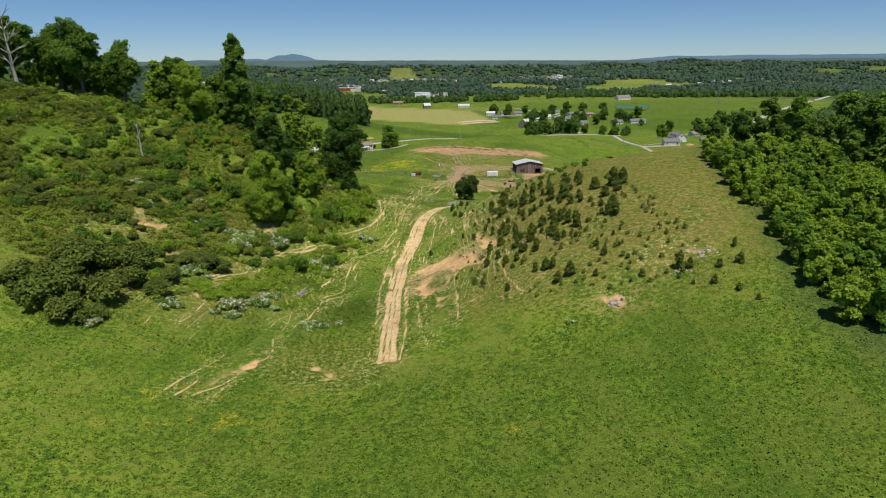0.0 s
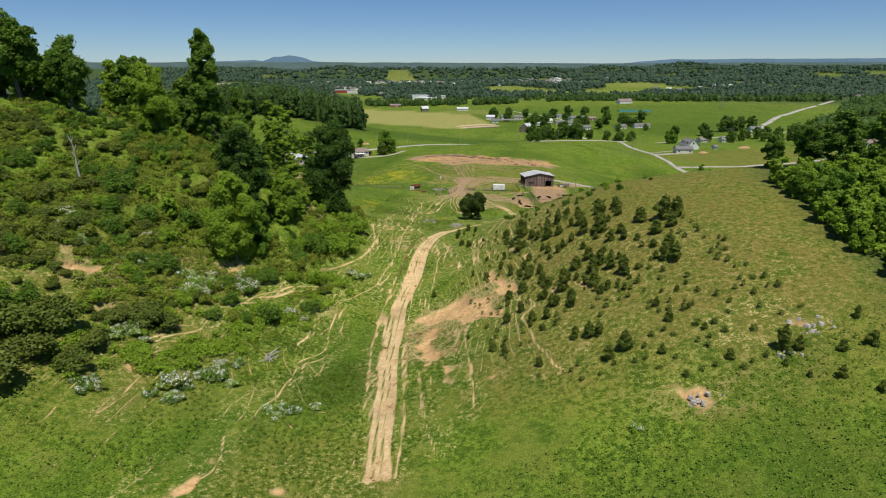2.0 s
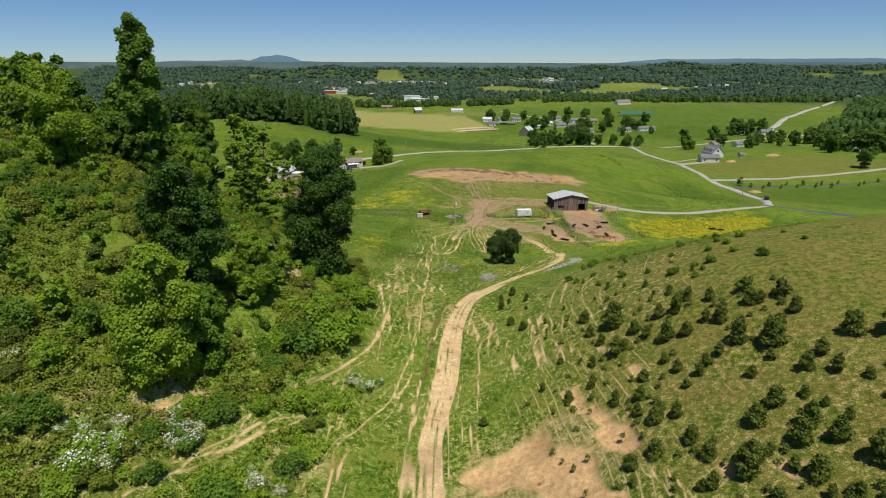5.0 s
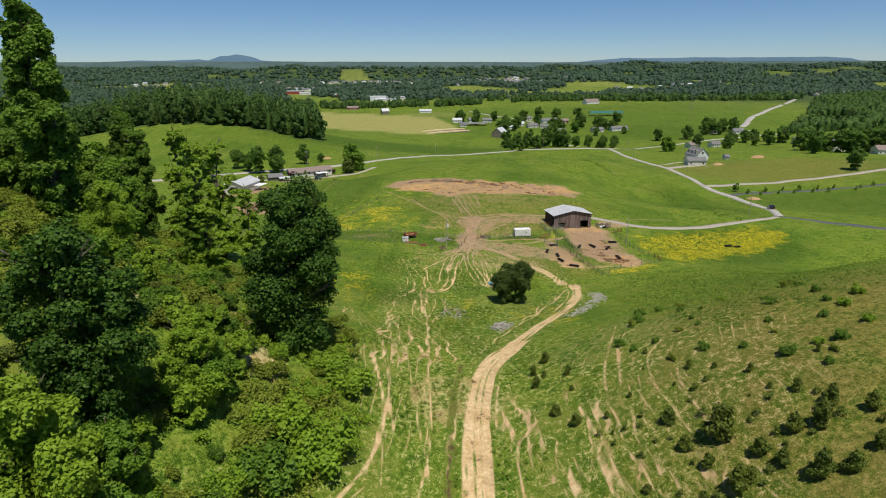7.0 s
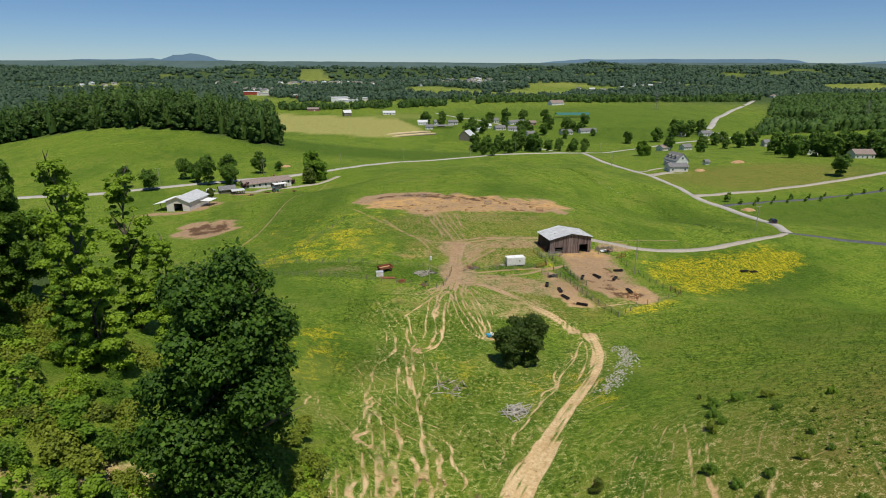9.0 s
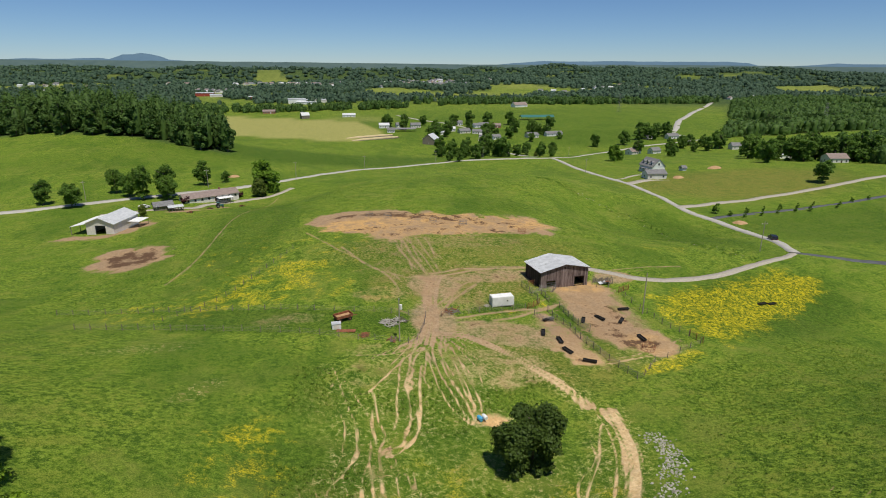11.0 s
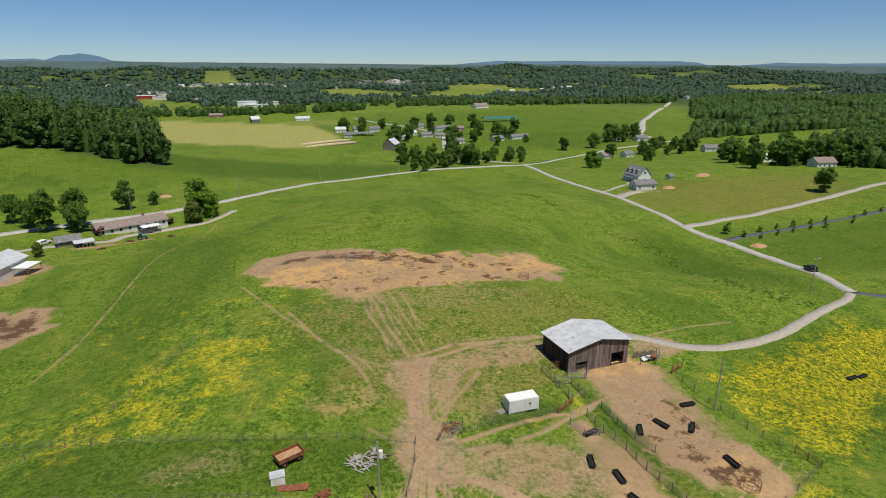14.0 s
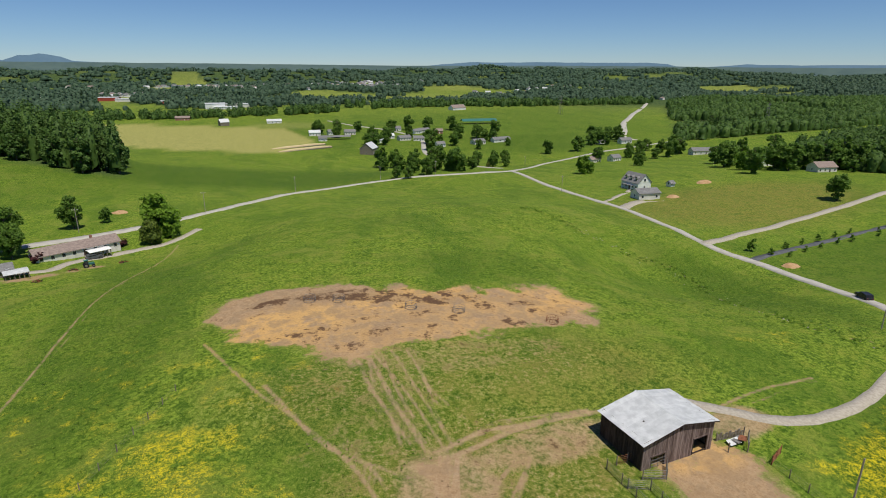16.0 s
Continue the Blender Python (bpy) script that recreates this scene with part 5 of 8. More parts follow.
    # no opening is cut: dark colour imitates the unlit loft
    part("loft_hatch", Mesh().box(-0.22, -0.1, 4.75, 0.18, -0.03, 5.2), DARKBOARD, t, "dark plate standing in for the loft hole")
    m = Mesh()
    for z in (0.0, 0.45, 0.9, 1.35, 1.8):
        m.bar((-4.55, -0.12, z), (-2.25, -0.12, z), 0.03)
    for x in (-4.55, -3.4, -2.25):
        m.bar((x, -0.12, -0.2), (x, -0.12, 1.85), 0.035)
    part("gate", m, GALV, t, "grey tubular steel gate across the doorway")
    part("floor", Mesh().box(-W / 2 + 0.1, 0.1, -0.9, W / 2 - 0.1, D, -0.55), EARTH, t)
    return t


barn(pose(37.75, 258.6, -3.95, 0, 0, 7.5))

# ---- farmyard ----


def storage_box(at):
    t = thing("storage_container", "white steel storage container beside the yard", "container", at)
    L, D, H = 4.6, 2.0, 2.1
    m = Mesh().box(0, 0, 0.12, L, D, H)
    for k in range(22):
        x = 0.12 + k * (L - 0.2) / 22
        m.box(x, -0.035, 0.25, x + 0.09, 0, H - 0.12).box(x, D, 0.25, x + 0.09, D + 0.035, H - 0.12)
    part("body", m, WHITE, t)
    for x in (0, L):
        for y in (0, D):
            part("corner_post", Mesh().box(x - 0.05, y - 0.05, 0, x + 0.05, y + 0.05, H + 0.03), WHITE, t)
    for y in (0.1, 1.02):
        d = part("door", Mesh().box(-0.05, y, 0.2, -0.005, y + 0.88, H - 0.1), WHITE, t)
        part("lock_bar", Mesh().bar((-0.08, y + 0.3, 0.2), (-0.08, y + 0.3, H - 0.1), 0.02), GALV, d)
    part("roof", Mesh().box(0.03, 0.03, H, L - 0.03, D - 0.03, H + 0.03), WHITE, t)
    for x in (0.4, L - 0.5):
        part("skid", Mesh().box(x, -0.02, -0.25, x + 0.15, D, 0.12), POST, t)
    part("vent", Mesh().box(3.1, -0.05, 1.1, 3.35, -0.036, 1.35), BLACK, t)
    return t


storage_box(pose(18.3, 249.3, ground_at(20.5, 249.8) + 0.1, 0, 0, 3))


def pallet(at):
    t = thing("pallet", "bare wooden pallet lying at the container", "pallet", at)
    for k in range(6):
        part("slat", Mesh().box(0, k * 0.19, 0.1, 1.1, k * 0.19 + 0.11, 0.125), POLE, t)
    for x in (0, 0.5, 1.0):
        part("bearer", Mesh().box(x, 0, 0, x + 0.1, 1.06, 0.098), POLE, t)


pallet(stand(17.0, 249.4, 20, -0.02))


def feed_trough(name="feed_trough"):
    t = thing(name, "long black plastic feed trough on bare ground", "trough", group="feed troughs")
    L = 1.2
    m = Mesh()
    ring = [(-0.36, 0.5), (-0.3, 0.2), (0.3, 0.2), (0.36, 0.5), (0.31, 0.5), (0.26, 0.25), (-0.26, 0.25), (-0.31, 0.5)]
    m.prism(ring, -L, L)
    for y in (-L, L - 0.05):
        m.prism([(-0.33, 0.46), (-0.28, 0.22), (0.28, 0.22), (0.33, 0.46)], y, y + 0.05)
    part("tub", m, BLACK, t)
    for y in (-0.9, 0.9):
        for x in (-0.3, 0.3):
            part("leg", Mesh().bar((x * 1.1, y, -0.1), (x * 0.9, y, 0.22), 0.03), BLACK, t)
        part("rail", Mesh().bar((-0.36, y, 0.47), (0.36, y, 0.47), 0.025), BLACK, t)
    return t


pattern = feed_trough()
for x, y, a in [(25.2, 238.0, -108), (27.2, 234.6, -93), (27.0, 230.4, -72), (29.4, 226.3, -30), (28.3, 243.6, 16), (35.6, 242.9, -117), (39.5, 243.6, -67), (43.4, 241.8, -130), (46.4, 246.8, 0), (83.6, 250.6, 8), (86.8, 251.2, 12)]:
    copy_thing(pattern, stand(x, y, a - 90))
c = copy_thing(pattern, stand(43.7, 234.3, 3))
c["label"] = "feed trough with pale worn inside"
drop([pattern])


def hay_ring(at, rusty):
    t = thing("hay_feeder", "round tubular steel hay ring feeder" if not rusty else "round rust-red steel hay ring feeder", "hay feeder", at, "hay feeders")
    for z in (0.05, 0.55, 1.05):
        m = Mesh()
        pts = [(math.cos(a) * 1.15, math.sin(a) * 1.15, z) for a in np.linspace(0, 2 * math.pi, 17)]
        m.tube(pts, [0.03] * 17, 5)
        part("hoop", m, RUST if rusty else GALV, t)
    for k in range(14):
        a = k * math.pi / 7
        part("upright", Mesh().bar((math.cos(a) * 1.15, math.sin(a) * 1.15, 0), (math.cos(a + 0.12) * 1.15, math.sin(a + 0.12) * 1.15, 1.05), 0.022, 4), RUST if rusty else GALV, t)
    return t


for k, (x, y) in enumerate([(-2.5, 315.8), (2.9, 314.0), (15.8, 307.6), (24.2, 303.8), (40.1, 296.3), (42.5, 229.7)]):
    hay_ring(stand(x, y, k * 20), k > 3)


def rail_fence(name, label, line, height=1.35, rails=5, gap=2.4, material=None, post=None, r=0.028):
    """Tubular or wire panels between posts."""
    t = thing(name, label, "fence")
    pts = []
    for (ax, ay), (bx, by) in zip(line[:-1], line[1:]):
        n = max(1, round(math.hypot(bx - ax, by - ay) / gap))
        pts += [(ax + (bx - ax) * k / n, ay + (by - ay) * k / n) for k in range(n)]
    pts.append(line[-1])
    for k, (x, y) in enumerate(pts):
        z = ground_at(x, y)
        lean = random.uniform(-0.05, 0.05)
        part("post", Mesh().tube([(x, y, z - 0.4), (x + lean, y + lean, z + height + 0.12)], [0.075, 0.06], 6), post or POST, t)
    for k in range(rails):
        f = (k + 0.6) / rails * height
        for a, b in zip(pts[:-1], pts[1:]):
            part("rail", Mesh().bar((a[0], a[1], ground_at(*a) + f), (b[0], b[1], ground_at(*b) + f), r, 4), material or GALV, t)
    return t


CORRAL = "grey steel corral panels with round posts"
WIRE = "wire fence on weathered wooden posts"
rail_fence("wire_fence", WIRE, [(49.4, 254.9), (50.0, 250), (50.3, 246.9), (51.2, 242.7), (52.0, 237.9), (53.3, 233.7)], 1.2, 4, 2.6, POST, None, 0.012)
rail_fence("corral_fence", CORRAL, [(29.6, 247.3), (30.2, 243.6), (31.4, 239.7), (31.7, 235.5), (32.6, 229), (33.6, 224.0), (34.6, 219.5)], 1.3, 5)
rail_fence("corral_fence", CORRAL, [(32.7, 248.6), (33.2, 245), (33.8, 241.4), (34.9, 238.3)], 1.3, 5)
rail_fence("corral_fence", CORRAL, [(27.8, 259.1), (28.1, 256.4), (29.0, 252.0), (28.8, 250.3)], 1.4, 5)
rail_fence("corral_fence", "rusted red steel panels by the barn corner", [(29.4, 259.4), (32.6, 259.6)], 1.4, 5, 1.6, RUST)
rail_fence("corral_fence", CORRAL, [(31.0, 256.4), (34.0, 255.8), (35.4, 257.6)], 1.4, 6)
rail_fence("corral_fence", CORRAL, [(28.4, 255.6), (30.9, 254.7), (31.3, 251.1)], 1.4, 5)
rail_fence("corral_fence", CORRAL, [(26.2, 245.9), (27.1, 243.3), (29.4, 243.2)], 1.2, 5)
rail_fence("corral_fence", "crooked brown boards and rails by the yard gate", [(6.7, 245.1), (7.8, 246.9), (10.9, 248.0)], 1.1, 4, 1.8, RUST)
rail_fence("wire_fence", WIRE, [(6.7, 245.1), (10.3, 246.2), (17.4, 248.0), (25.1, 248.5)], 1.1, 4, 2.6, POST, None, 0.012)
rail_fence("wire_fence", WIRE, [(3.6, 245.0), (2.8, 241.6), (0.6, 236.0), (-1.1, 234.7), (-9.8, 236.3), (-16.4, 238.2), (-26.6, 240.1), (-39.5, 243.0), (-60, 249)], 1.1, 4, 3.2, POST, None, 0.012)
rail_fence("wire_fence", WIRE, [(3.6, 245.0), (-6.2, 247.7), (-17.6, 249.6), (-36.9, 255.4), (-53.0, 260.4), (-70, 265)], 1.1, 4, 3.6, POST, None, 0.012)
rail_fence("wire_fence", WIRE, [(53.4, 230.2), (47.5, 227.6), (41.0, 225.0), (36.5, 220.5), (34.6, 219.5)], 1.1, 4, 3.0, POST, None, 0.012)
rail_fence("wire_fence", WIRE, [(-24, 291), (-38, 262), (-46, 252)], 1.0, 3, 3.2, POST, None, 0.01)
for a, b in (((25.6, 248.4), (28.8, 250.3)), ((49.4, 254.9), (52.6, 256.5)), ((53.6, 233.9), (53.9, 230.2))):
    g_ = rail_fence("farm_gate", "rust-brown tubular farm gate hung open", [a, b], 1.3, 6, 1.9, RUST, RUST, 0.032)
    g_["category"] = "gate"


def lean_pen():
    t = thing("scrap_pen", "grey board pen with scrap sheets beside the barn", "pen")
    z = ground_at(48, 259.5)
    for k in range(9):
        x = 45.6 + k * 0.5
        part("board", Mesh().box(x, 260.4 + 0.03 * (k % 2), z - 0.3, x + 0.42, 260.46 + 0.03 * (k % 2), z + 1.1 + 0.2 * math.sin(k * 2.1)), POST, t)
    for k in range(3):
        part("sheet", Mesh().box(0, 0, 0, 1.8, 1.0, 0.03, pose(46.6 + k * 1.0, 258.8 - 0.2 * k, z + 0.25 + 0.28 * k, 14 - 9 * k, 8 * k - 6, 20 * k)), (TIN, GALV, RUST)[k], t)
    for x, y in ((45.6, 258.2), (48.2, 257.6), (50.2, 259.6), (45.6, 260.4), (50.2, 260.4)):
        part("post", Mesh().bar((x, y, z - 0.4), (x, y, z + 1.45), 0.08), POST, t)
    for f in (0.35, 0.8, 1.2):
        part("rail", Mesh().bar((48.2, 257.6, z + f), (50.2, 259.6, z + f), 0.035, 4), GALV, t)


lean_pen()


def utility_pole(at, height, can=False, arm=True):
    t = thing("utility_pole", "tall weathered grey wooden utility pole", "pole", at, "utility poles")
    part("shaft", Mesh().tube([(0, 0, -1), (0, 0, height)], [0.13, 0.085], 8), POLE, t)
    if arm:
        part("crossarm", Mesh().box(-1.0, -0.06, height - 0.7, 1.0, 0.06, height - 0.57), POLE, t)
        for x in (-0.9, 0.0, 0.9):
            part("insulator", Mesh().tube([(x, 0, height - 0.57), (x, 0, height - 0.4)], [0.05, 0.03], 6), WHITE, t)
    if can:
        c = part("transformer", Mesh().tube([(0.32, 0, height - 2.1), (0.32, 0, height - 1.25)], [0.24, 0.24], 10), WHITE, t, "pale grey transformer can")
        part("bracket", Mesh().box(0.05, -0.04, height - 1.75, 0.2, 0.04, height - 1.6), GALV, c)
        part("lamp_arm", Mesh().bar((0, 0, height - 2.6), (0, -0.8, height - 2.4), 0.025), GALV, t)
    return t


utility_pole(stand(-2.6, 235.4), 8.2, True, False)
utility_pole(stand(49.8, 244.9), 9.2, False, False)
for x, y in [(7.3, 522), (-32.7, 457), (-73.3, 436), (138.2, 468.3), (109.5, 284), (62, 562), (97, 558), (200, 640), (-120, 414)]:
    utility_pole(stand(x, y), 9.0, False, True)


def wagon(at):
    t = thing("farm_wagon", "rusty red steel farm wagon in rough grass", "wagon", at)
    m = Mesh().box(-1.6, -0.9, 0.75, 1.6, 0.9, 0.8)
    part("bed", m, EARTH, t)
    for y in (-0.95, 0.9):
        part("side", Mesh().box(-1.65, y, 0.7, 1.65, y + 0.05, 1.25), RUST, t)
    for x in (-1.65, 1.6):
        part("end_board", Mesh().box(x, -0.9, 0.7, x + 0.05, 0.9, 1.25), RUST, t)
    part("chassis", Mesh().box(-1.4, -0.3, 0.5, 1.4, 0.3, 0.69), RUST, t)
    for x in (-1.0, 1.0):
        part("axle", Mesh().bar((x, -0.9, 0.38), (x, 0.9, 0.38), 0.05), RUST, t)
        for y in (-0.95, 0.85):
            w = part("wheel", Mesh().tube([(x, y, 0.38), (x, y + 0.16, 0.38)], [0.38, 0.38], 14), RUBBER, t)
            part("hub", Mesh().tube([(x, y - 0.01, 0.38), (x, y + 0.17, 0.38)], [0.17, 0.17], 10), RUST, w)
    part("drawbar", Mesh().bar((1.6, 0, 0.5), (2.9, 0, 0.35), 0.05), RUST, t)


wagon(stand(-12.2, 244.6, 25))


def small_shed(at):
    t = thing("water_tank", "small white box tank on the grass plot", "tank", at)
    part("body", Mesh().box(-0.8, -0.6, 0, 0.8, 0.6, 1.1), WHITE, t)
    part("lid", Mesh().box(-0.86, -0.66, 1.1, 0.86, 0.66, 1.16), TIN, t)
    part("door", Mesh().box(-0.5, -0.63, 0.15, 0.4, -0.603, 0.95), SIDING, t)


small_shed(stand(-13.5, 240.9, 5))


def sled(at):
    t = thing("scrap_sled", "flat rusted harrow frame in the grass", "scrap", at)
    part("plate", Mesh().box(-1.7, -0.5, 0.12, 1.7, 0.5, 0.2), RUST, t)
    for x in (-1.4, -0.5, 0.4, 1.3):
        part("tine_bar", Mesh().box(x, -0.7, 0.02, x + 0.1, 0.7, 0.118), RUST, t)


sled(stand(-11.8, 239.4, -8))


def junk_heap(name, label, category, at, count, spread, mats, seed, high=0.5, length=0.9):
    r = random.Random(seed)
    t = thing(name, label, category, at)
    for k in range(count):
        a, d = r.uniform(0, 6.28), spread * math.sqrt(r.random())
        m = pose(math.cos(a) * d, math.sin(a) * d, high * (1 - d / spread) * r.random() + 0.05, r.uniform(-25, 25), r.uniform(-25, 25), r.uniform(0, 180))
        L = length * r.uniform(0.5, 1.2)
        part("piece", Mesh().tube([m @ Vector((-L, 0, 0)), m @ Vector((0, 0.06, 0.05)), m @ Vector((L, 0, 0))], [0.07, 0.09, 0.03], 5), mats[k % len(mats)], t)


junk_heap("brush_pile", "pale grey heap of dead branches", "brush pile", stand(-4.0, 242.4), 40, 1.6, [DEADWOOD], 3, 0.7)
junk_heap("brush_pile", "heap of dead wood at the pole foot", "brush pile", stand(-1.8, 243.5), 26, 1.2, [DEADWOOD, BARK], 4, 0.7)
junk_heap("scrap_heap", "rusty red wire baskets in rough grass", "scrap", stand(-8.6, 237.6), 24, 0.9, [RUST], 5, 0.5, 0.6)
junk_heap("scrap_heap", "low heap of rusty scrap near the pole", "scrap", stand(-3.8, 235.9), 18, 0.9, [RUST, POST], 6, 0.3, 0.6)
junk_heap("log_pile", "bleached grey pile of logs by the track", "log pile", stand(3.7, 181.2), 46, 2.0, [DEADWOOD], 7, 0.7, 1.1)
junk_heap("fallen_branches", "bleached fallen branches in the grass", "dead wood", stand(-24.6, 100.9), 16, 1.6, [DEADWOOD], 8, 0.3, 1.3)
junk_heap("fallen_branches", "dead grey branches along the ditch", "dead wood", stand(-4, 190), 22, 3.0, [DEADWOOD, POST], 9, 0.3, 1.1)
junk_heap("scrap_heap", "rusty pipes and posts beside the yard fence", "scrap", stand(9.2, 247.6), 22, 1.2, [RUST, GALV, POST], 12, 0.6, 0.8)


def barrels():
    t = thing("plastic_barrel", "blue and white plastic barrels on bare clay", "barrel", stand(5.8, 210.8, 15))
    for x, mt in ((0, BLUE), (0.75, WHITE)):
        b = part("drum", Mesh().tube([(x, -0.45, 0.32), (x, -0.25, 0.34), (x, 0.25, 0.34), (x, 0.45, 0.32)], [0.28, 0.31, 0.31, 0.28], 14), mt, t)
        part("cap", Mesh().tube([(x + 0.1, -0.47, 0.42), (x + 0.1, -0.45, 0.42)], [0.05, 0.05], 8), BLACK, b)


barrels()


def rock(m, x, y, z, s, r):
    """A rough lump."""
    v = []
    for k in range(2):
        for a in range(6):
            q = a * math.pi / 3 + r.uniform(-0.3, 0.3)
            d = s * r.uniform(0.7, 1.1) * (1.0 - 0.3 * k)
            v.append((x + d * math.cos(q), y + d * math.sin(q), z + s * (-0.3 + 0.75 * k) + r.uniform(-0.1, 0.1) * s))
    m.add(v + [(x, y, z + s * r.uniform(0.5, 0.7))], [(a, (a + 1) % 6, 6 + (a + 1) % 6, 6 + a) for a in range(6)] + [(6 + a, 6 + (a + 1) % 6, 12) for a in range(6)])


def rock_bank():
    r = random.Random(4)
    m = Mesh()
    line = smooth_line([(16.0, 183.6), (19.5, 187.6), (23.0, 192.6), (25.6, 197.2), (26.4, 202)], 8)
    for k in range(520):
        p = line[r.randrange(len(line))]
        x, y = p[0] + r.gauss(0.6, 0.75), p[1] + r.gauss(0, 0.6)
        rock(m, x, y, ground_at(x, y), r.uniform(0.07, 0.22), r)
    tagged(new("rock_bank", m.data("rock_bank", STONE)), "pale broken limestone bank along the track", "rocks", kind="stuff")
    for x, y, n, sp, seed in ((41.5, 82.6, 14, 2.2, 1), (28.3, 76.6, 10, 1.6, 2), (38.0, 79.5, 7, 1.0, 3)):
        q = random.Random(seed)
        t = thing("rock_outcrop", "low grey rock outcrop in the slope", "rocks")
        for k in range(n):
            m = Mesh()
            xx, yy = x + q.gauss(0, sp * 0.6), y + q.gauss(0, sp * 0.3)
            rock(m, xx, yy, ground_at(xx, yy), q.uniform(0.15, 0.42), q)
            part("stone", m, STONE, t)


rock_bank()


def wheel(parent, x, y, r, w):
    t = part("wheel", Mesh().tube([(x, y - w / 2, r), (x, y + w / 2, r)], [r, r], 16), RUBBER, parent)
    part("rim", Mesh().tube([(x, y - w / 2 - 0.01, r), (x, y + w / 2 + 0.01, r)], [r * 0.55, r * 0.55], 10), GALV, t)


def car(at, label, paint):
    t = thing("car", label, "car", at)
    body = [(-2.35, 0.35), (-2.35, 0.85), (-2.1, 1.0), (-1.9, 1.62), (0.35, 1.68), (1.0, 1.08), (2.1, 0.95), (2.35, 0.75), (2.35, 0.35)]
    part("body", Mesh().prism(body, -0.9, 0.9), paint, t)
    part("windscreen", Mesh().add([(0.42, -0.75, 1.63), (0.42, 0.75, 1.63), (1.0, 0.75, 1.12), (1.0, -0.75, 1.12), (0.46, -0.75, 1.66), (0.46, 0.75, 1.66), (1.04, 0.75, 1.15), (1.04, -0.75, 1.15)], [(0, 1, 2, 3), (7, 6, 5, 4), (0, 4, 5, 1), (2, 6, 7, 3)]), GLASS, t)
    for s in (-1, 1):
        for x0, x1 in ((-1.75, -0.7), (-0.6, 0.35)):
            part("side_window", Mesh().box(x0, s * 0.905 - 0.006, 1.08, x1, s * 0.905 + 0.006, 1.52), GLASS, t)
        part("headlight", Mesh().box(2.34, s * 0.62 - 0.16, 0.66, 2.365, s * 0.62 + 0.16, 0.8), WHITE, t)
        part("tail_light", Mesh().box(-2.365, s * 0.66 - 0.12, 0.75, -2.34, s * 0.66 + 0.12, 0.92), REDTIN, t)
        for x in (-1.45, 1.45):
            wheel(t, x, s * 0.82, 0.36, 0.22)
    return t


car(pose(129.4, 302.2, ground_at(129.4, 302.2) + 0.12, 0, 0, 68), "black sport utility car parked on the lane", CARBLACK)


def ditch_stones():
    r = random.Random(88)
    m = Mesh()
    for x, y in smooth_line([(86.2, 366.4), (97.2, 352.8), (106, 338), (104.3, 324.5), (99, 305), (95.2, 288.1), (101.4, 277.7)], 14):
        for _ in range(r.choice((0, 0, 1, 3))):
            px, py = x + r.gauss(0, 1.3), y + r.gauss(0, 1.3)
            rock(m, px, py, ground_at(px, py) + 0.03, r.uniform(0.08, 0.24), r)
    tagged(new("ditch_stones", m.data("ditch_stones", STONE)), "pale stones along the grassy ditch", "stones", kind="stuff")


ditch_stones()

# ---- trees and shrubs of the slopes ----
CEDAR_SPOTS_A = [
    (16.6, 135, 1.49), (15.4, 129.6, 1.1), (19, 129.7, 0.79), (14.5, 132.8, 0.81), (14, 139.8, 0.87), (25.7, 125.8, 1.06),
    (25.6, 121.4, 1.3), (27.8, 119.1, 1.42), (26.8, 117.3, 0.61), (28.4, 114.2, 0.81), (30, 112.5, 0.75), (31.5, 110.6, 0.53),
    (33.6, 116.5, 1.13), (36.6, 114.6, 1.54), (38.4, 114.2, 1.55), (34.2, 110.5, 1.01), (36.8, 111.2, 0.95), (34.2, 104.8, 1.13),
    (32.1, 103.7, 0.61), (34, 101.3, 1.09), (28, 107.4, 0.55), (27.5, 103.1, 1.31), (27.8, 102.5, 0.71), (29.4, 102.8, 0.48),
    (24.1, 106.9, 0.98), (23.6, 103.5, 0.95), (22.7, 105.1, 0.72), (19.7, 106, 1.57), (20.3, 102.7, 0.7), (24.9, 100.9, 0.69),
    (26, 100.1, 0.46), (26.7, 99, 0.5),
]
CEDAR_SPOTS_B = [
    (23.4, 101.5, 0.58), (18.1, 102.5, 0.93), (22.4, 110.7, 1.03), (26.7, 111.3, 0.52), (17, 106.2, 0.73), (13.4, 105.4, 0.91),
    (11.2, 104.1, 0.83), (14.5, 101, 0.86), (14.1, 99.5, 0.49), (16.4, 100.2, 0.79), (17.2, 97.3, 0.43), (15.5, 97.2, 0.48),
    (20.4, 91.5, 1.02), (21.5, 91.1, 0.92), (18.8, 92.2, 0.82), (20.7, 93.2, 0.42), (28.9, 92.7, 0.6), (29.3, 89.2, 0.62),
    (30.3, 95.2, 0.35), (32, 94.5, 0.4), (33.3, 95.2, 0.32), (27.9, 101.1, 0.37), (29, 100.5, 0.28), (19.7, 121.7, 0.72),
    (19.6, 118.8, 0.56), (22, 120.4, 0.71), (19.1, 123.9, 0.59), (20.3, 127.1, 1.07), (22.8, 131.1, 1.12), (22.3, 126.4, 0.91),
    (15.5, 120.4, 0.71), (15.6, 116.2, 0.95),
]
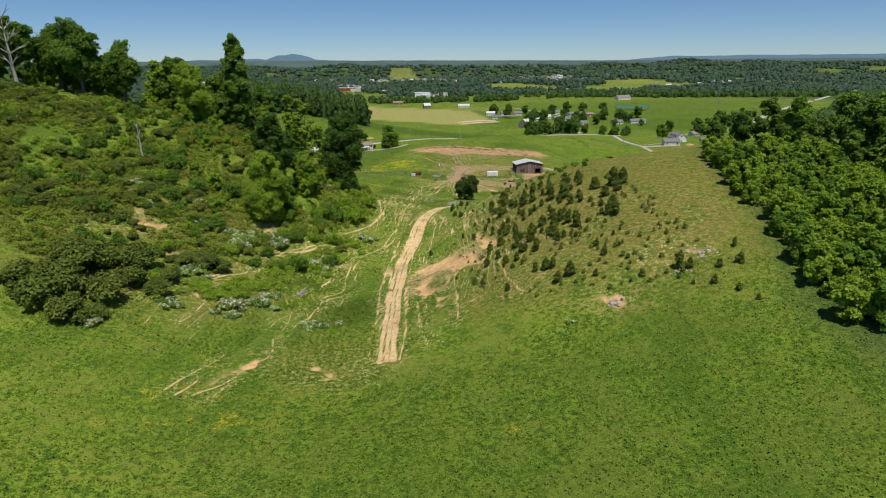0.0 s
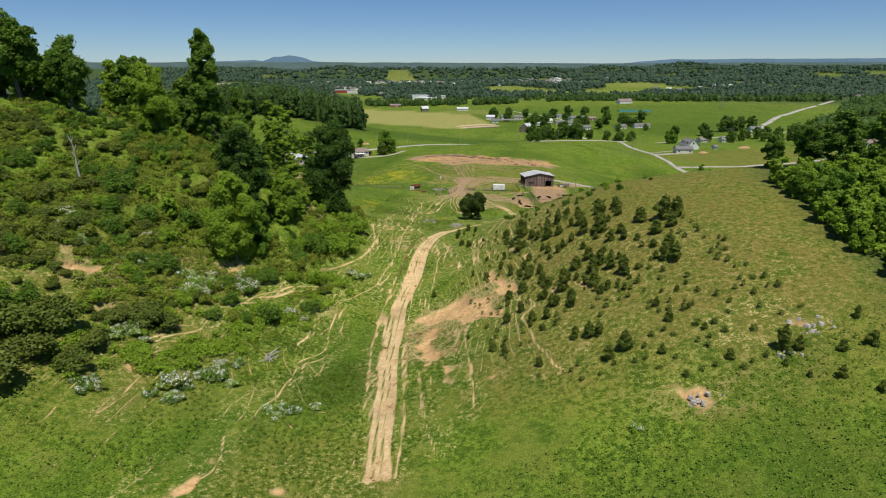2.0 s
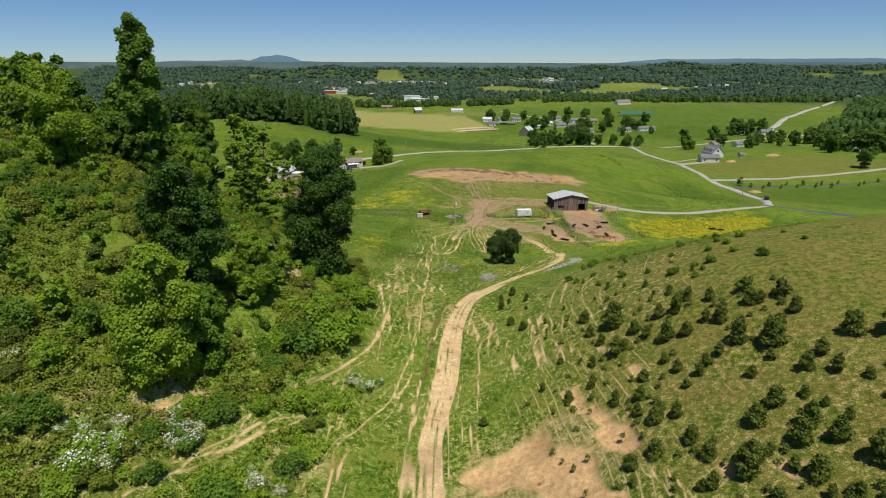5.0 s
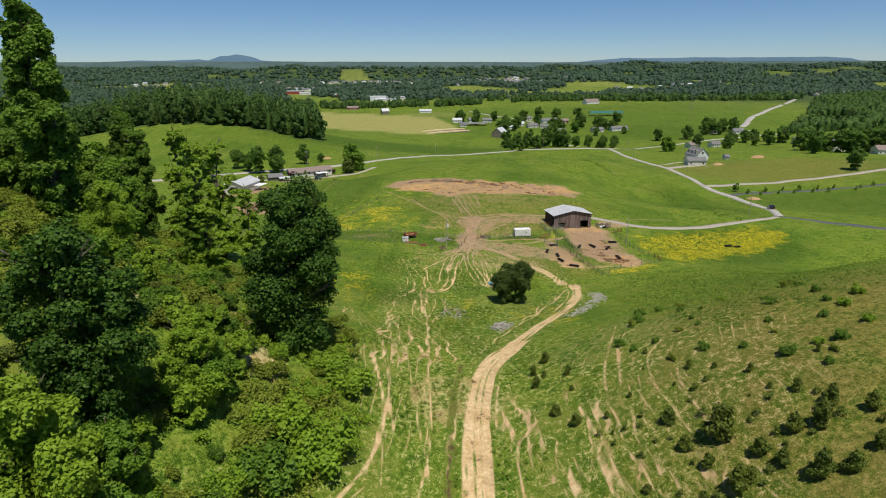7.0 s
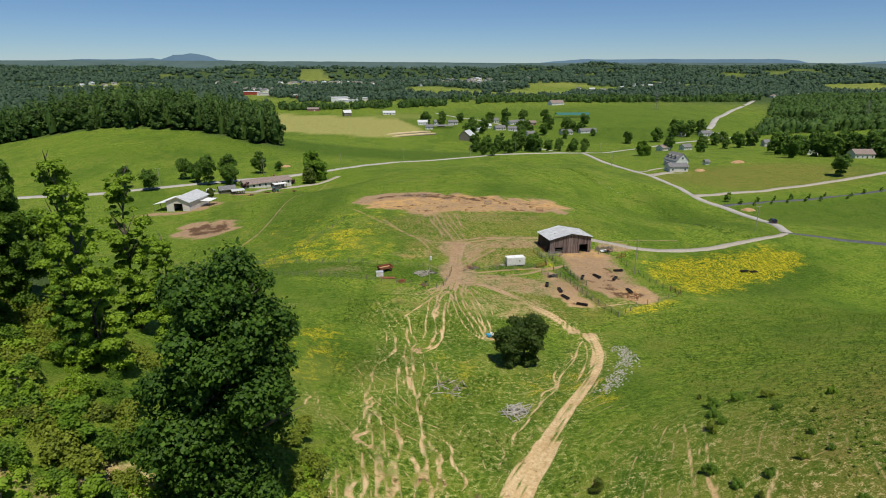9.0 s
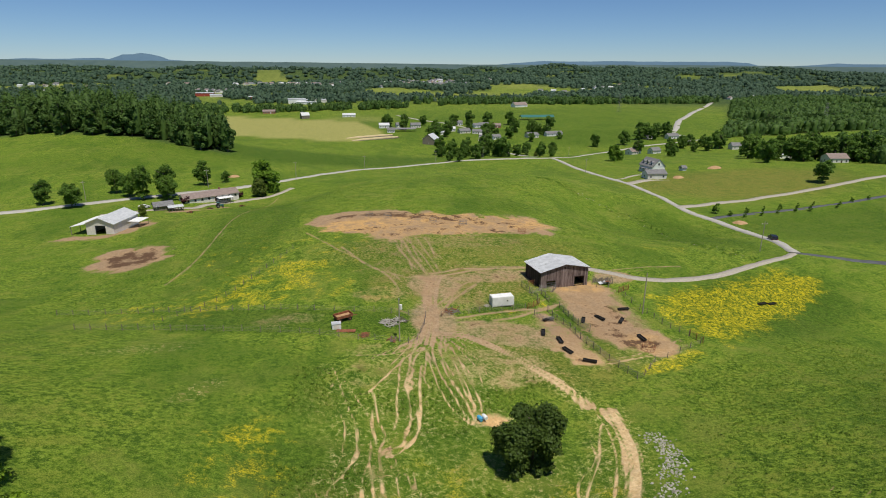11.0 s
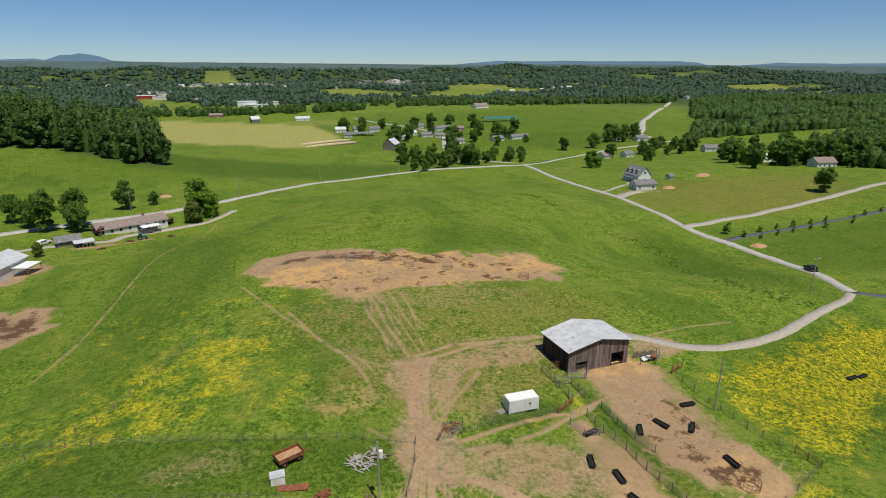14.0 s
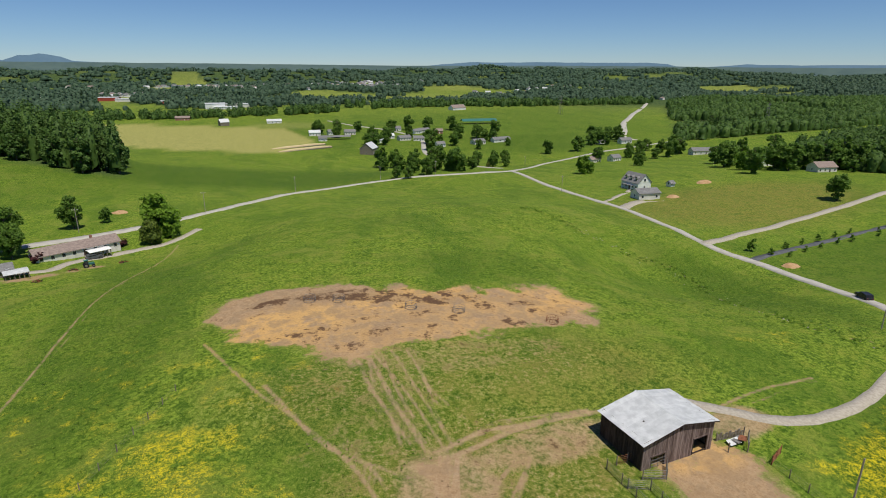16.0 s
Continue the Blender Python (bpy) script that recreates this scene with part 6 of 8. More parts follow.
CEDAR_SPOTS_C = [
    (13.3, 121.6, 0.81), (11.9, 126.1, 0.73), (14.4, 112.2, 0.91), (12.2, 111.9, 0.78), (11.8, 110, 0.56), (17.4, 111.8, 0.78),
    (17.5, 115.7, 0.76), (9.2, 125.9, 0.67), (6.8, 129.9, 0.57), (24.6, 116.2, 0.68), (29.8, 129.5, 0.96), (30, 126.1, 0.77),
    (32, 125.9, 1.08), (31.7, 122.4, 0.75), (28.2, 119.4, 0.57), (27.4, 109.5, 0.46), (-0.7, 127.8, 0.7), (3.9, 154.9, 0.8),
    (6.5, 161.3, 0.77), (13.8, 135.8, 0.67), (24.6, 127.1, 0.77), (26.4, 130.5, 0.8), (24.8, 132.8, 0.72), (23.7, 135.8, 0.67),
    (9.7, 133.6, 0.49), (22.2, 103.1, 0.28), (5.4, 103.9, 0.36), (8.7, 97, 0.65), (10.2, 97, 0.33), (38, 80.3, 1.13),
    (39.3, 79.7, 0.7), (33, 80.9, 0.55),
]
CEDAR_SPOTS_D = [
    (31.9, 90.2, 0.45), (32.2, 85.9, 0.44), (21.5, 86, 0.86), (23.5, 86.7, 1.15), (27, 84.2, 0.56), (38.6, 76.1, 0.38),
    (42.9, 78.4, 0.57), (43.3, 72.9, 0.54), (46.6, 82.5, 0.6), (44.8, 70.5, 0.37), (10.1, 94.4, 0.63), (13.9, 88.8, 0.73),
    (41.1, 75.3, 0.55), (45.8, 78.5, 0.72), (4.2, 158.1, 0.67), (5.4, 157.1, 0.44), (8.1, 155.6, 0.65), (4.8, 148.3, 0.73),
    (6.3, 145.4, 0.77), (9.4, 144.4, 0.38), (9.2, 141.8, 0.25), (12.4, 145.9, 0.33), (16.5, 144.3, 0.26), (22.5, 141.1, 0.44),
    (19.1, 142.9, 0.32), (22.4, 137.6, 0.31), (21.1, 131.9, 0.91), (19.2, 135.1, 0.23), (20.7, 137.8, 0.18), (23.9, 173.4, 0.28),
    (27.6, 160.9, 0.25), (15.2, 149.4, 0.2),
]
CEDAR_SPOTS_E = [
    (16.8, 152.9, 0.36), (7.6, 151.8, 0.35), (18.7, 145.9, 0.53), (28, 139.5, 0.39), (20.6, 144.2, 0.33),
]
BLOSSOM_SPOTS = [
    (-39.2, 111.7, 1.89), (-37.8, 113.3, 1.53), (-33, 116.3, 1.36), (-25, 113.7, 1.3), (-16.8, 134.2, 1.13), (-49.3, 117.5, 1.03),
    (-48.1, 118.7, 0.83), (-28.5, 104.5, 0.69), (-42.8, 98.2, 1.03), (-39.9, 106.7, 0.73), (-37.8, 111.2, 1.31), (-31.9, 117.8, 1.17),
    (-32.9, 89.2, 1.47), (-29.2, 92.3, 1.5), (-38.1, 113.6, 1.14), (-33.7, 118.1, 1.17), (-47.5, 75.2, 1.09), (-41.8, 97.2, 1.14),
    (21.5, 74.7, 0.5),
]
SHRUB_SPOTS = [
    (-43.9, 113, 1.75), (-39, 107.2, 1.64), (-36.8, 109.2, 1.1), (-34.8, 106.7, 1.25), (-33.6, 111.4, 1.3), (-32.4, 108.2, 1.08),
    (-30.2, 108.8, 1.08), (-27.4, 111, 2.19), (-31.1, 120.3, 1.8), (-30.1, 121.4, 1.81), (-22.4, 117.6, 1.74), (-22.7, 126.7, 2.1),
    (-21.3, 124, 1.23), (-27.2, 123.7, 1.23), (-25.3, 135.4, 2.72), (-21, 139.1, 3.28), (-24.9, 141.4, 2.86), (-28, 133.1, 1.78),
    (-19.3, 151.9, 2.62), (-21.6, 154, 2.13), (-45.9, 119.5, 1.86), (-47.7, 108.5, 1.53), (-57.9, 125.7, 2.3), (-57.4, 127.2, 2.09),
    (-53.7, 115.6, 1.67), (-50.7, 121.2, 2.14), (-44.9, 124.5, 2.14), (-63.7, 136.5, 1.54), (-55.9, 120.2, 1.75),
]
DARK_SHRUBS = [
    (-55.8, 87.5, 3.36), (-52.7, 90, 3.38), (-50.3, 94.4, 2.88), (-54.7, 80, 3.17), (-50, 81.8, 2.89), (-55.9, 75.6, 3.1),
    (-51.7, 75.1, 2.52), (-48.3, 75.9, 1.75), (-44.4, 87.9, 1.88), (-44.7, 99.4, 1.76), (-41.3, 101, 2.06), (-71.5, 97.6, 1.59),
    (-68.4, 98.6, 1.58), (-60.6, 79.2, 2.43), (-48.5, 87.1, 2.44), (-44.5, 92.3, 1.95), (-58.5, 89.2, 2.57), (-57.7, 81.5, 2.71),
    (-41.8, 101.2, 2.45), (-39.1, 100.9, 1.72),
]

HILL_SPOTS = [(-33.7, 127.2, 0.95), (-31.5, 141.1, 0.75), (-51.3, 169.6, 1.1), (-49, 186.9, 0.8), (-64, 161, 0.8)]
HILL_LABEL = "tall broad dark green tree on the hillside"
HILLOAKS = [broad_tree("hill_tree", "medium green tree low on the slope", 10, 3.6, LIMELEAF, 26000, 0.14, 45 + s, 18, 0.02, 0.6) for s in range(2)]
put(HILLOAKS, HILL_SPOTS, 46, squash=0.05)
OAKS = [broad_tree("oak_tree", HILL_LABEL, 20, 5.8, DARKOAK, 60000, 0.15, s, 34, 0.06, 0.6) for s in (1, 2)]
put(OAKS, [(-25.5, 157, 1.06), (-37.6, 132.8, 0.95)], 3, squash=0.02)
BRIGHT = [broad_tree("maple_tree", "broad light green tree on the hillside", 16, 4.8, MAPLE, 50000, 0.15, 5 + s, 28, 0.04, 0.7) for s in range(2)]
put(BRIGHT, [(-36.3, 122.6, 0.98), (-32.2, 139.5, 0.62), (-63.2, 152.3, 1.0), (-46.6, 158, 0.6)], 4, squash=0.05)
SLIM = [slim_tree("slender tall tree with loose bright crown", 20, 2.9, LIMELEAF if s == 12 else MAPLE, 24000, 0.16, s) for s in (11, 12, 13)]
put(SLIM, [(-44.5, 189.4, 1.05), (-41, 171, 0.92), (-47, 181, 1.0), (-38, 182.5, 0.72), (-43.5, 175.5, 0.7), (-42, 169, 0.55)], 5, squash=0.06)
LONE = [broad_tree("field_tree", "single round dark tree in the hollow", 8.4, 4.6, DARKLEAF, 24000, 0.16, 21, 15, 0.12, 0.5)]
put(LONE, [(9.2, 199, 1.0)], 6, squash=0.01)
TALL = [broad_tree("tall_tree", "very tall dark tree on the ridge", 27, 4.0, OAK, 52000, 0.18, s, 40, 0.06, 0.5) for s in (31, 32)]
put(TALL, [(-56, 165, 1.04), (-60, 170, 0.8), (-56, 184, 0.74), (-53, 181, 0.66), (-58.5, 189, 0.7)], 7, squash=0.03)
CROWN = [broad_tree("ridge_oak", "spreading dark oak on the skyline", 18, 6.6, OAK, 26000, 0.22, 36 + s, 20, 0.3, 0.8) for s in range(2)]
put(CROWN, [(-90, 150, 1.0), (-98, 153, 0.9), (-82, 154, 0.85), (-104, 146, 0.9)], 8, squash=0.05)
dead = broad_tree("dead_tree", "bare bleached dead tree on the ridge", 17, 5.0, None, 0, 0, 39, branches=14, bare=DEADWOOD)
dead.matrix_basis = stand(-99.5, 140)
snag = broad_tree("dead_snag", "bare grey dead trunk in the scrub", 9, 0.9, None, 0, 0, 43, branches=6, bare=DEADWOOD)
snag.matrix_basis = stand(-63.5, 124.5)
RIDGE = [broad_tree("ridge_tree", "leafy green tree in the hillside wood", 13, 4.0, (OAK, MAPLE, LIMELEAF, OAK)[s % 4], 11000, 0.26, 50 + s, 18, 0.05, 0.7) for s in range(4)]
put(RIDGE, scatter([(-74, 152), (-62, 160), (-58, 176), (-62, 215), (-95, 232), (-190, 235), (-190, 110), (-130, 150), (-105, 158), (-88, 160)], 75, 8, 7.5), 9, (0.75, 1.1))
put(RIDGE, scatter([(-64, 172), (-58, 190), (-70, 225), (-120, 225), (-110, 170)], 16, 18, 6), 19, (0.9, 1.3))
put(RIDGE, scatter([(72, 128), (75, 98), (79, 70), (84, 36), (150, 30), (160, 140), (110, 180), (85, 160)], 62, 10, 6.5), 11, (0.5, 0.9))
THICKET = [broad_tree("sapling", "bright leafy sapling in the thicket", 6, 2.6, (MAPLE, MAPLE, LIMELEAF)[s], 6000, 0.22, 61 + s, 12, 0.03, 0.6) for s in range(3)]
put(THICKET, scatter([(57, 124), (54, 101), (53.5, 88), (52.5, 78), (52, 70), (52, 64), (60, 58), (74, 62), (74, 120)], 150, 20, 2.1), 21, (0.4, 0.95))
put(THICKET, scatter([(-46, 116), (-30, 122), (-24, 140), (-28, 150), (-46, 165), (-62, 150), (-66, 132)], 22, 22, 3.5), 23, (0.4, 0.75))
put(RIDGE, [(80, 86, 1.05), (83, 98, 1.1), (86, 92, 1.15), (82, 110, 1.0), (78, 128, 0.85), (86, 124, 1.0), (72, 138, 0.75), (66, 140, 0.6)], 61, squash=0.08)
CEDARS = [cedar_tree("small dark green cedar on the dry slope", 2.6, (1.0, 1.2, 1.35, 1.15)[s], 3200, 70 + s) for s in range(4)]
CEDAR_ZONE = [(6, 146), (4, 128), (8, 108), (9, 92), (16, 84), (32, 78), (44, 78), (42, 96), (40, 116), (32, 134), (20, 142)]
put(CEDARS, scatter([(12, 138), (12, 112), (18, 100), (34, 98), (38, 114), (26, 134)], 26, 65, 2.0), 66, (0.45, 0.9))
put(CEDARS, [(x, y, f * 0.86) for x, y, f in CEDAR_SPOTS_A + CEDAR_SPOTS_B + CEDAR_SPOTS_C + CEDAR_SPOTS_D + CEDAR_SPOTS_E], 13, squash=0.15)
SHRUBS = [shrub("shrub", "dense green shrub on the hillside", (2.2, 2.6, 2.4, 2.9)[s], 1.5, (SCRUB, MAPLE, OAK, OAK)[s], 3200, 0.115, 80 + s) for s in range(4)]
put(SHRUBS, [(x, y, f * 0.62) for x, y, f in SHRUB_SPOTS], 24)
put(SHRUBS, scatter([(-95, 96), (-62, 90), (-50, 99), (-38, 113), (-26, 123), (-20, 142), (-26, 165), (-50, 180), (-60, 160), (-95, 146)], 260, 14, 1.7, lambda x, y: (value_noise(x / 9, y / 9) < 0.34) | (bare_at(x, y) < 0.8)), 15, (0.4, 1.1))
put(SHRUBS, scatter([(20, 140), (30, 132), (44, 140), (44, 165), (24, 172), (14, 158)], 38, 33, 1.8), 34, (0.2, 0.5))
put(SHRUBS, scatter([(-48, 150), (-22, 150), (-18, 165), (-24, 180), (-44, 185)], 36, 25, 2.4), 26, (0.4, 1.0))
DARK = [shrub("dark_shrub", "dark spreading juniper shrub on the slope", 2.2, 1.9, CEDAR, 3600, 0.13, 90 + s) for s in range(2)]
put(DARK, [(x, y, f * 0.58) for x, y, f in DARK_SHRUBS], 27)
put(DARK, scatter([(-108, 100), (-70, 96), (-54, 104), (-50, 120), (-62, 138), (-104, 142)], 120, 28, 1.9, lambda x, y: (value_noise(x / 9, y / 9) < 0.3) | (bare_at(x, y) < 0.6)), 29, (0.45, 0.95))
put(DARK, scatter([(-62, 88), (-44, 96), (-34, 112), (-24, 126), (-22, 150), (-40, 165), (-54, 130)], 40, 69, 2.2, lambda x, y: bare_at(x, y) < 0.8), 70, (0.35, 0.7))
BLOOM = [shrub("blossoming_shrub", "low shrub covered in white blossom", 1.5, 1.7, (SCRUB, OAK, MAPLE)[s], 1700, 0.115, 95 + s, 560) for s in range(3)]
put(BLOOM, [(x, y, f * 0.8) for x, y, f in BLOSSOM_SPOTS], 30)
rose = random.Random(36)
ROSE_SPOTS = [
    (-40, 112.4), (-37.8, 112.2), (-34.6, 115.7), (-33.4, 118.9), (-16.6, 133.9), (-24.6, 115.7), (-42, 96.3), (-44.4, 97.6), (-32.6, 89.5), (-30.2, 92.5), (-28.6, 92.9), (-28.5, 96),
    (-32.7, 90.8), (-40.7, 85.4), (-32.8, 86.3), (-61.4, 115.2), (-56.9, 114), (-48.1, 112.3), (-39.8, 109.4), (-39.7, 114.2), (-61, 113.8), (-57.4, 111.2), (-16.5, 88.9), (-18.1, 87.2),
]
put(BLOOM, [(x + rose.uniform(-2.2, 2.2), y + rose.uniform(-1.5, 1.5)) for x, y in ROSE_SPOTS for _ in range(4)], 37, (0.4, 0.8))
drop(HILLOAKS + OAKS + BRIGHT + SLIM + LONE + TALL + CROWN + RIDGE + THICKET + CEDARS + SHRUBS + DARK + BLOOM)


def undergrowth(name, label, pts, height, spread, sprays, size, leaves, seed):
    u = wood_mass(name, label, pts, height, spread, sprays, size, leaves, seed)
    u["category"] = "undergrowth"


undergrowth("undergrowth", "tangled low green scrub between the shrubs", scatter([(-110, 90), (-62, 86), (-50, 96), (-38, 110), (-24, 120), (-18, 145), (-20, 168), (-46, 190), (-110, 150)], 1700, 44, 1.1, lambda x, y: (value_noise(x / 8 + 3, y / 8) < 0.46) | (bare_at(x, y) < 0.9)), 1.2, 0.9, 190000, 0.125, SCRUB, 45)
undergrowth("undergrowth", "bright leafy weeds and brambles on the hillside", scatter([(-110, 90), (-62, 86), (-50, 90), (-38, 100), (-24, 112), (-16, 145), (-20, 168), (-46, 190), (-110, 150)], 600, 54, 1.3, lambda x, y: (value_noise(x / 6 + 8, y / 6) < 0.52) | (bare_at(x, y) < 0.7)), 1.0, 0.8, 70000, 0.13, MAPLE, 55)
undergrowth("undergrowth", "dense leafy thicket floor in the ravine", scatter([(60, 126), (55, 101), (54, 80), (52, 66), (64, 52), (90, 60), (90, 140)], 420, 46, 1.9), 2.2, 1.4, 60000, 0.21, MAPLE, 47)

undergrowth("undergrowth", "patches of bright green brambles below the shrubs", [(x + rose.gauss(0, 1.7), y + rose.gauss(0, 1.2)) for x, y in ((-34.3, 97.4), (-34.6, 93.4), (-37.2, 91.7), (-33.4, 99.6), (-31, 101), (-24.6, 114), (-27, 112), (-20, 129), (-23, 121), (-29, 106), (-40, 94), (-46, 90), (-41, 103)) for _ in range(14)], 1.1, 0.9, 22000, 0.13, MAPLE, 57)
seedlings = wood_mass("cedar_seedlings", "knee-high cedar seedlings strewn over the dry slope", scatter(CEDAR_ZONE, 210, 63, 1.0, lambda x, y: value_noise(x / 7, y / 7) < 0.36), 0.75, 0.34, 26000, 0.07, CEDAR, 64)
seedlings["category"] = "seedlings"
tufts = scatter([(-50, 80), (-20, 70), (0, 78), (6, 110), (2, 150), (12, 190), (20, 222), (-20, 226), (-22, 150), (-40, 110)], 3000, 48, 0.7, lambda x, y: (value_noise(x / 6, y / 6) < 0.5) | (bare_at(x, y) < 0.35))
REED_SPOTS = [(-27.2, 107.4), (-24.8, 106.5), (-14.7, 96.2), (-12.5, 94.6), (-24.6, 94.3), (-16.6, 89.2), (-28.7, 102.7), (-14.5, 91.5), (-12.2, 98), (-22.4, 105.7), (-34.3, 97.4), (-34.6, 93.4), (-37.2, 91.7), (-33.4, 99.6)]
tufts += [(x + rose.gauss(0, 1.5), y + rose.gauss(0, 1.2)) for x, y in REED_SPOTS for _ in range(36)]
tufts = wood_mass("grass_tufts", "coarse darker grass tufts in the pasture", tufts, 0.4, 0.3, 50000, 0.08, GRASS, 49)
tufts["category"] = "grass"
# weeds added to imitate the gully's dark creases, which aren't dug
gully = wood_mass("ditch_weeds", "dark weeds standing in for the ditch's dark creases", [(x + rose.gauss(0, 1.6), y + rose.gauss(0, 1.6)) for x, y in smooth_line([(78, 392), (84.4, 380), (87, 366.4), (97.2, 352.8), (107, 340), (104.3, 324.5), (98, 302), (95.2, 288.1), (101.4, 277.7)], 14) if value_noise(x / 9, y / 9) > 0.4 for _ in range(2)], 0.4, 0.45, 3200, 0.13, OAK, 91)
gully["category"] = "weeds"
for zone, number, seed, size in (([(-70, 34), (70, 34), (62, 72), (50, 84), (20, 76), (0, 70), (-30, 76), (-70, 84)], 11000, 71, 0.12), ([(-75, 262), (-20, 256), (30, 272), (52, 270), (100, 276), (128, 310), (128, 360), (60, 400), (-40, 400), (-80, 340)], 8000, 72, 0.12), ([(22, 150), (44, 150), (90, 190), (90, 235), (40, 218), (28, 195)], 6000, 73, 0.13)):
    pts = scatter(zone, number, seed, 0.45, lambda x, y: bare_at(x, y) < 0.5)
    g_ = wood_mass("grass_tufts", "uneven tussocks in the grazed pasture", pts, 0.34, 0.3, number * 3, size * 0.85, GRASS, seed)
    g_["category"] = "grass"

# ---- houses ----


def house(name, label, at, w, d, h, rise, wall, roof, storeys=1, windows=4, chimney=False, porch=False, door_side="front", category="house", barnlike=False):
    """Gabled building: ridge along x, front towards -y."""
    t = thing(name, label, category, at)
    part("wall", Mesh().box(-w / 2, -d / 2, -0.8, w / 2, d / 2, h), wall, t)
    for s in (-1, 1):
        x = s * w / 2
        part("gable", Mesh().add([(x - 0.06, -d / 2, h), (x - 0.06, d / 2, h), (x - 0.06, 0, h + rise), (x + 0.06, -d / 2, h), (x + 0.06, d / 2, h), (x + 0.06, 0, h + rise)], [(0, 1, 2), (5, 4, 3), (0, 3, 4, 1), (1, 4, 5, 2), (2, 5, 3, 0)]), wall, t)
        o = 0.45
        z0 = h - rise * o / (d / 2)
        slab = part("roof", Mesh().add([(-w / 2 - o, s * (d / 2 + o), z0), (w / 2 + o, s * (d / 2 + o), z0), (w / 2 + o, 0, h + rise), (-w / 2 - o, 0, h + rise),
                                        (-w / 2 - o, s * (d / 2 + o), z0 + 0.16), (w / 2 + o, s * (d / 2 + o), z0 + 0.16), (w / 2 + o, 0, h + rise + 0.16), (-w / 2 - o, 0, h + rise + 0.16)],
                                       [(0, 1, 2, 3), (7, 6, 5, 4), (0, 4, 5, 1), (1, 5, 6, 2), (2, 6, 7, 3), (3, 7, 4, 0)]), roof, t)
        if chimney and s > 0:
            part("chimney", Mesh().box(w * 0.2, d * 0.1, h + rise * 0.3, w * 0.2 + 0.7, d * 0.1 + 0.6, h + rise + 0.8), BRICK, slab)
    for st in range(storeys):
        z = 1.0 + st * 2.7
        for k in range(windows):
            x = -w / 2 + w * (k + 0.5) / windows
            if st == 0 and not barnlike and k == windows // 2:
                dr = part("door", Mesh().box(x - 0.48, -d / 2 - 0.05, 0.05, x + 0.48, -d / 2 + 0.02, 2.1), DARKBOARD if wall is not BRICK else WHITE, t)
                part("step", Mesh().box(x - 0.7, -d / 2 - 0.9, -0.6, x + 0.7, -d / 2 - 0.06, 0.05), GRAVEL, dr)
                continue
            if barnlike and k % 2:
                continue
            fr = part("window", Mesh().box(x - 0.55, -d / 2 - 0.04, z, x + 0.55, -d / 2 + 0.02, z + 1.25), WHITE if wall is not WHITE else SIDING, t)
            part("pane", Mesh().box(x - 0.46, -d / 2 - 0.055, z + 0.08, x + 0.46, -d / 2 - 0.041, z + 1.17), GLASS, fr)
        for s in (-1, 1):
            fr = part("window", Mesh().box(s * w / 2 - 0.09, -0.5, z, s * w / 2 + 0.09, 0.5, z + 1.2), WHITE, t)
            part("pane", Mesh().box(s * w / 2 - 0.105, -0.42, z + 0.08, s * w / 2 + 0.105, 0.42, z + 1.12), GLASS, fr)
    if porch:
        pr = part("porch_roof", Mesh().box(-w * 0.3, -d / 2 - 2.2, 2.35, w * 0.3, -d / 2 - 0.02, 2.5), roof, t)
        for k in range(4):
            x = -w * 0.28 + w * 0.56 * k / 3
            part("porch_post", Mesh().box(x - 0.07, -d / 2 - 2.1, -0.4, x + 0.07, -d / 2 - 1.96, 2.348), WHITE, pr)
        part("porch_floor", Mesh().box(-w * 0.3, -d / 2 - 2.2, -0.5, w * 0.3, -d / 2 - 0.02, 0.1), GRAVEL, t)
    return t


def open_shed(name, label, at, w, d, h, rise, roof, category="shed"):
    """Roof on posts, open all round."""
    t = thing(name, label, category, at)
    for s in (-1, 1):
        part("roof", Mesh().add([(-w / 2, s * d / 2, h), (w / 2, s * d / 2, h), (w / 2, 0, h + rise), (-w / 2, 0, h + rise), (-w / 2, s * d / 2, h + 0.12), (w / 2, s * d / 2, h + 0.12), (w / 2, 0, h + rise + 0.12), (-w / 2, 0, h + rise + 0.12)],
                                [(0, 1, 2, 3), (7, 6, 5, 4), (0, 4, 5, 1), (1, 5, 6, 2), (2, 6, 7, 3), (3, 7, 4, 0)]), roof, t)
        for k in range(6):
            x = -w / 2 + 0.3 + (w - 0.6) * k / 5
            part("post", Mesh().box(x - 0.1, s * (d / 2 - 0.4) - 0.1, -0.8, x + 0.1, s * (d / 2 - 0.4) + 0.1, h + 0.05), POST, t)
    return t


# farmstead by the road
house("farmhouse", "long single-storey pale ranch house, pinkish brown shingle roof", stand(-68.5, 412.5, 31), 24, 7.5, 2.6, 1.7, SIDING, SHINGLE, 1, 8, True)
open_shed("carport", "white metal carport at the long house", stand(-61.5, 410.0, 31), 6.5, 4.2, 2.3, 0.25, WHITE, "carport")
house("shed", "low grey shed with pale tin roof", stand(-82.5, 391, 25), 7, 5, 2.0, 1.3, POST, GREYSHINGLE, 1, 3, False, False, "front", "shed", True)
open_shed("implement_shed", "low open shed with sagging white tin roof", stand(-77.2, 388.6, 25), 6, 5, 1.7, 0.5, TIN)


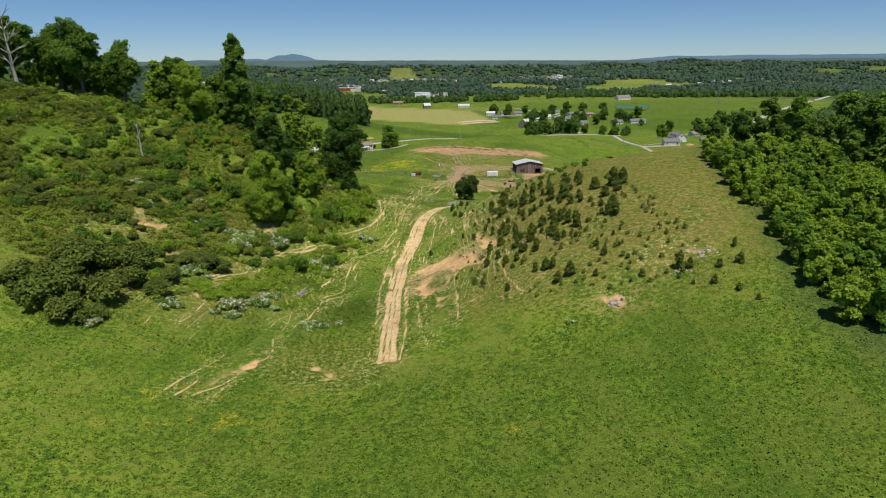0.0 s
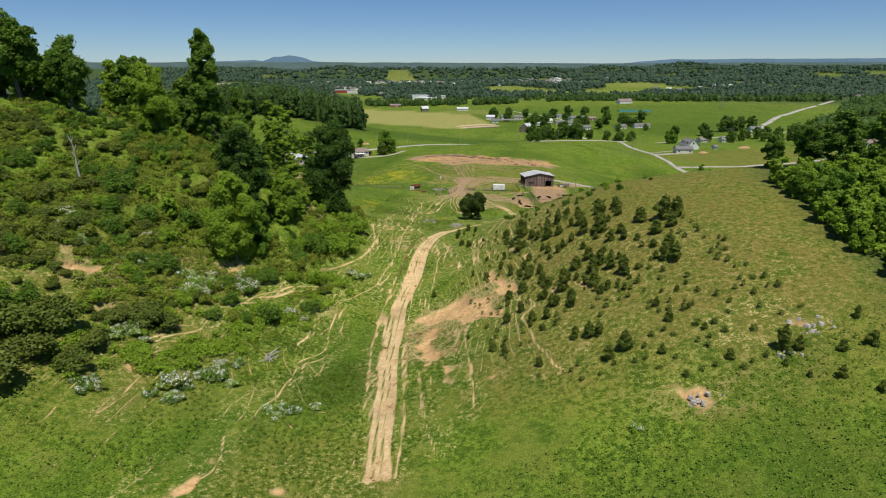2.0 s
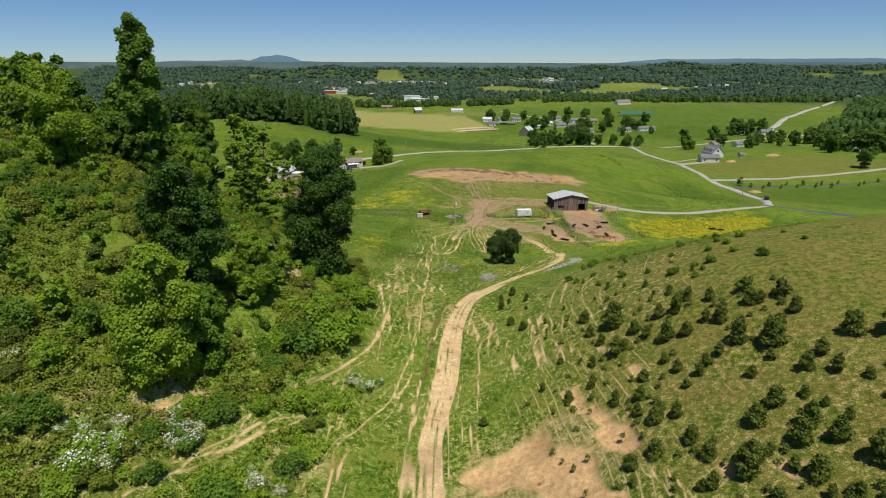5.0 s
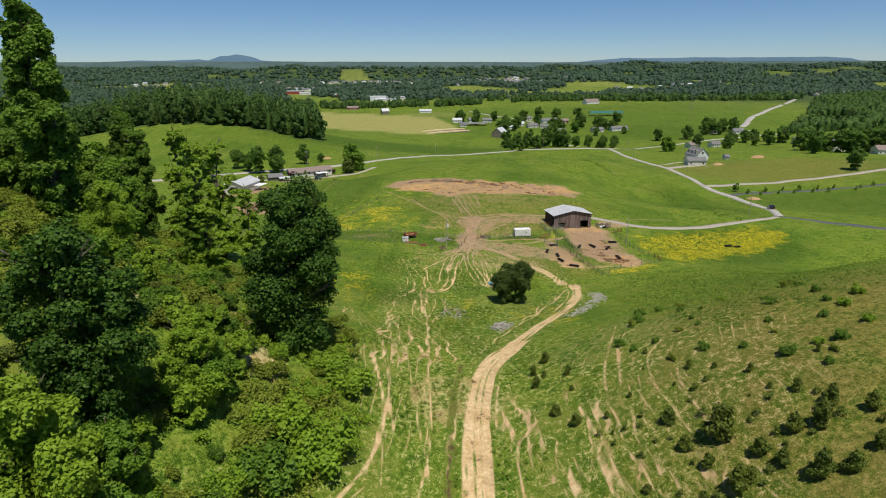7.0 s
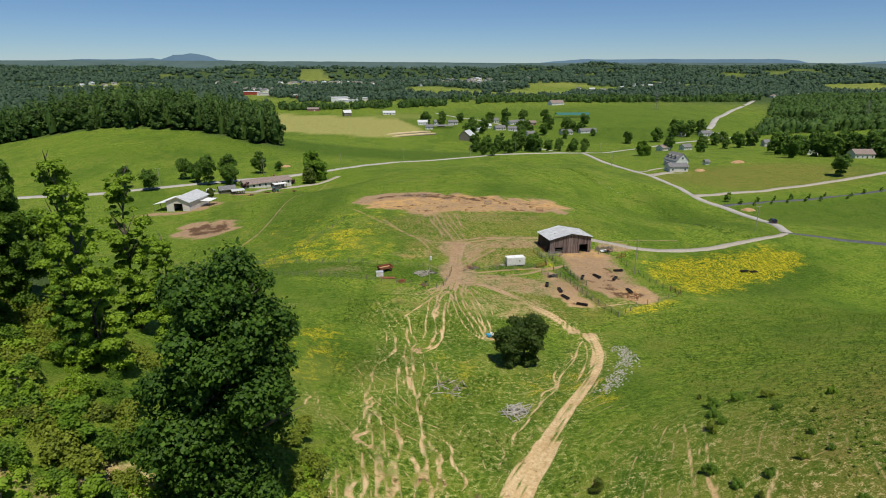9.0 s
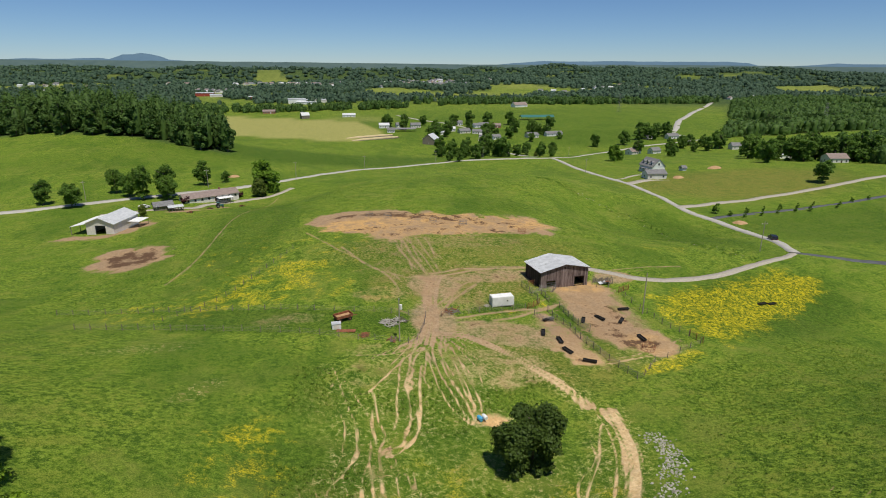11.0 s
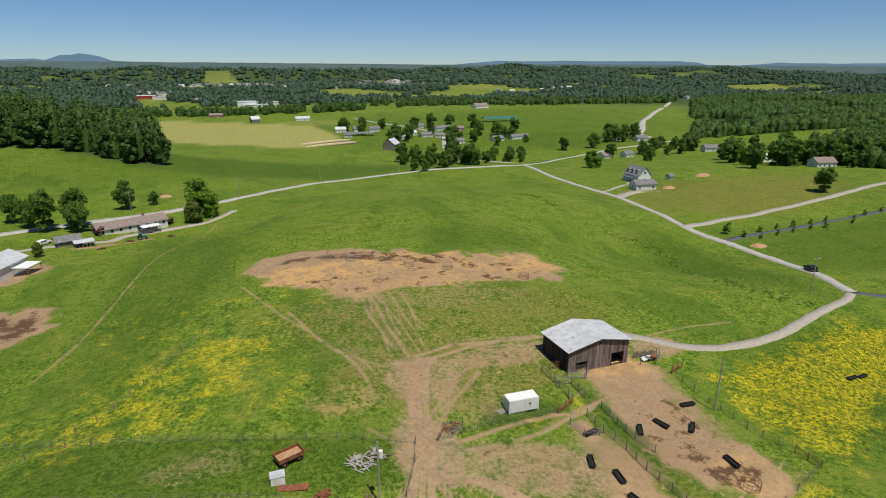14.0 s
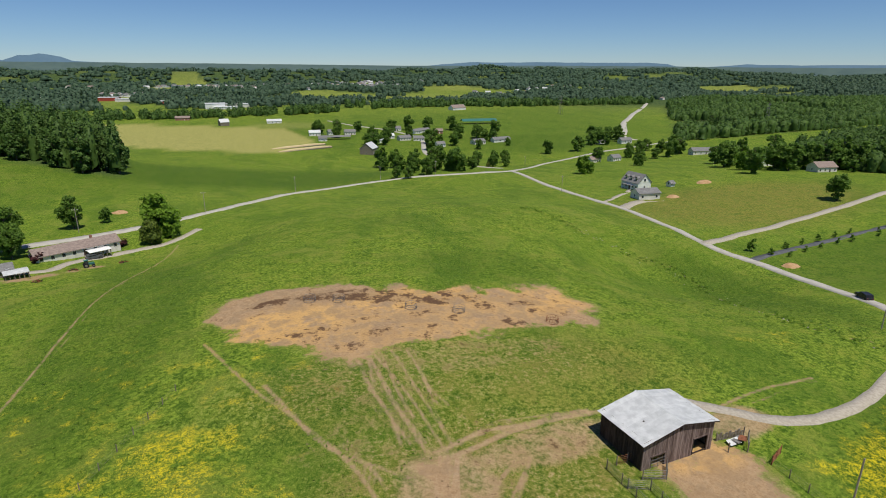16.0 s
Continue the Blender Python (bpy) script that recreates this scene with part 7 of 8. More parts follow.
def metal_barn(at):
    t = thing("metal_barn", "pale blue-grey metal barn with open lean-to", "barn", at)
    W, D, E, R = 8.0, 12.0, 3.2, 4.8
    part("front_wall", Mesh().add([(-W / 2, 0, -0.8), (-1.4, 0, -0.8), (-1.4, 0, 2.6), (1.6, 0, 2.6), (1.6, 0, -0.8), (W / 2, 0, -0.8), (W / 2, 0, E), (0, 0, R), (-W / 2, 0, E)], [(0, 1, 2, 8), (3, 4, 5, 6), (2, 3, 6, 7, 8)]), SIDING, t, "pale blue-grey metal sheets")
    for s in (-1, 1):
        part("side_wall", Mesh().box(s * W / 2 - 0.05, 0, -0.8, s * W / 2 + 0.05, D, E), SIDING, t)
        part("roof", Mesh().add([(0, -0.5, R), (s * (W / 2 + 0.4), -0.5, E - 0.16), (s * (W / 2 + 0.4), D + 0.5, E - 0.16), (0, D + 0.5, R), (0, -0.5, R + 0.1), (s * (W / 2 + 0.4), -0.5, E - 0.06), (s * (W / 2 + 0.4), D + 0.5, E - 0.06), (0, D + 0.5, R + 0.1)],
                                [(0, 1, 2, 3), (7, 6, 5, 4), (0, 4, 5, 1), (1, 5, 6, 2), (2, 6, 7, 3), (3, 7, 4, 0)]), TIN, t)
    part("back_wall", Mesh().box(-W / 2, D - 0.1, -0.8, W / 2, D, E), SIDING, t)
    lean = part("lean_to", Mesh().add([(-W / 2, 0, E - 0.25), (-W / 2 - 5, 0, 1.9), (-W / 2 - 5, D, 1.9), (-W / 2, D, E - 0.25), (-W / 2, 0, E - 0.17), (-W / 2 - 5, 0, 1.98), (-W / 2 - 5, D, 1.98), (-W / 2, D, E - 0.17)],
                                      [(0, 1, 2, 3), (7, 6, 5, 4), (0, 4, 5, 1), (1, 5, 6, 2), (2, 6, 7, 3), (3, 7, 4, 0)]), WHITE, t, "bright white tin lean-to roof")
    for k in range(4):
        part("post", Mesh().bar((-W / 2 - 4.8, 0.3 + k * 3.8, -0.8), (-W / 2 - 4.8, 0.3 + k * 3.8, 1.92), 0.1), POST, lean)
    part("awning", Mesh().box(W / 2 + 0.45, 6, 2.2, W / 2 + 4, 11, 2.28), WHITE, t)
    for y in (6.2, 10.8):
        part("awning_post", Mesh().bar((W / 2 + 3.8, y, -0.8), (W / 2 + 3.8, y, 2.2), 0.08), POST, t)


metal_barn(stand(-91, 348.0, -14, 0, 1.2))


def tractor(at):
    t = thing("tractor", "green farm tractor parked in the grass", "tractor", at)
    part("hood", Mesh().box(0.1, -0.35, 0.75, 1.7, 0.35, 1.35), GREENTIN, t)
    part("cab", Mesh().box(-0.9, -0.55, 0.7, 0.08, 0.55, 2.2), GLASS, t)
    part("roof", Mesh().box(-1.0, -0.65, 2.2, 0.15, 0.65, 2.32), GREENTIN, t)
    for s in (-1, 1):
        wheel(t, -0.6, s * 0.8, 0.75, 0.4)
        wheel(t, 1.35, s * 0.65, 0.45, 0.28)


tractor(stand(-61.8, 397.8, 20))
car(stand(-62.5, 407.8, 31), "dark grey car under the white carport", TAR)
car(stand(-90.3, 393.0, 60), "white car beside the low grey shed", WHITE)
for x, y in ((-53.3, 402.0), (-70.0, 381.5), (-65.0, 394.5)):
    junk_heap("scrap_heap", "rusty machinery scrap along the fence", "scrap", stand(x, y), 20, 1.1, [RUST, BLACK], int(x * -1), 0.8, 0.8)

# new house and garage beside the lane
h_ = house("house", "white gabled house with grey roof and dormers", stand(178.5, 462, -82), 12, 9, 3.9, 4.2, WHITE, GREYSHINGLE, 1, 5, False, True)
for x in (-3.6, 0.0, 3.6):
    dm = part("dormer", Mesh().box(x - 0.75, -3.6, 4.3, x + 0.75, -1.2, 6.1), SIDING, h_)
    part("dormer_roof", Mesh().prism([(x - 1.0, 6.05), (x, 7.0), (x + 1.0, 6.05), (x + 1.0, 6.2), (x, 7.15), (x - 1.0, 6.2)], -3.9, -0.9), GREYSHINGLE, dm)
    part("dormer_window", Mesh().box(x - 0.45, -3.64, 4.7, x + 0.45, -3.601, 5.8), GLASS, dm)
part("gable_window", Mesh().box(6.07, -0.6, 4.6, 6.12, 0.6, 5.9), GLASS, h_)


def soil_pile(x, y, size, label, seed, material=None):
    """A low heap with an uneven foot."""
    r, m = random.Random(seed), Mesh()
    t = thing("soil_pile", label, "soil pile", stand(x, y))
    rings = [(1.0, -0.2), (0.75, 0.28), (0.42, 0.52), (0.12, 0.62)]
    for f, z in rings:
        m.v += [(math.cos(a) * size * f * r.uniform(0.8, 1.15), math.sin(a) * size * 0.7 * f * r.uniform(0.8, 1.15), size * z * 0.5 * r.uniform(0.85, 1.15)) for a in np.linspace(0, 2 * math.pi, 13)[:-1]]
    for k in range(3):
        m.f += [(12 * k + a, 12 * k + (a + 1) % 12, 12 * k + 12 + (a + 1) % 12, 12 * k + 12 + a) for a in range(12)]
    m.f.append(tuple(range(36, 48)))
    part("mound", m, material or EARTH, t, "", True)


soil_pile(216.5, 455, 5.0, "low heap of tan soil in the mown field", 1)
soil_pile(141, 333, 3.2, "flat heap of pale soil beside the dark drive", 2)
soil_pile(132.8, 336.6, 1.3, "small pale boulder heap at the drive mouth", 3, STONE)
soil_pile(-66, 466, 3.4, "heap of orange soil beyond the country road", 4)
soil_pile(176, 430, 3.6, "spread of tan sand beside the garage", 5)
house("garage", "pale three-bay garage with grey roof", stand(163.5, 434.0, -4), 11, 7.5, 3.2, 1.7, SIDING, GREYSHINGLE, 1, 3, category="garage", barnlike=True)
house("tool_shed", "small white round-topped tool shed", stand(195.2, 455.6, 10), 3, 3, 1.8, 1.2, WHITE, GREYSHINGLE, 1, 2, category="shed", barnlike=True)
ribbon("driveway_house", [(136, 412), (146, 421), (157, 427), (168, 428)], 5, GRAVEL, "pale concrete driveway to the garage", "road", 0.08)
ribbon("driveway_wing", [(138, 430), (152, 441), (166, 452), (172, 458)], 2.4, GRAVEL, "narrow grey drive to the house", "road", 0.08)
ribbon("driveway_farm", [(-104, 384), (-92, 388), (-80.2, 391.6), (-71.9, 394.4), (-68.5, 402.5), (-63.1, 407.4), (-54.4, 413.4), (-45.1, 417.8), (-38.8, 422.8), (-33, 431)], 3.0, GRAVEL, "pale gravel drive in front of the farmhouse", "road", 0.07)
# village along the road
BARN_LABEL = "old grey wooden barn with pale tin roof"
house("village_barn", BARN_LABEL, stand(93, 768, 60), 16, 13, 6.0, 5.0, POST, TIN, 1, 3, category="barn", barnlike=True)
VILLAGE = [
    (264, 640, 12, 8, 20, 0), (287, 642, 10, 7, 15, 1), (149.5, 852, 14, 9, 10, 2), (165, 845, 12, 8, -15, 1), (135, 870, 13, 8, 0, 3), (191, 915, 13, 8, 5, 2),
    (178, 905, 12, 8, 30, 1), (205, 900, 11, 8, -10, 4), (223, 808, 14, 10, 10, 2), (253, 815, 22, 7, 10, 1), (118, 840, 12, 8, 40, 3), (176, 800, 10, 7, 15, 1),
]
STYLES = [(SIDING, SHINGLE), (WHITE, GREYSHINGLE), (SIDING, GREYSHINGLE), (WHITE, TIN), (BRICK, SHINGLE)]
HOUSE_LABELS = ["cream sided house with brown shingle roof", "white sided house with grey shingle roof", "pale sided house with grey roof", "white house with bright tin roof", "red brick house with brown roof"]
for x, y, w, dd, a, st in VILLAGE:
    house("house", HOUSE_LABELS[st], stand(x, y, a), w, dd, 3.2, 2.4, *STYLES[st], 1, 4)
OUTLYING = [
    (370, 747, 13, 8, 0, 1), (346, 759, 12, 8, 20, 2), (375, 637, 20, 9, -12, 2), (392, 627, 12, 8, -12, 1), (328, 526, 16, 10, -10, 3), (312, 466, 13, 9, -8, 0),
    (668, 958, 14, 9, 0, 3), (55, 912, 13, 8, 0, 3), (76, 918, 10, 7, 10, 1), (97, 913, 13, 8, 0, 2), (58.6, 859, 9, 4, 0, 1), (14.6, 1078, 20, 9, 0, 3),
    (-114, 1156, 20, 8, 0, 4), (160, 938, 12, 8, 0, 1),
]
for x, y, w, dd, a, st in OUTLYING:
    house("house", HOUSE_LABELS[st], stand(x, y, a), w, dd, 3.4, 2.6, *STYLES[st], 1, 4)
house("field_barn", "small grey barn at the hay field edge", stand(-52.5, 1060, 20), 12, 10, 5, 4, POST, TIN, 1, 2, category="barn", barnlike=True)
open_shed("long_shed", "long dark open shed beside the village", stand(74.5, 872, 0), 34, 8, 3.0, 1.6, GREYSHINGLE)
open_shed("cattle_shed", "long open cattle shed with green tin roof", stand(295.6, 994.5, -3), 52, 15, 4.2, 3.0, GREENTIN)
house("red_barn", "white barn with brown-red roof on bare clay", stand(344.6, 1231.5, 20), 30, 14, 4, 5, WHITE, SHINGLE, 1, 3, category="barn", barnlike=True)


def fodder_row(at, length):
    t = thing("fodder_row", "long pale covered fodder bunker row", "fodder row", at)
    part("mound", Mesh().tube([(-length / 2, 0, 0.3), (-length * 0.3, 0, 0.5), (length * 0.3, 0, 0.5), (length / 2, 0, 0.3)], [1.0, 1.7, 1.7, 1.0], 10), plain("pale_straw", (0.45, 0.36, 0.2), (0.62, 0.52, 0.33), 0.7, 0.95), t)
    for y in (-2.0, 2.0):
        part("kerb", Mesh().box(-length / 2, y - 0.15, -0.5, length / 2, y + 0.15, 0.5), POST, t)


fodder_row(stand(35, 797, 27), 60)
fodder_row(stand(30, 817, 27), 62)

# far town: sheds and houses strewn among trees
r_ = random.Random(77)
for x, y, w, dd, h, mt in [(-79, 1357, 34, 22, 9, WHITE), (-36, 1382, 50, 18, 6, SIDING), (-297, 1591, 40, 16, 7, REDTIN), (-175, 1485, 24, 14, 5, REDTIN), (-60, 1345, 40, 12, 4, WHITE), (-250, 1560, 60, 14, 5, SIDING)]:
    house("store", "long flat-roofed store building in the far town", stand(x, y, r_.uniform(-10, 10)), w, dd, h, 1.2, mt, TIN, 1, 5, category="store", barnlike=True)


def far_house(label, w, d, h, rise, wall, roof):
    """Gabled house seen from afar: walls with gables, and a roof."""
    t = thing("far_house", label, "house")
    ring = [(-d / 2, -1), (d / 2, -1), (d / 2, h), (0, h + rise), (-d / 2, h)]
    body, o = Mesh().prism(ring, -w / 2, w / 2), d / 2 + 0.5
    part("wall", body, wall, t)
    eave = h - rise * 1.0 / d
    part("roof", Mesh().prism([(-o, eave), (0, h + rise + 0.05), (o, eave), (o, eave + 0.25), (0, h + rise + 0.35), (-o, eave + 0.25)], -w / 2 - 0.4, w / 2 + 0.4), roof, t)
    return t


FARHOUSE = [far_house(HOUSE_LABELS[k], 15, 10, 4.2, 3.0, *STYLES[k]) for k in (1, 2, 3, 0)]
for cx, cy, sx, sy, n in FAR_TOWNS:
    for k in range(n):
        x, y = r_.gauss(cx, sx * 0.6), r_.gauss(cy, sy * 0.6)
        copy_thing(FARHOUSE[r_.randrange(4)], stand(x, y, r_.uniform(0, 180)))
drop(FARHOUSE)
ribbon("road_far", [(395, 762), (398, 790), (437, 845), (498, 935), (560, 1010), (605, 1065), (690, 1160), (758, 1240), (900, 1420)], 8, LANE, "grey road winding away to the town", "road", 0.15)
ribbon("road_village", [(180, 640), (165, 690), (150, 760), (170, 860), (150, 950), (120, 1010), (90, 1100)], 5, LANE, "grey village road between the houses", "road", 0.12)


def pylon(at):
    t = thing("pylon", "grey steel lattice power pylon in the fields", "pylon", at)
    H = 32
    for sx in (-1, 1):
        for sy in (-1, 1):
            part("leg", Mesh().bar((sx * 3, sy * 3, -1), (sx * 0.6, sy * 0.6, H), 0.12, 4), GALV, t)
    for k in range(7):
        z0, z1 = H * k / 7, H * (k + 1) / 7
        a, b = 3 - 2.4 * k / 7, 3 - 2.4 * (k + 1) / 7
        for s in (-1, 1):
            for p, q in (((-a, s * a, z0), (b, s * b, z1)), ((a, s * a, z0), (-b, s * b, z1)), ((s * a, -a, z0), (s * b, b, z1))):
                part("brace", Mesh().bar(p, q, 0.07, 4), GALV, t)
    for z in (20, 25, 30):
        part("arm", Mesh().bar((-6, 0, z), (6, 0, z), 0.12, 4), GALV, t)


ribbon("clearing", [(150, 2545), (240, 2530), (330, 2535), (420, 2550)], 50, EARTH, "bare orange clay building site far away", "bare ground", 0.5)
pylon(stand(480, 1090, 20))
pylon(stand(640, 820, 20))

# ---- woods and single trees beyond ----
far_rng = np.random.RandomState(12)


def belt(line, width, count, seed):
    r = random.Random(seed)
    line = smooth_line(line, 10)
    out = []
    for _ in range(count):
        p = line[r.randrange(len(line))]
        out.append((p[0] + r.gauss(0, width * 0.4), p[1] + r.gauss(0, width * 0.4)))
    return out


wood_mass("woodland", "dense mixed wood on the rise behind the pasture", scatter(WOODS["far_left"], 560, 20, 5.8), 23, 4.0, 90000, 0.65, FARWOOD, 21, True)
wood_mass("woodland", "belt of trees behind the hay field", belt([(-330, 1150), (-242, 1195), (-112, 1190), (0, 1215), (123, 1245)], 26, 240, 31), 12, 6, 14000, 1.1, FARWOOD, 32, True)
wood_mass("woodland", "belt of trees behind the far pasture", belt([(183, 1320), (350, 1330), (504, 1300), (715, 1290), (800, 1330)], 46, 330, 33), 13, 6.5, 18000, 1.2, FARWOOD, 34, True)
wood_mass("woodland", "broad wood along the winding road", scatter([(420, 725), (500, 735), (620, 760), (829, 800), (1200, 900), (1600, 1323), (963, 1330), (790, 1210), (660, 1040), (560, 900)], 2600, 35, 6, lambda x, y: value_noise(x / 90, y / 90) < 0.26), 14, 6.5, 100000, 1.0, FARWOOD, 36, True)
wood_mass("woodland", "wood beyond the side road", scatter([(335, 492), (400, 560), (470, 620), (540, 650), (760, 720), (900, 560), (620, 440), (420, 420), (330, 440)], 900, 37, 5.5, lambda x, y: value_noise(x / 60 + 5, y / 60) < 0.3), 13, 5.5, 66000, 0.8, FARWOOD, 38, True)


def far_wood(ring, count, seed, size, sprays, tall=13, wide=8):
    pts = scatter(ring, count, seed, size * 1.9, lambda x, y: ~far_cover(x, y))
    wood_mass("woodland", "far wooded hills between the fields", pts, tall, wide, sprays, size, HAZEWOOD, seed, True)


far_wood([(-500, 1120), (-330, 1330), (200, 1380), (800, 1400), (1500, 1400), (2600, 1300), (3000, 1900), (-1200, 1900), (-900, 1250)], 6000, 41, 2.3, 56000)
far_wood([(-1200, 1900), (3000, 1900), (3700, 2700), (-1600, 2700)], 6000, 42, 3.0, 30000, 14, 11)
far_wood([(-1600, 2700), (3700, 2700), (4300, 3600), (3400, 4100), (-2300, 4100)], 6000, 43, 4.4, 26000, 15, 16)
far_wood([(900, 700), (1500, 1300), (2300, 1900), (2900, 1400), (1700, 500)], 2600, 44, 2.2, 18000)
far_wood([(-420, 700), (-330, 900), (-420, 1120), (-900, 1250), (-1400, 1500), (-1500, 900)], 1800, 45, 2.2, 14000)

TREES_VILLAGE = [(99.1, 681.5), (87.3, 579.8), (104.1, 579.5), (178.2, 804.3), (114.5, 567.5), (84.2, 658.1), (92.2, 560.9), (117.7, 877.3), (62.6, 924.3), (101, 822.4), (77.5, 885.2), (210.8, 773.8), (245.2, 819.3), (249.9, 788.1), (298.8, 723.3), (172.5, 681.4), (186.5, 674.6), (204, 690.1)]
TREES_LANE = [(340.9, 757.2), (345.4, 746.1), (332.1, 752), (335.2, 670.4), (354.9, 689.5), (322.6, 633.4), (356.5, 669.4), (342.2, 639.7), (384.5, 687.5), (260.9, 572.6), (264.6, 471.6), (299.8, 504.3), (341.4, 531.9), (319.6, 498), (355.3, 520.4), (373.6, 500.2)]
RIDGEFAR = [broad_tree("woodland_tree", "tall dark green tree at the wood's edge", 13, 4.4, FARWOOD, 3600, 0.45, 350 + s, 14, 0.05, 0.6) for s in range(4)]
VTREE = [broad_tree("village_tree", "rounded dark green tree among the houses", 12.5, 5.4, TOWNLEAF, 4000, 0.45, 300 + s, 12, 0.06, 0.55) for s in range(3)]
put(VTREE, [(72, 561, 0.7), (88, 683), (78, 553, 0.6), (99, 570, 0.8), (118, 566, 0.9), (112, 572, 1.0), (105, 580, 0.9), (92, 590, 1.1), (84, 600, 1.0), (125, 600, 1.2), (110, 610, 1.1), (130, 580, 0.9),
            (193, 804), (153, 932), (177, 940), (232, 925), (180, 662, 0.8), (190, 657, 0.7), (266, 724), (312, 657, 1.0), (338, 677, 0.9), (344, 760), (362, 768), (373, 761), (380, 775), (350, 780),
            (140, 880), (160, 870), (130, 850), (200, 930), (215, 850), (240, 830), (235, 845), (120, 820), (105, 800), (160, 780), (60, 925), (85, 930), (110, 935), (270, 870), (185, 850), (170, 820),
            (285, 494, 0.9), (268, 640, 1.1), (300, 505), (315, 500), (330, 490), (345, 480), (330, 470), (350, 455), (340, 440), (365, 470), (290, 520), (305, 530), (400, 615), (420, 600), (362, 650), (320, 560), (300, 478), (318, 480), (326, 474), (338, 462), (296, 486), (352, 468), (310, 490), (330, 500), (322, 455, 0.8)], 50, (1.1, 1.6))
put(VTREE, TREES_VILLAGE, 87, (0.75, 1.35))
put(VTREE, TREES_LANE, 88, (0.8, 1.35))
drop(VTREE)
ROUND = [broad_tree("round_tree", "dense round green tree by the road", 9.5, 4.9, LIMELEAF, 9000, 0.3, 310, 20, 0.04, 0.5)]
put(ROUND, [(-46, 428, 1.6), (189, 530.6, 1.25), (282, 494, 1.3)], 51, squash=0.03)
DRIVE = [broad_tree("young_tree", "young planted tree along the dark drive", 2.6, 1.1, OAK, 160, 0.3, 320, 6, 0.2)]
put(DRIVE, [(141.5, 348.5, 1.5), (144.6, 343.6), (149, 340.5), (156.2, 348.7), (159.9, 344.2), (166.7, 351.6), (169.1, 346.3), (176, 353.3), (180, 348.9), (187.4, 356.1), (188.8, 350.6), (196.6, 357.5), (203.5, 351.7), (208.8, 355.8), (218, 359), (228, 360)], 52, (0.7, 1.0))
OPEN = [broad_tree("yard_tree", "airy green yard tree with bare stem", 10.5, 4.6, TOWNLEAF, 6000, 0.27, 330 + s, 13, 0.2, 0.6) for s in range(2)]
put(OPEN, [(-87, 414), (-96, 412), (-76, 441, 1.0), (-67, 449, 0.6), (-104, 420, 0.9), (-121, 402, 1.1), (-84.5, 408, 0.9), (236, 395, 1.2), (240, 330, 1.2), (-112, 428, 1.0), (-135, 410, 1.0)], 53, (1.1, 1.45))
put(RIDGEFAR, [(x, y) for x, y in scatter([(-330, 640), (-330, 612), (-230, 594), (-152, 582), (-118, 568), (-100, 556), (-82, 551), (-84, 585), (-100, 640), (-150, 660), (-260, 640)], 95, 81, 7.0)], 82, (1.15, 1.75))
put(RIDGEFAR, scatter([(335, 488), (352, 450), (420, 430), (520, 450), (560, 520), (470, 600), (400, 548)], 40, 83, 9.0), 84, (0.8, 1.25))
put(RIDGEFAR, scatter([(420, 725), (500, 735), (620, 760), (720, 785), (700, 900), (590, 880), (520, 830)], 50, 85, 11.0), 86, (0.8, 1.2))
drop(RIDGEFAR)
RED = [shrub("red_shrub", "dark red-leaved ornamental shrub at the house", 2.4, 2.0, PURPLE, 300, 0.35, 340)]
put(RED, [(-63.9, 417), (-58.5, 417.5), (-77.2, 404), (-56.6, 419.5)], 54, (0.9, 1.2))
YARDC = [cedar_tree("dark conical cedar by the farmhouse", 8.0, 3.4, 6000, 341)]
put(YARDC, [(-47.6, 420.2, 1.15), (-85.9, 376, 0.55), (330, 680, 1.0), (176, 662, 0.6)], 55)
drop(ROUND + DRIVE + OPEN + RED + YARDC)

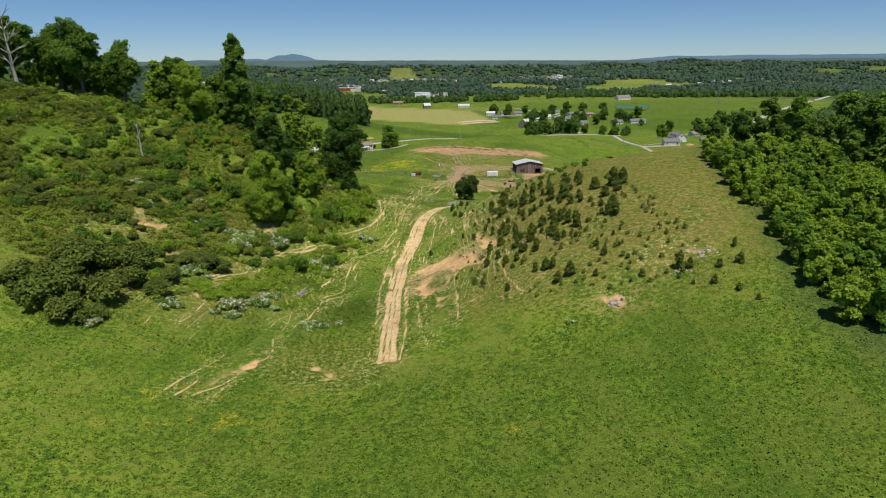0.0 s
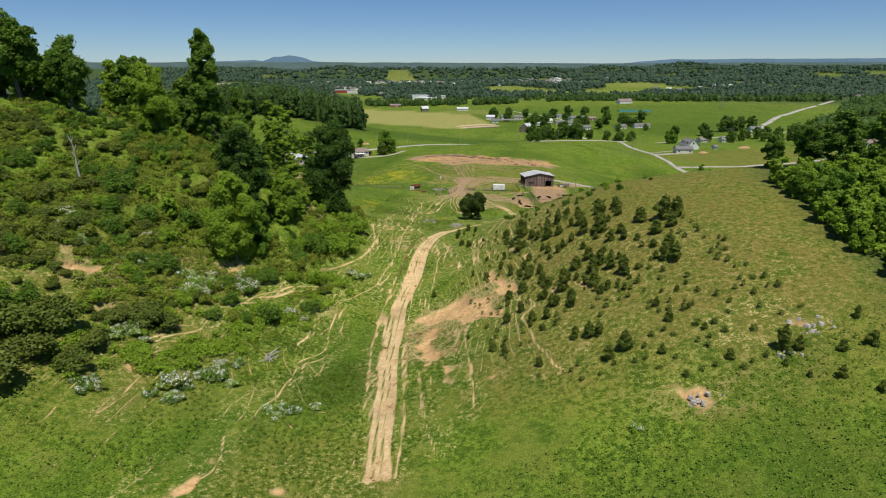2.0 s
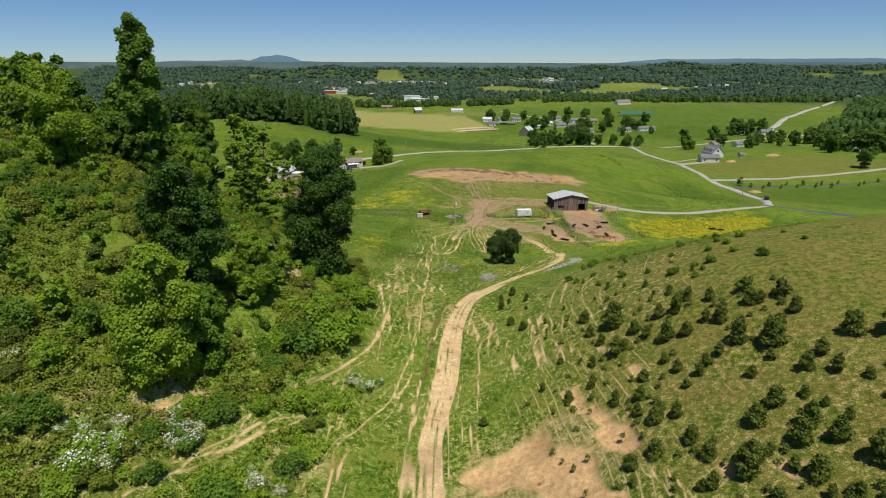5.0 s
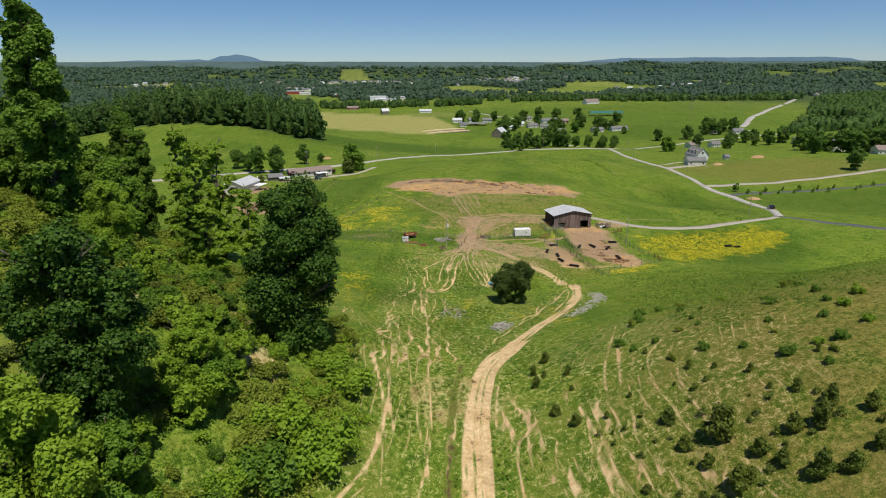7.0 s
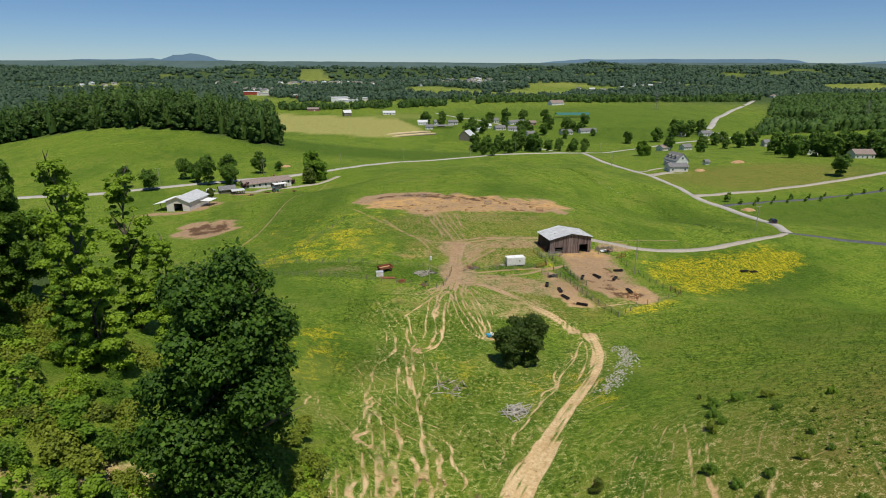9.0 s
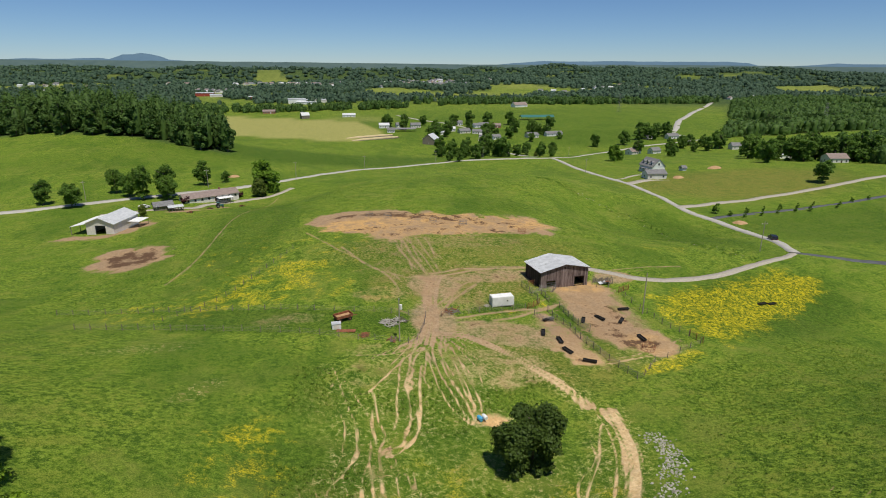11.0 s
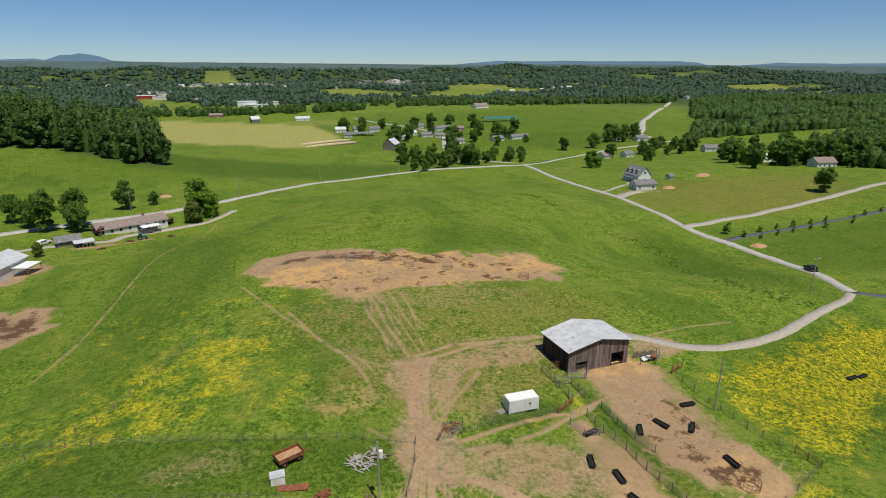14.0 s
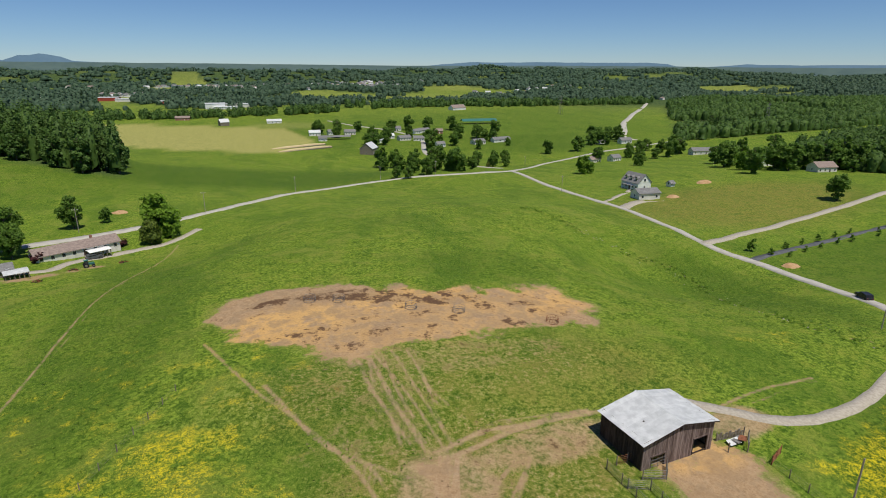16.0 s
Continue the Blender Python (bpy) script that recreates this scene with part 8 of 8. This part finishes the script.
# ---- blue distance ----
# blue of distance haze painted as the ridges' base colour
HAZE = plain("hazed_distant_ridge", (0.085, 0.15, 0.215), (0.1, 0.17, 0.24), 0.004, 1.0)


def far_ridge(name, line, label, material):
    """A long wooded height: points of x, y, height above sea of fields."""
    pts = [np.array(p, float) for p in line]
    m = Mesh()
    n = 0
    for a, b in zip(pts[:-1], pts[1:]):
        for k in range(10):
            p = a + (b - a) * k / 10
            wob = 4 * (float(value_noise(p[0] / 60, 1.5)) - 0.5) * step(0, 40, p[2] - 20)
            m.v += [(p[0] - p[0] * 0.06, p[1] * 0.94, -20), (p[0], p[1], p[2] + wob), (p[0] * 1.03, p[1] * 1.03, -20)]
            if n:
                i = 3 * n
                m.f += [(i - 3, i, i + 1, i - 2), (i - 2, i + 1, i + 2, i - 1)]
            n += 1
    tagged(new(name, m.data(name, material)), label, "hills", kind="structure")


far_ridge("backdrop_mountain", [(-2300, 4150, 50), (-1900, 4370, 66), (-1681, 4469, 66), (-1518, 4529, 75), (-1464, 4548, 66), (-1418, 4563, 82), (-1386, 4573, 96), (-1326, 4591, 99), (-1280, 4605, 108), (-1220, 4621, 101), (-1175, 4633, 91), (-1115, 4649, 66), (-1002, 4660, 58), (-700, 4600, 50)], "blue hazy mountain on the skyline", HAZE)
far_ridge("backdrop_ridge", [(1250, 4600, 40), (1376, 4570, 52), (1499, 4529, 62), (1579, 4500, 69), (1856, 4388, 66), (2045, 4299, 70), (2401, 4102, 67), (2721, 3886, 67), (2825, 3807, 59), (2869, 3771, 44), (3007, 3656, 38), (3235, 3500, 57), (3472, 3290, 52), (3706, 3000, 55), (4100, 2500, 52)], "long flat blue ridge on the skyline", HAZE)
# wood green shifted to teal: haze over far hills painted into the colour
far_ridge("backdrop_hills", [(-3500, 2900, 62), (-2600, 3800, 58), (-1573, 4189, 58), (-1029, 4361, 56), (-370, 4468, 52), (382, 4466, 46), (1107, 4336, 41), (1912, 4030, 45), (2545, 3643, 43), (3041, 3215, 38), (3356, 2860, 37), (4300, 1900, 50)], "dark wooded hills on the skyline", plain("hazed_distant_wood", (0.06, 0.1, 0.1), (0.085, 0.13, 0.12), 0.01, 1.0))
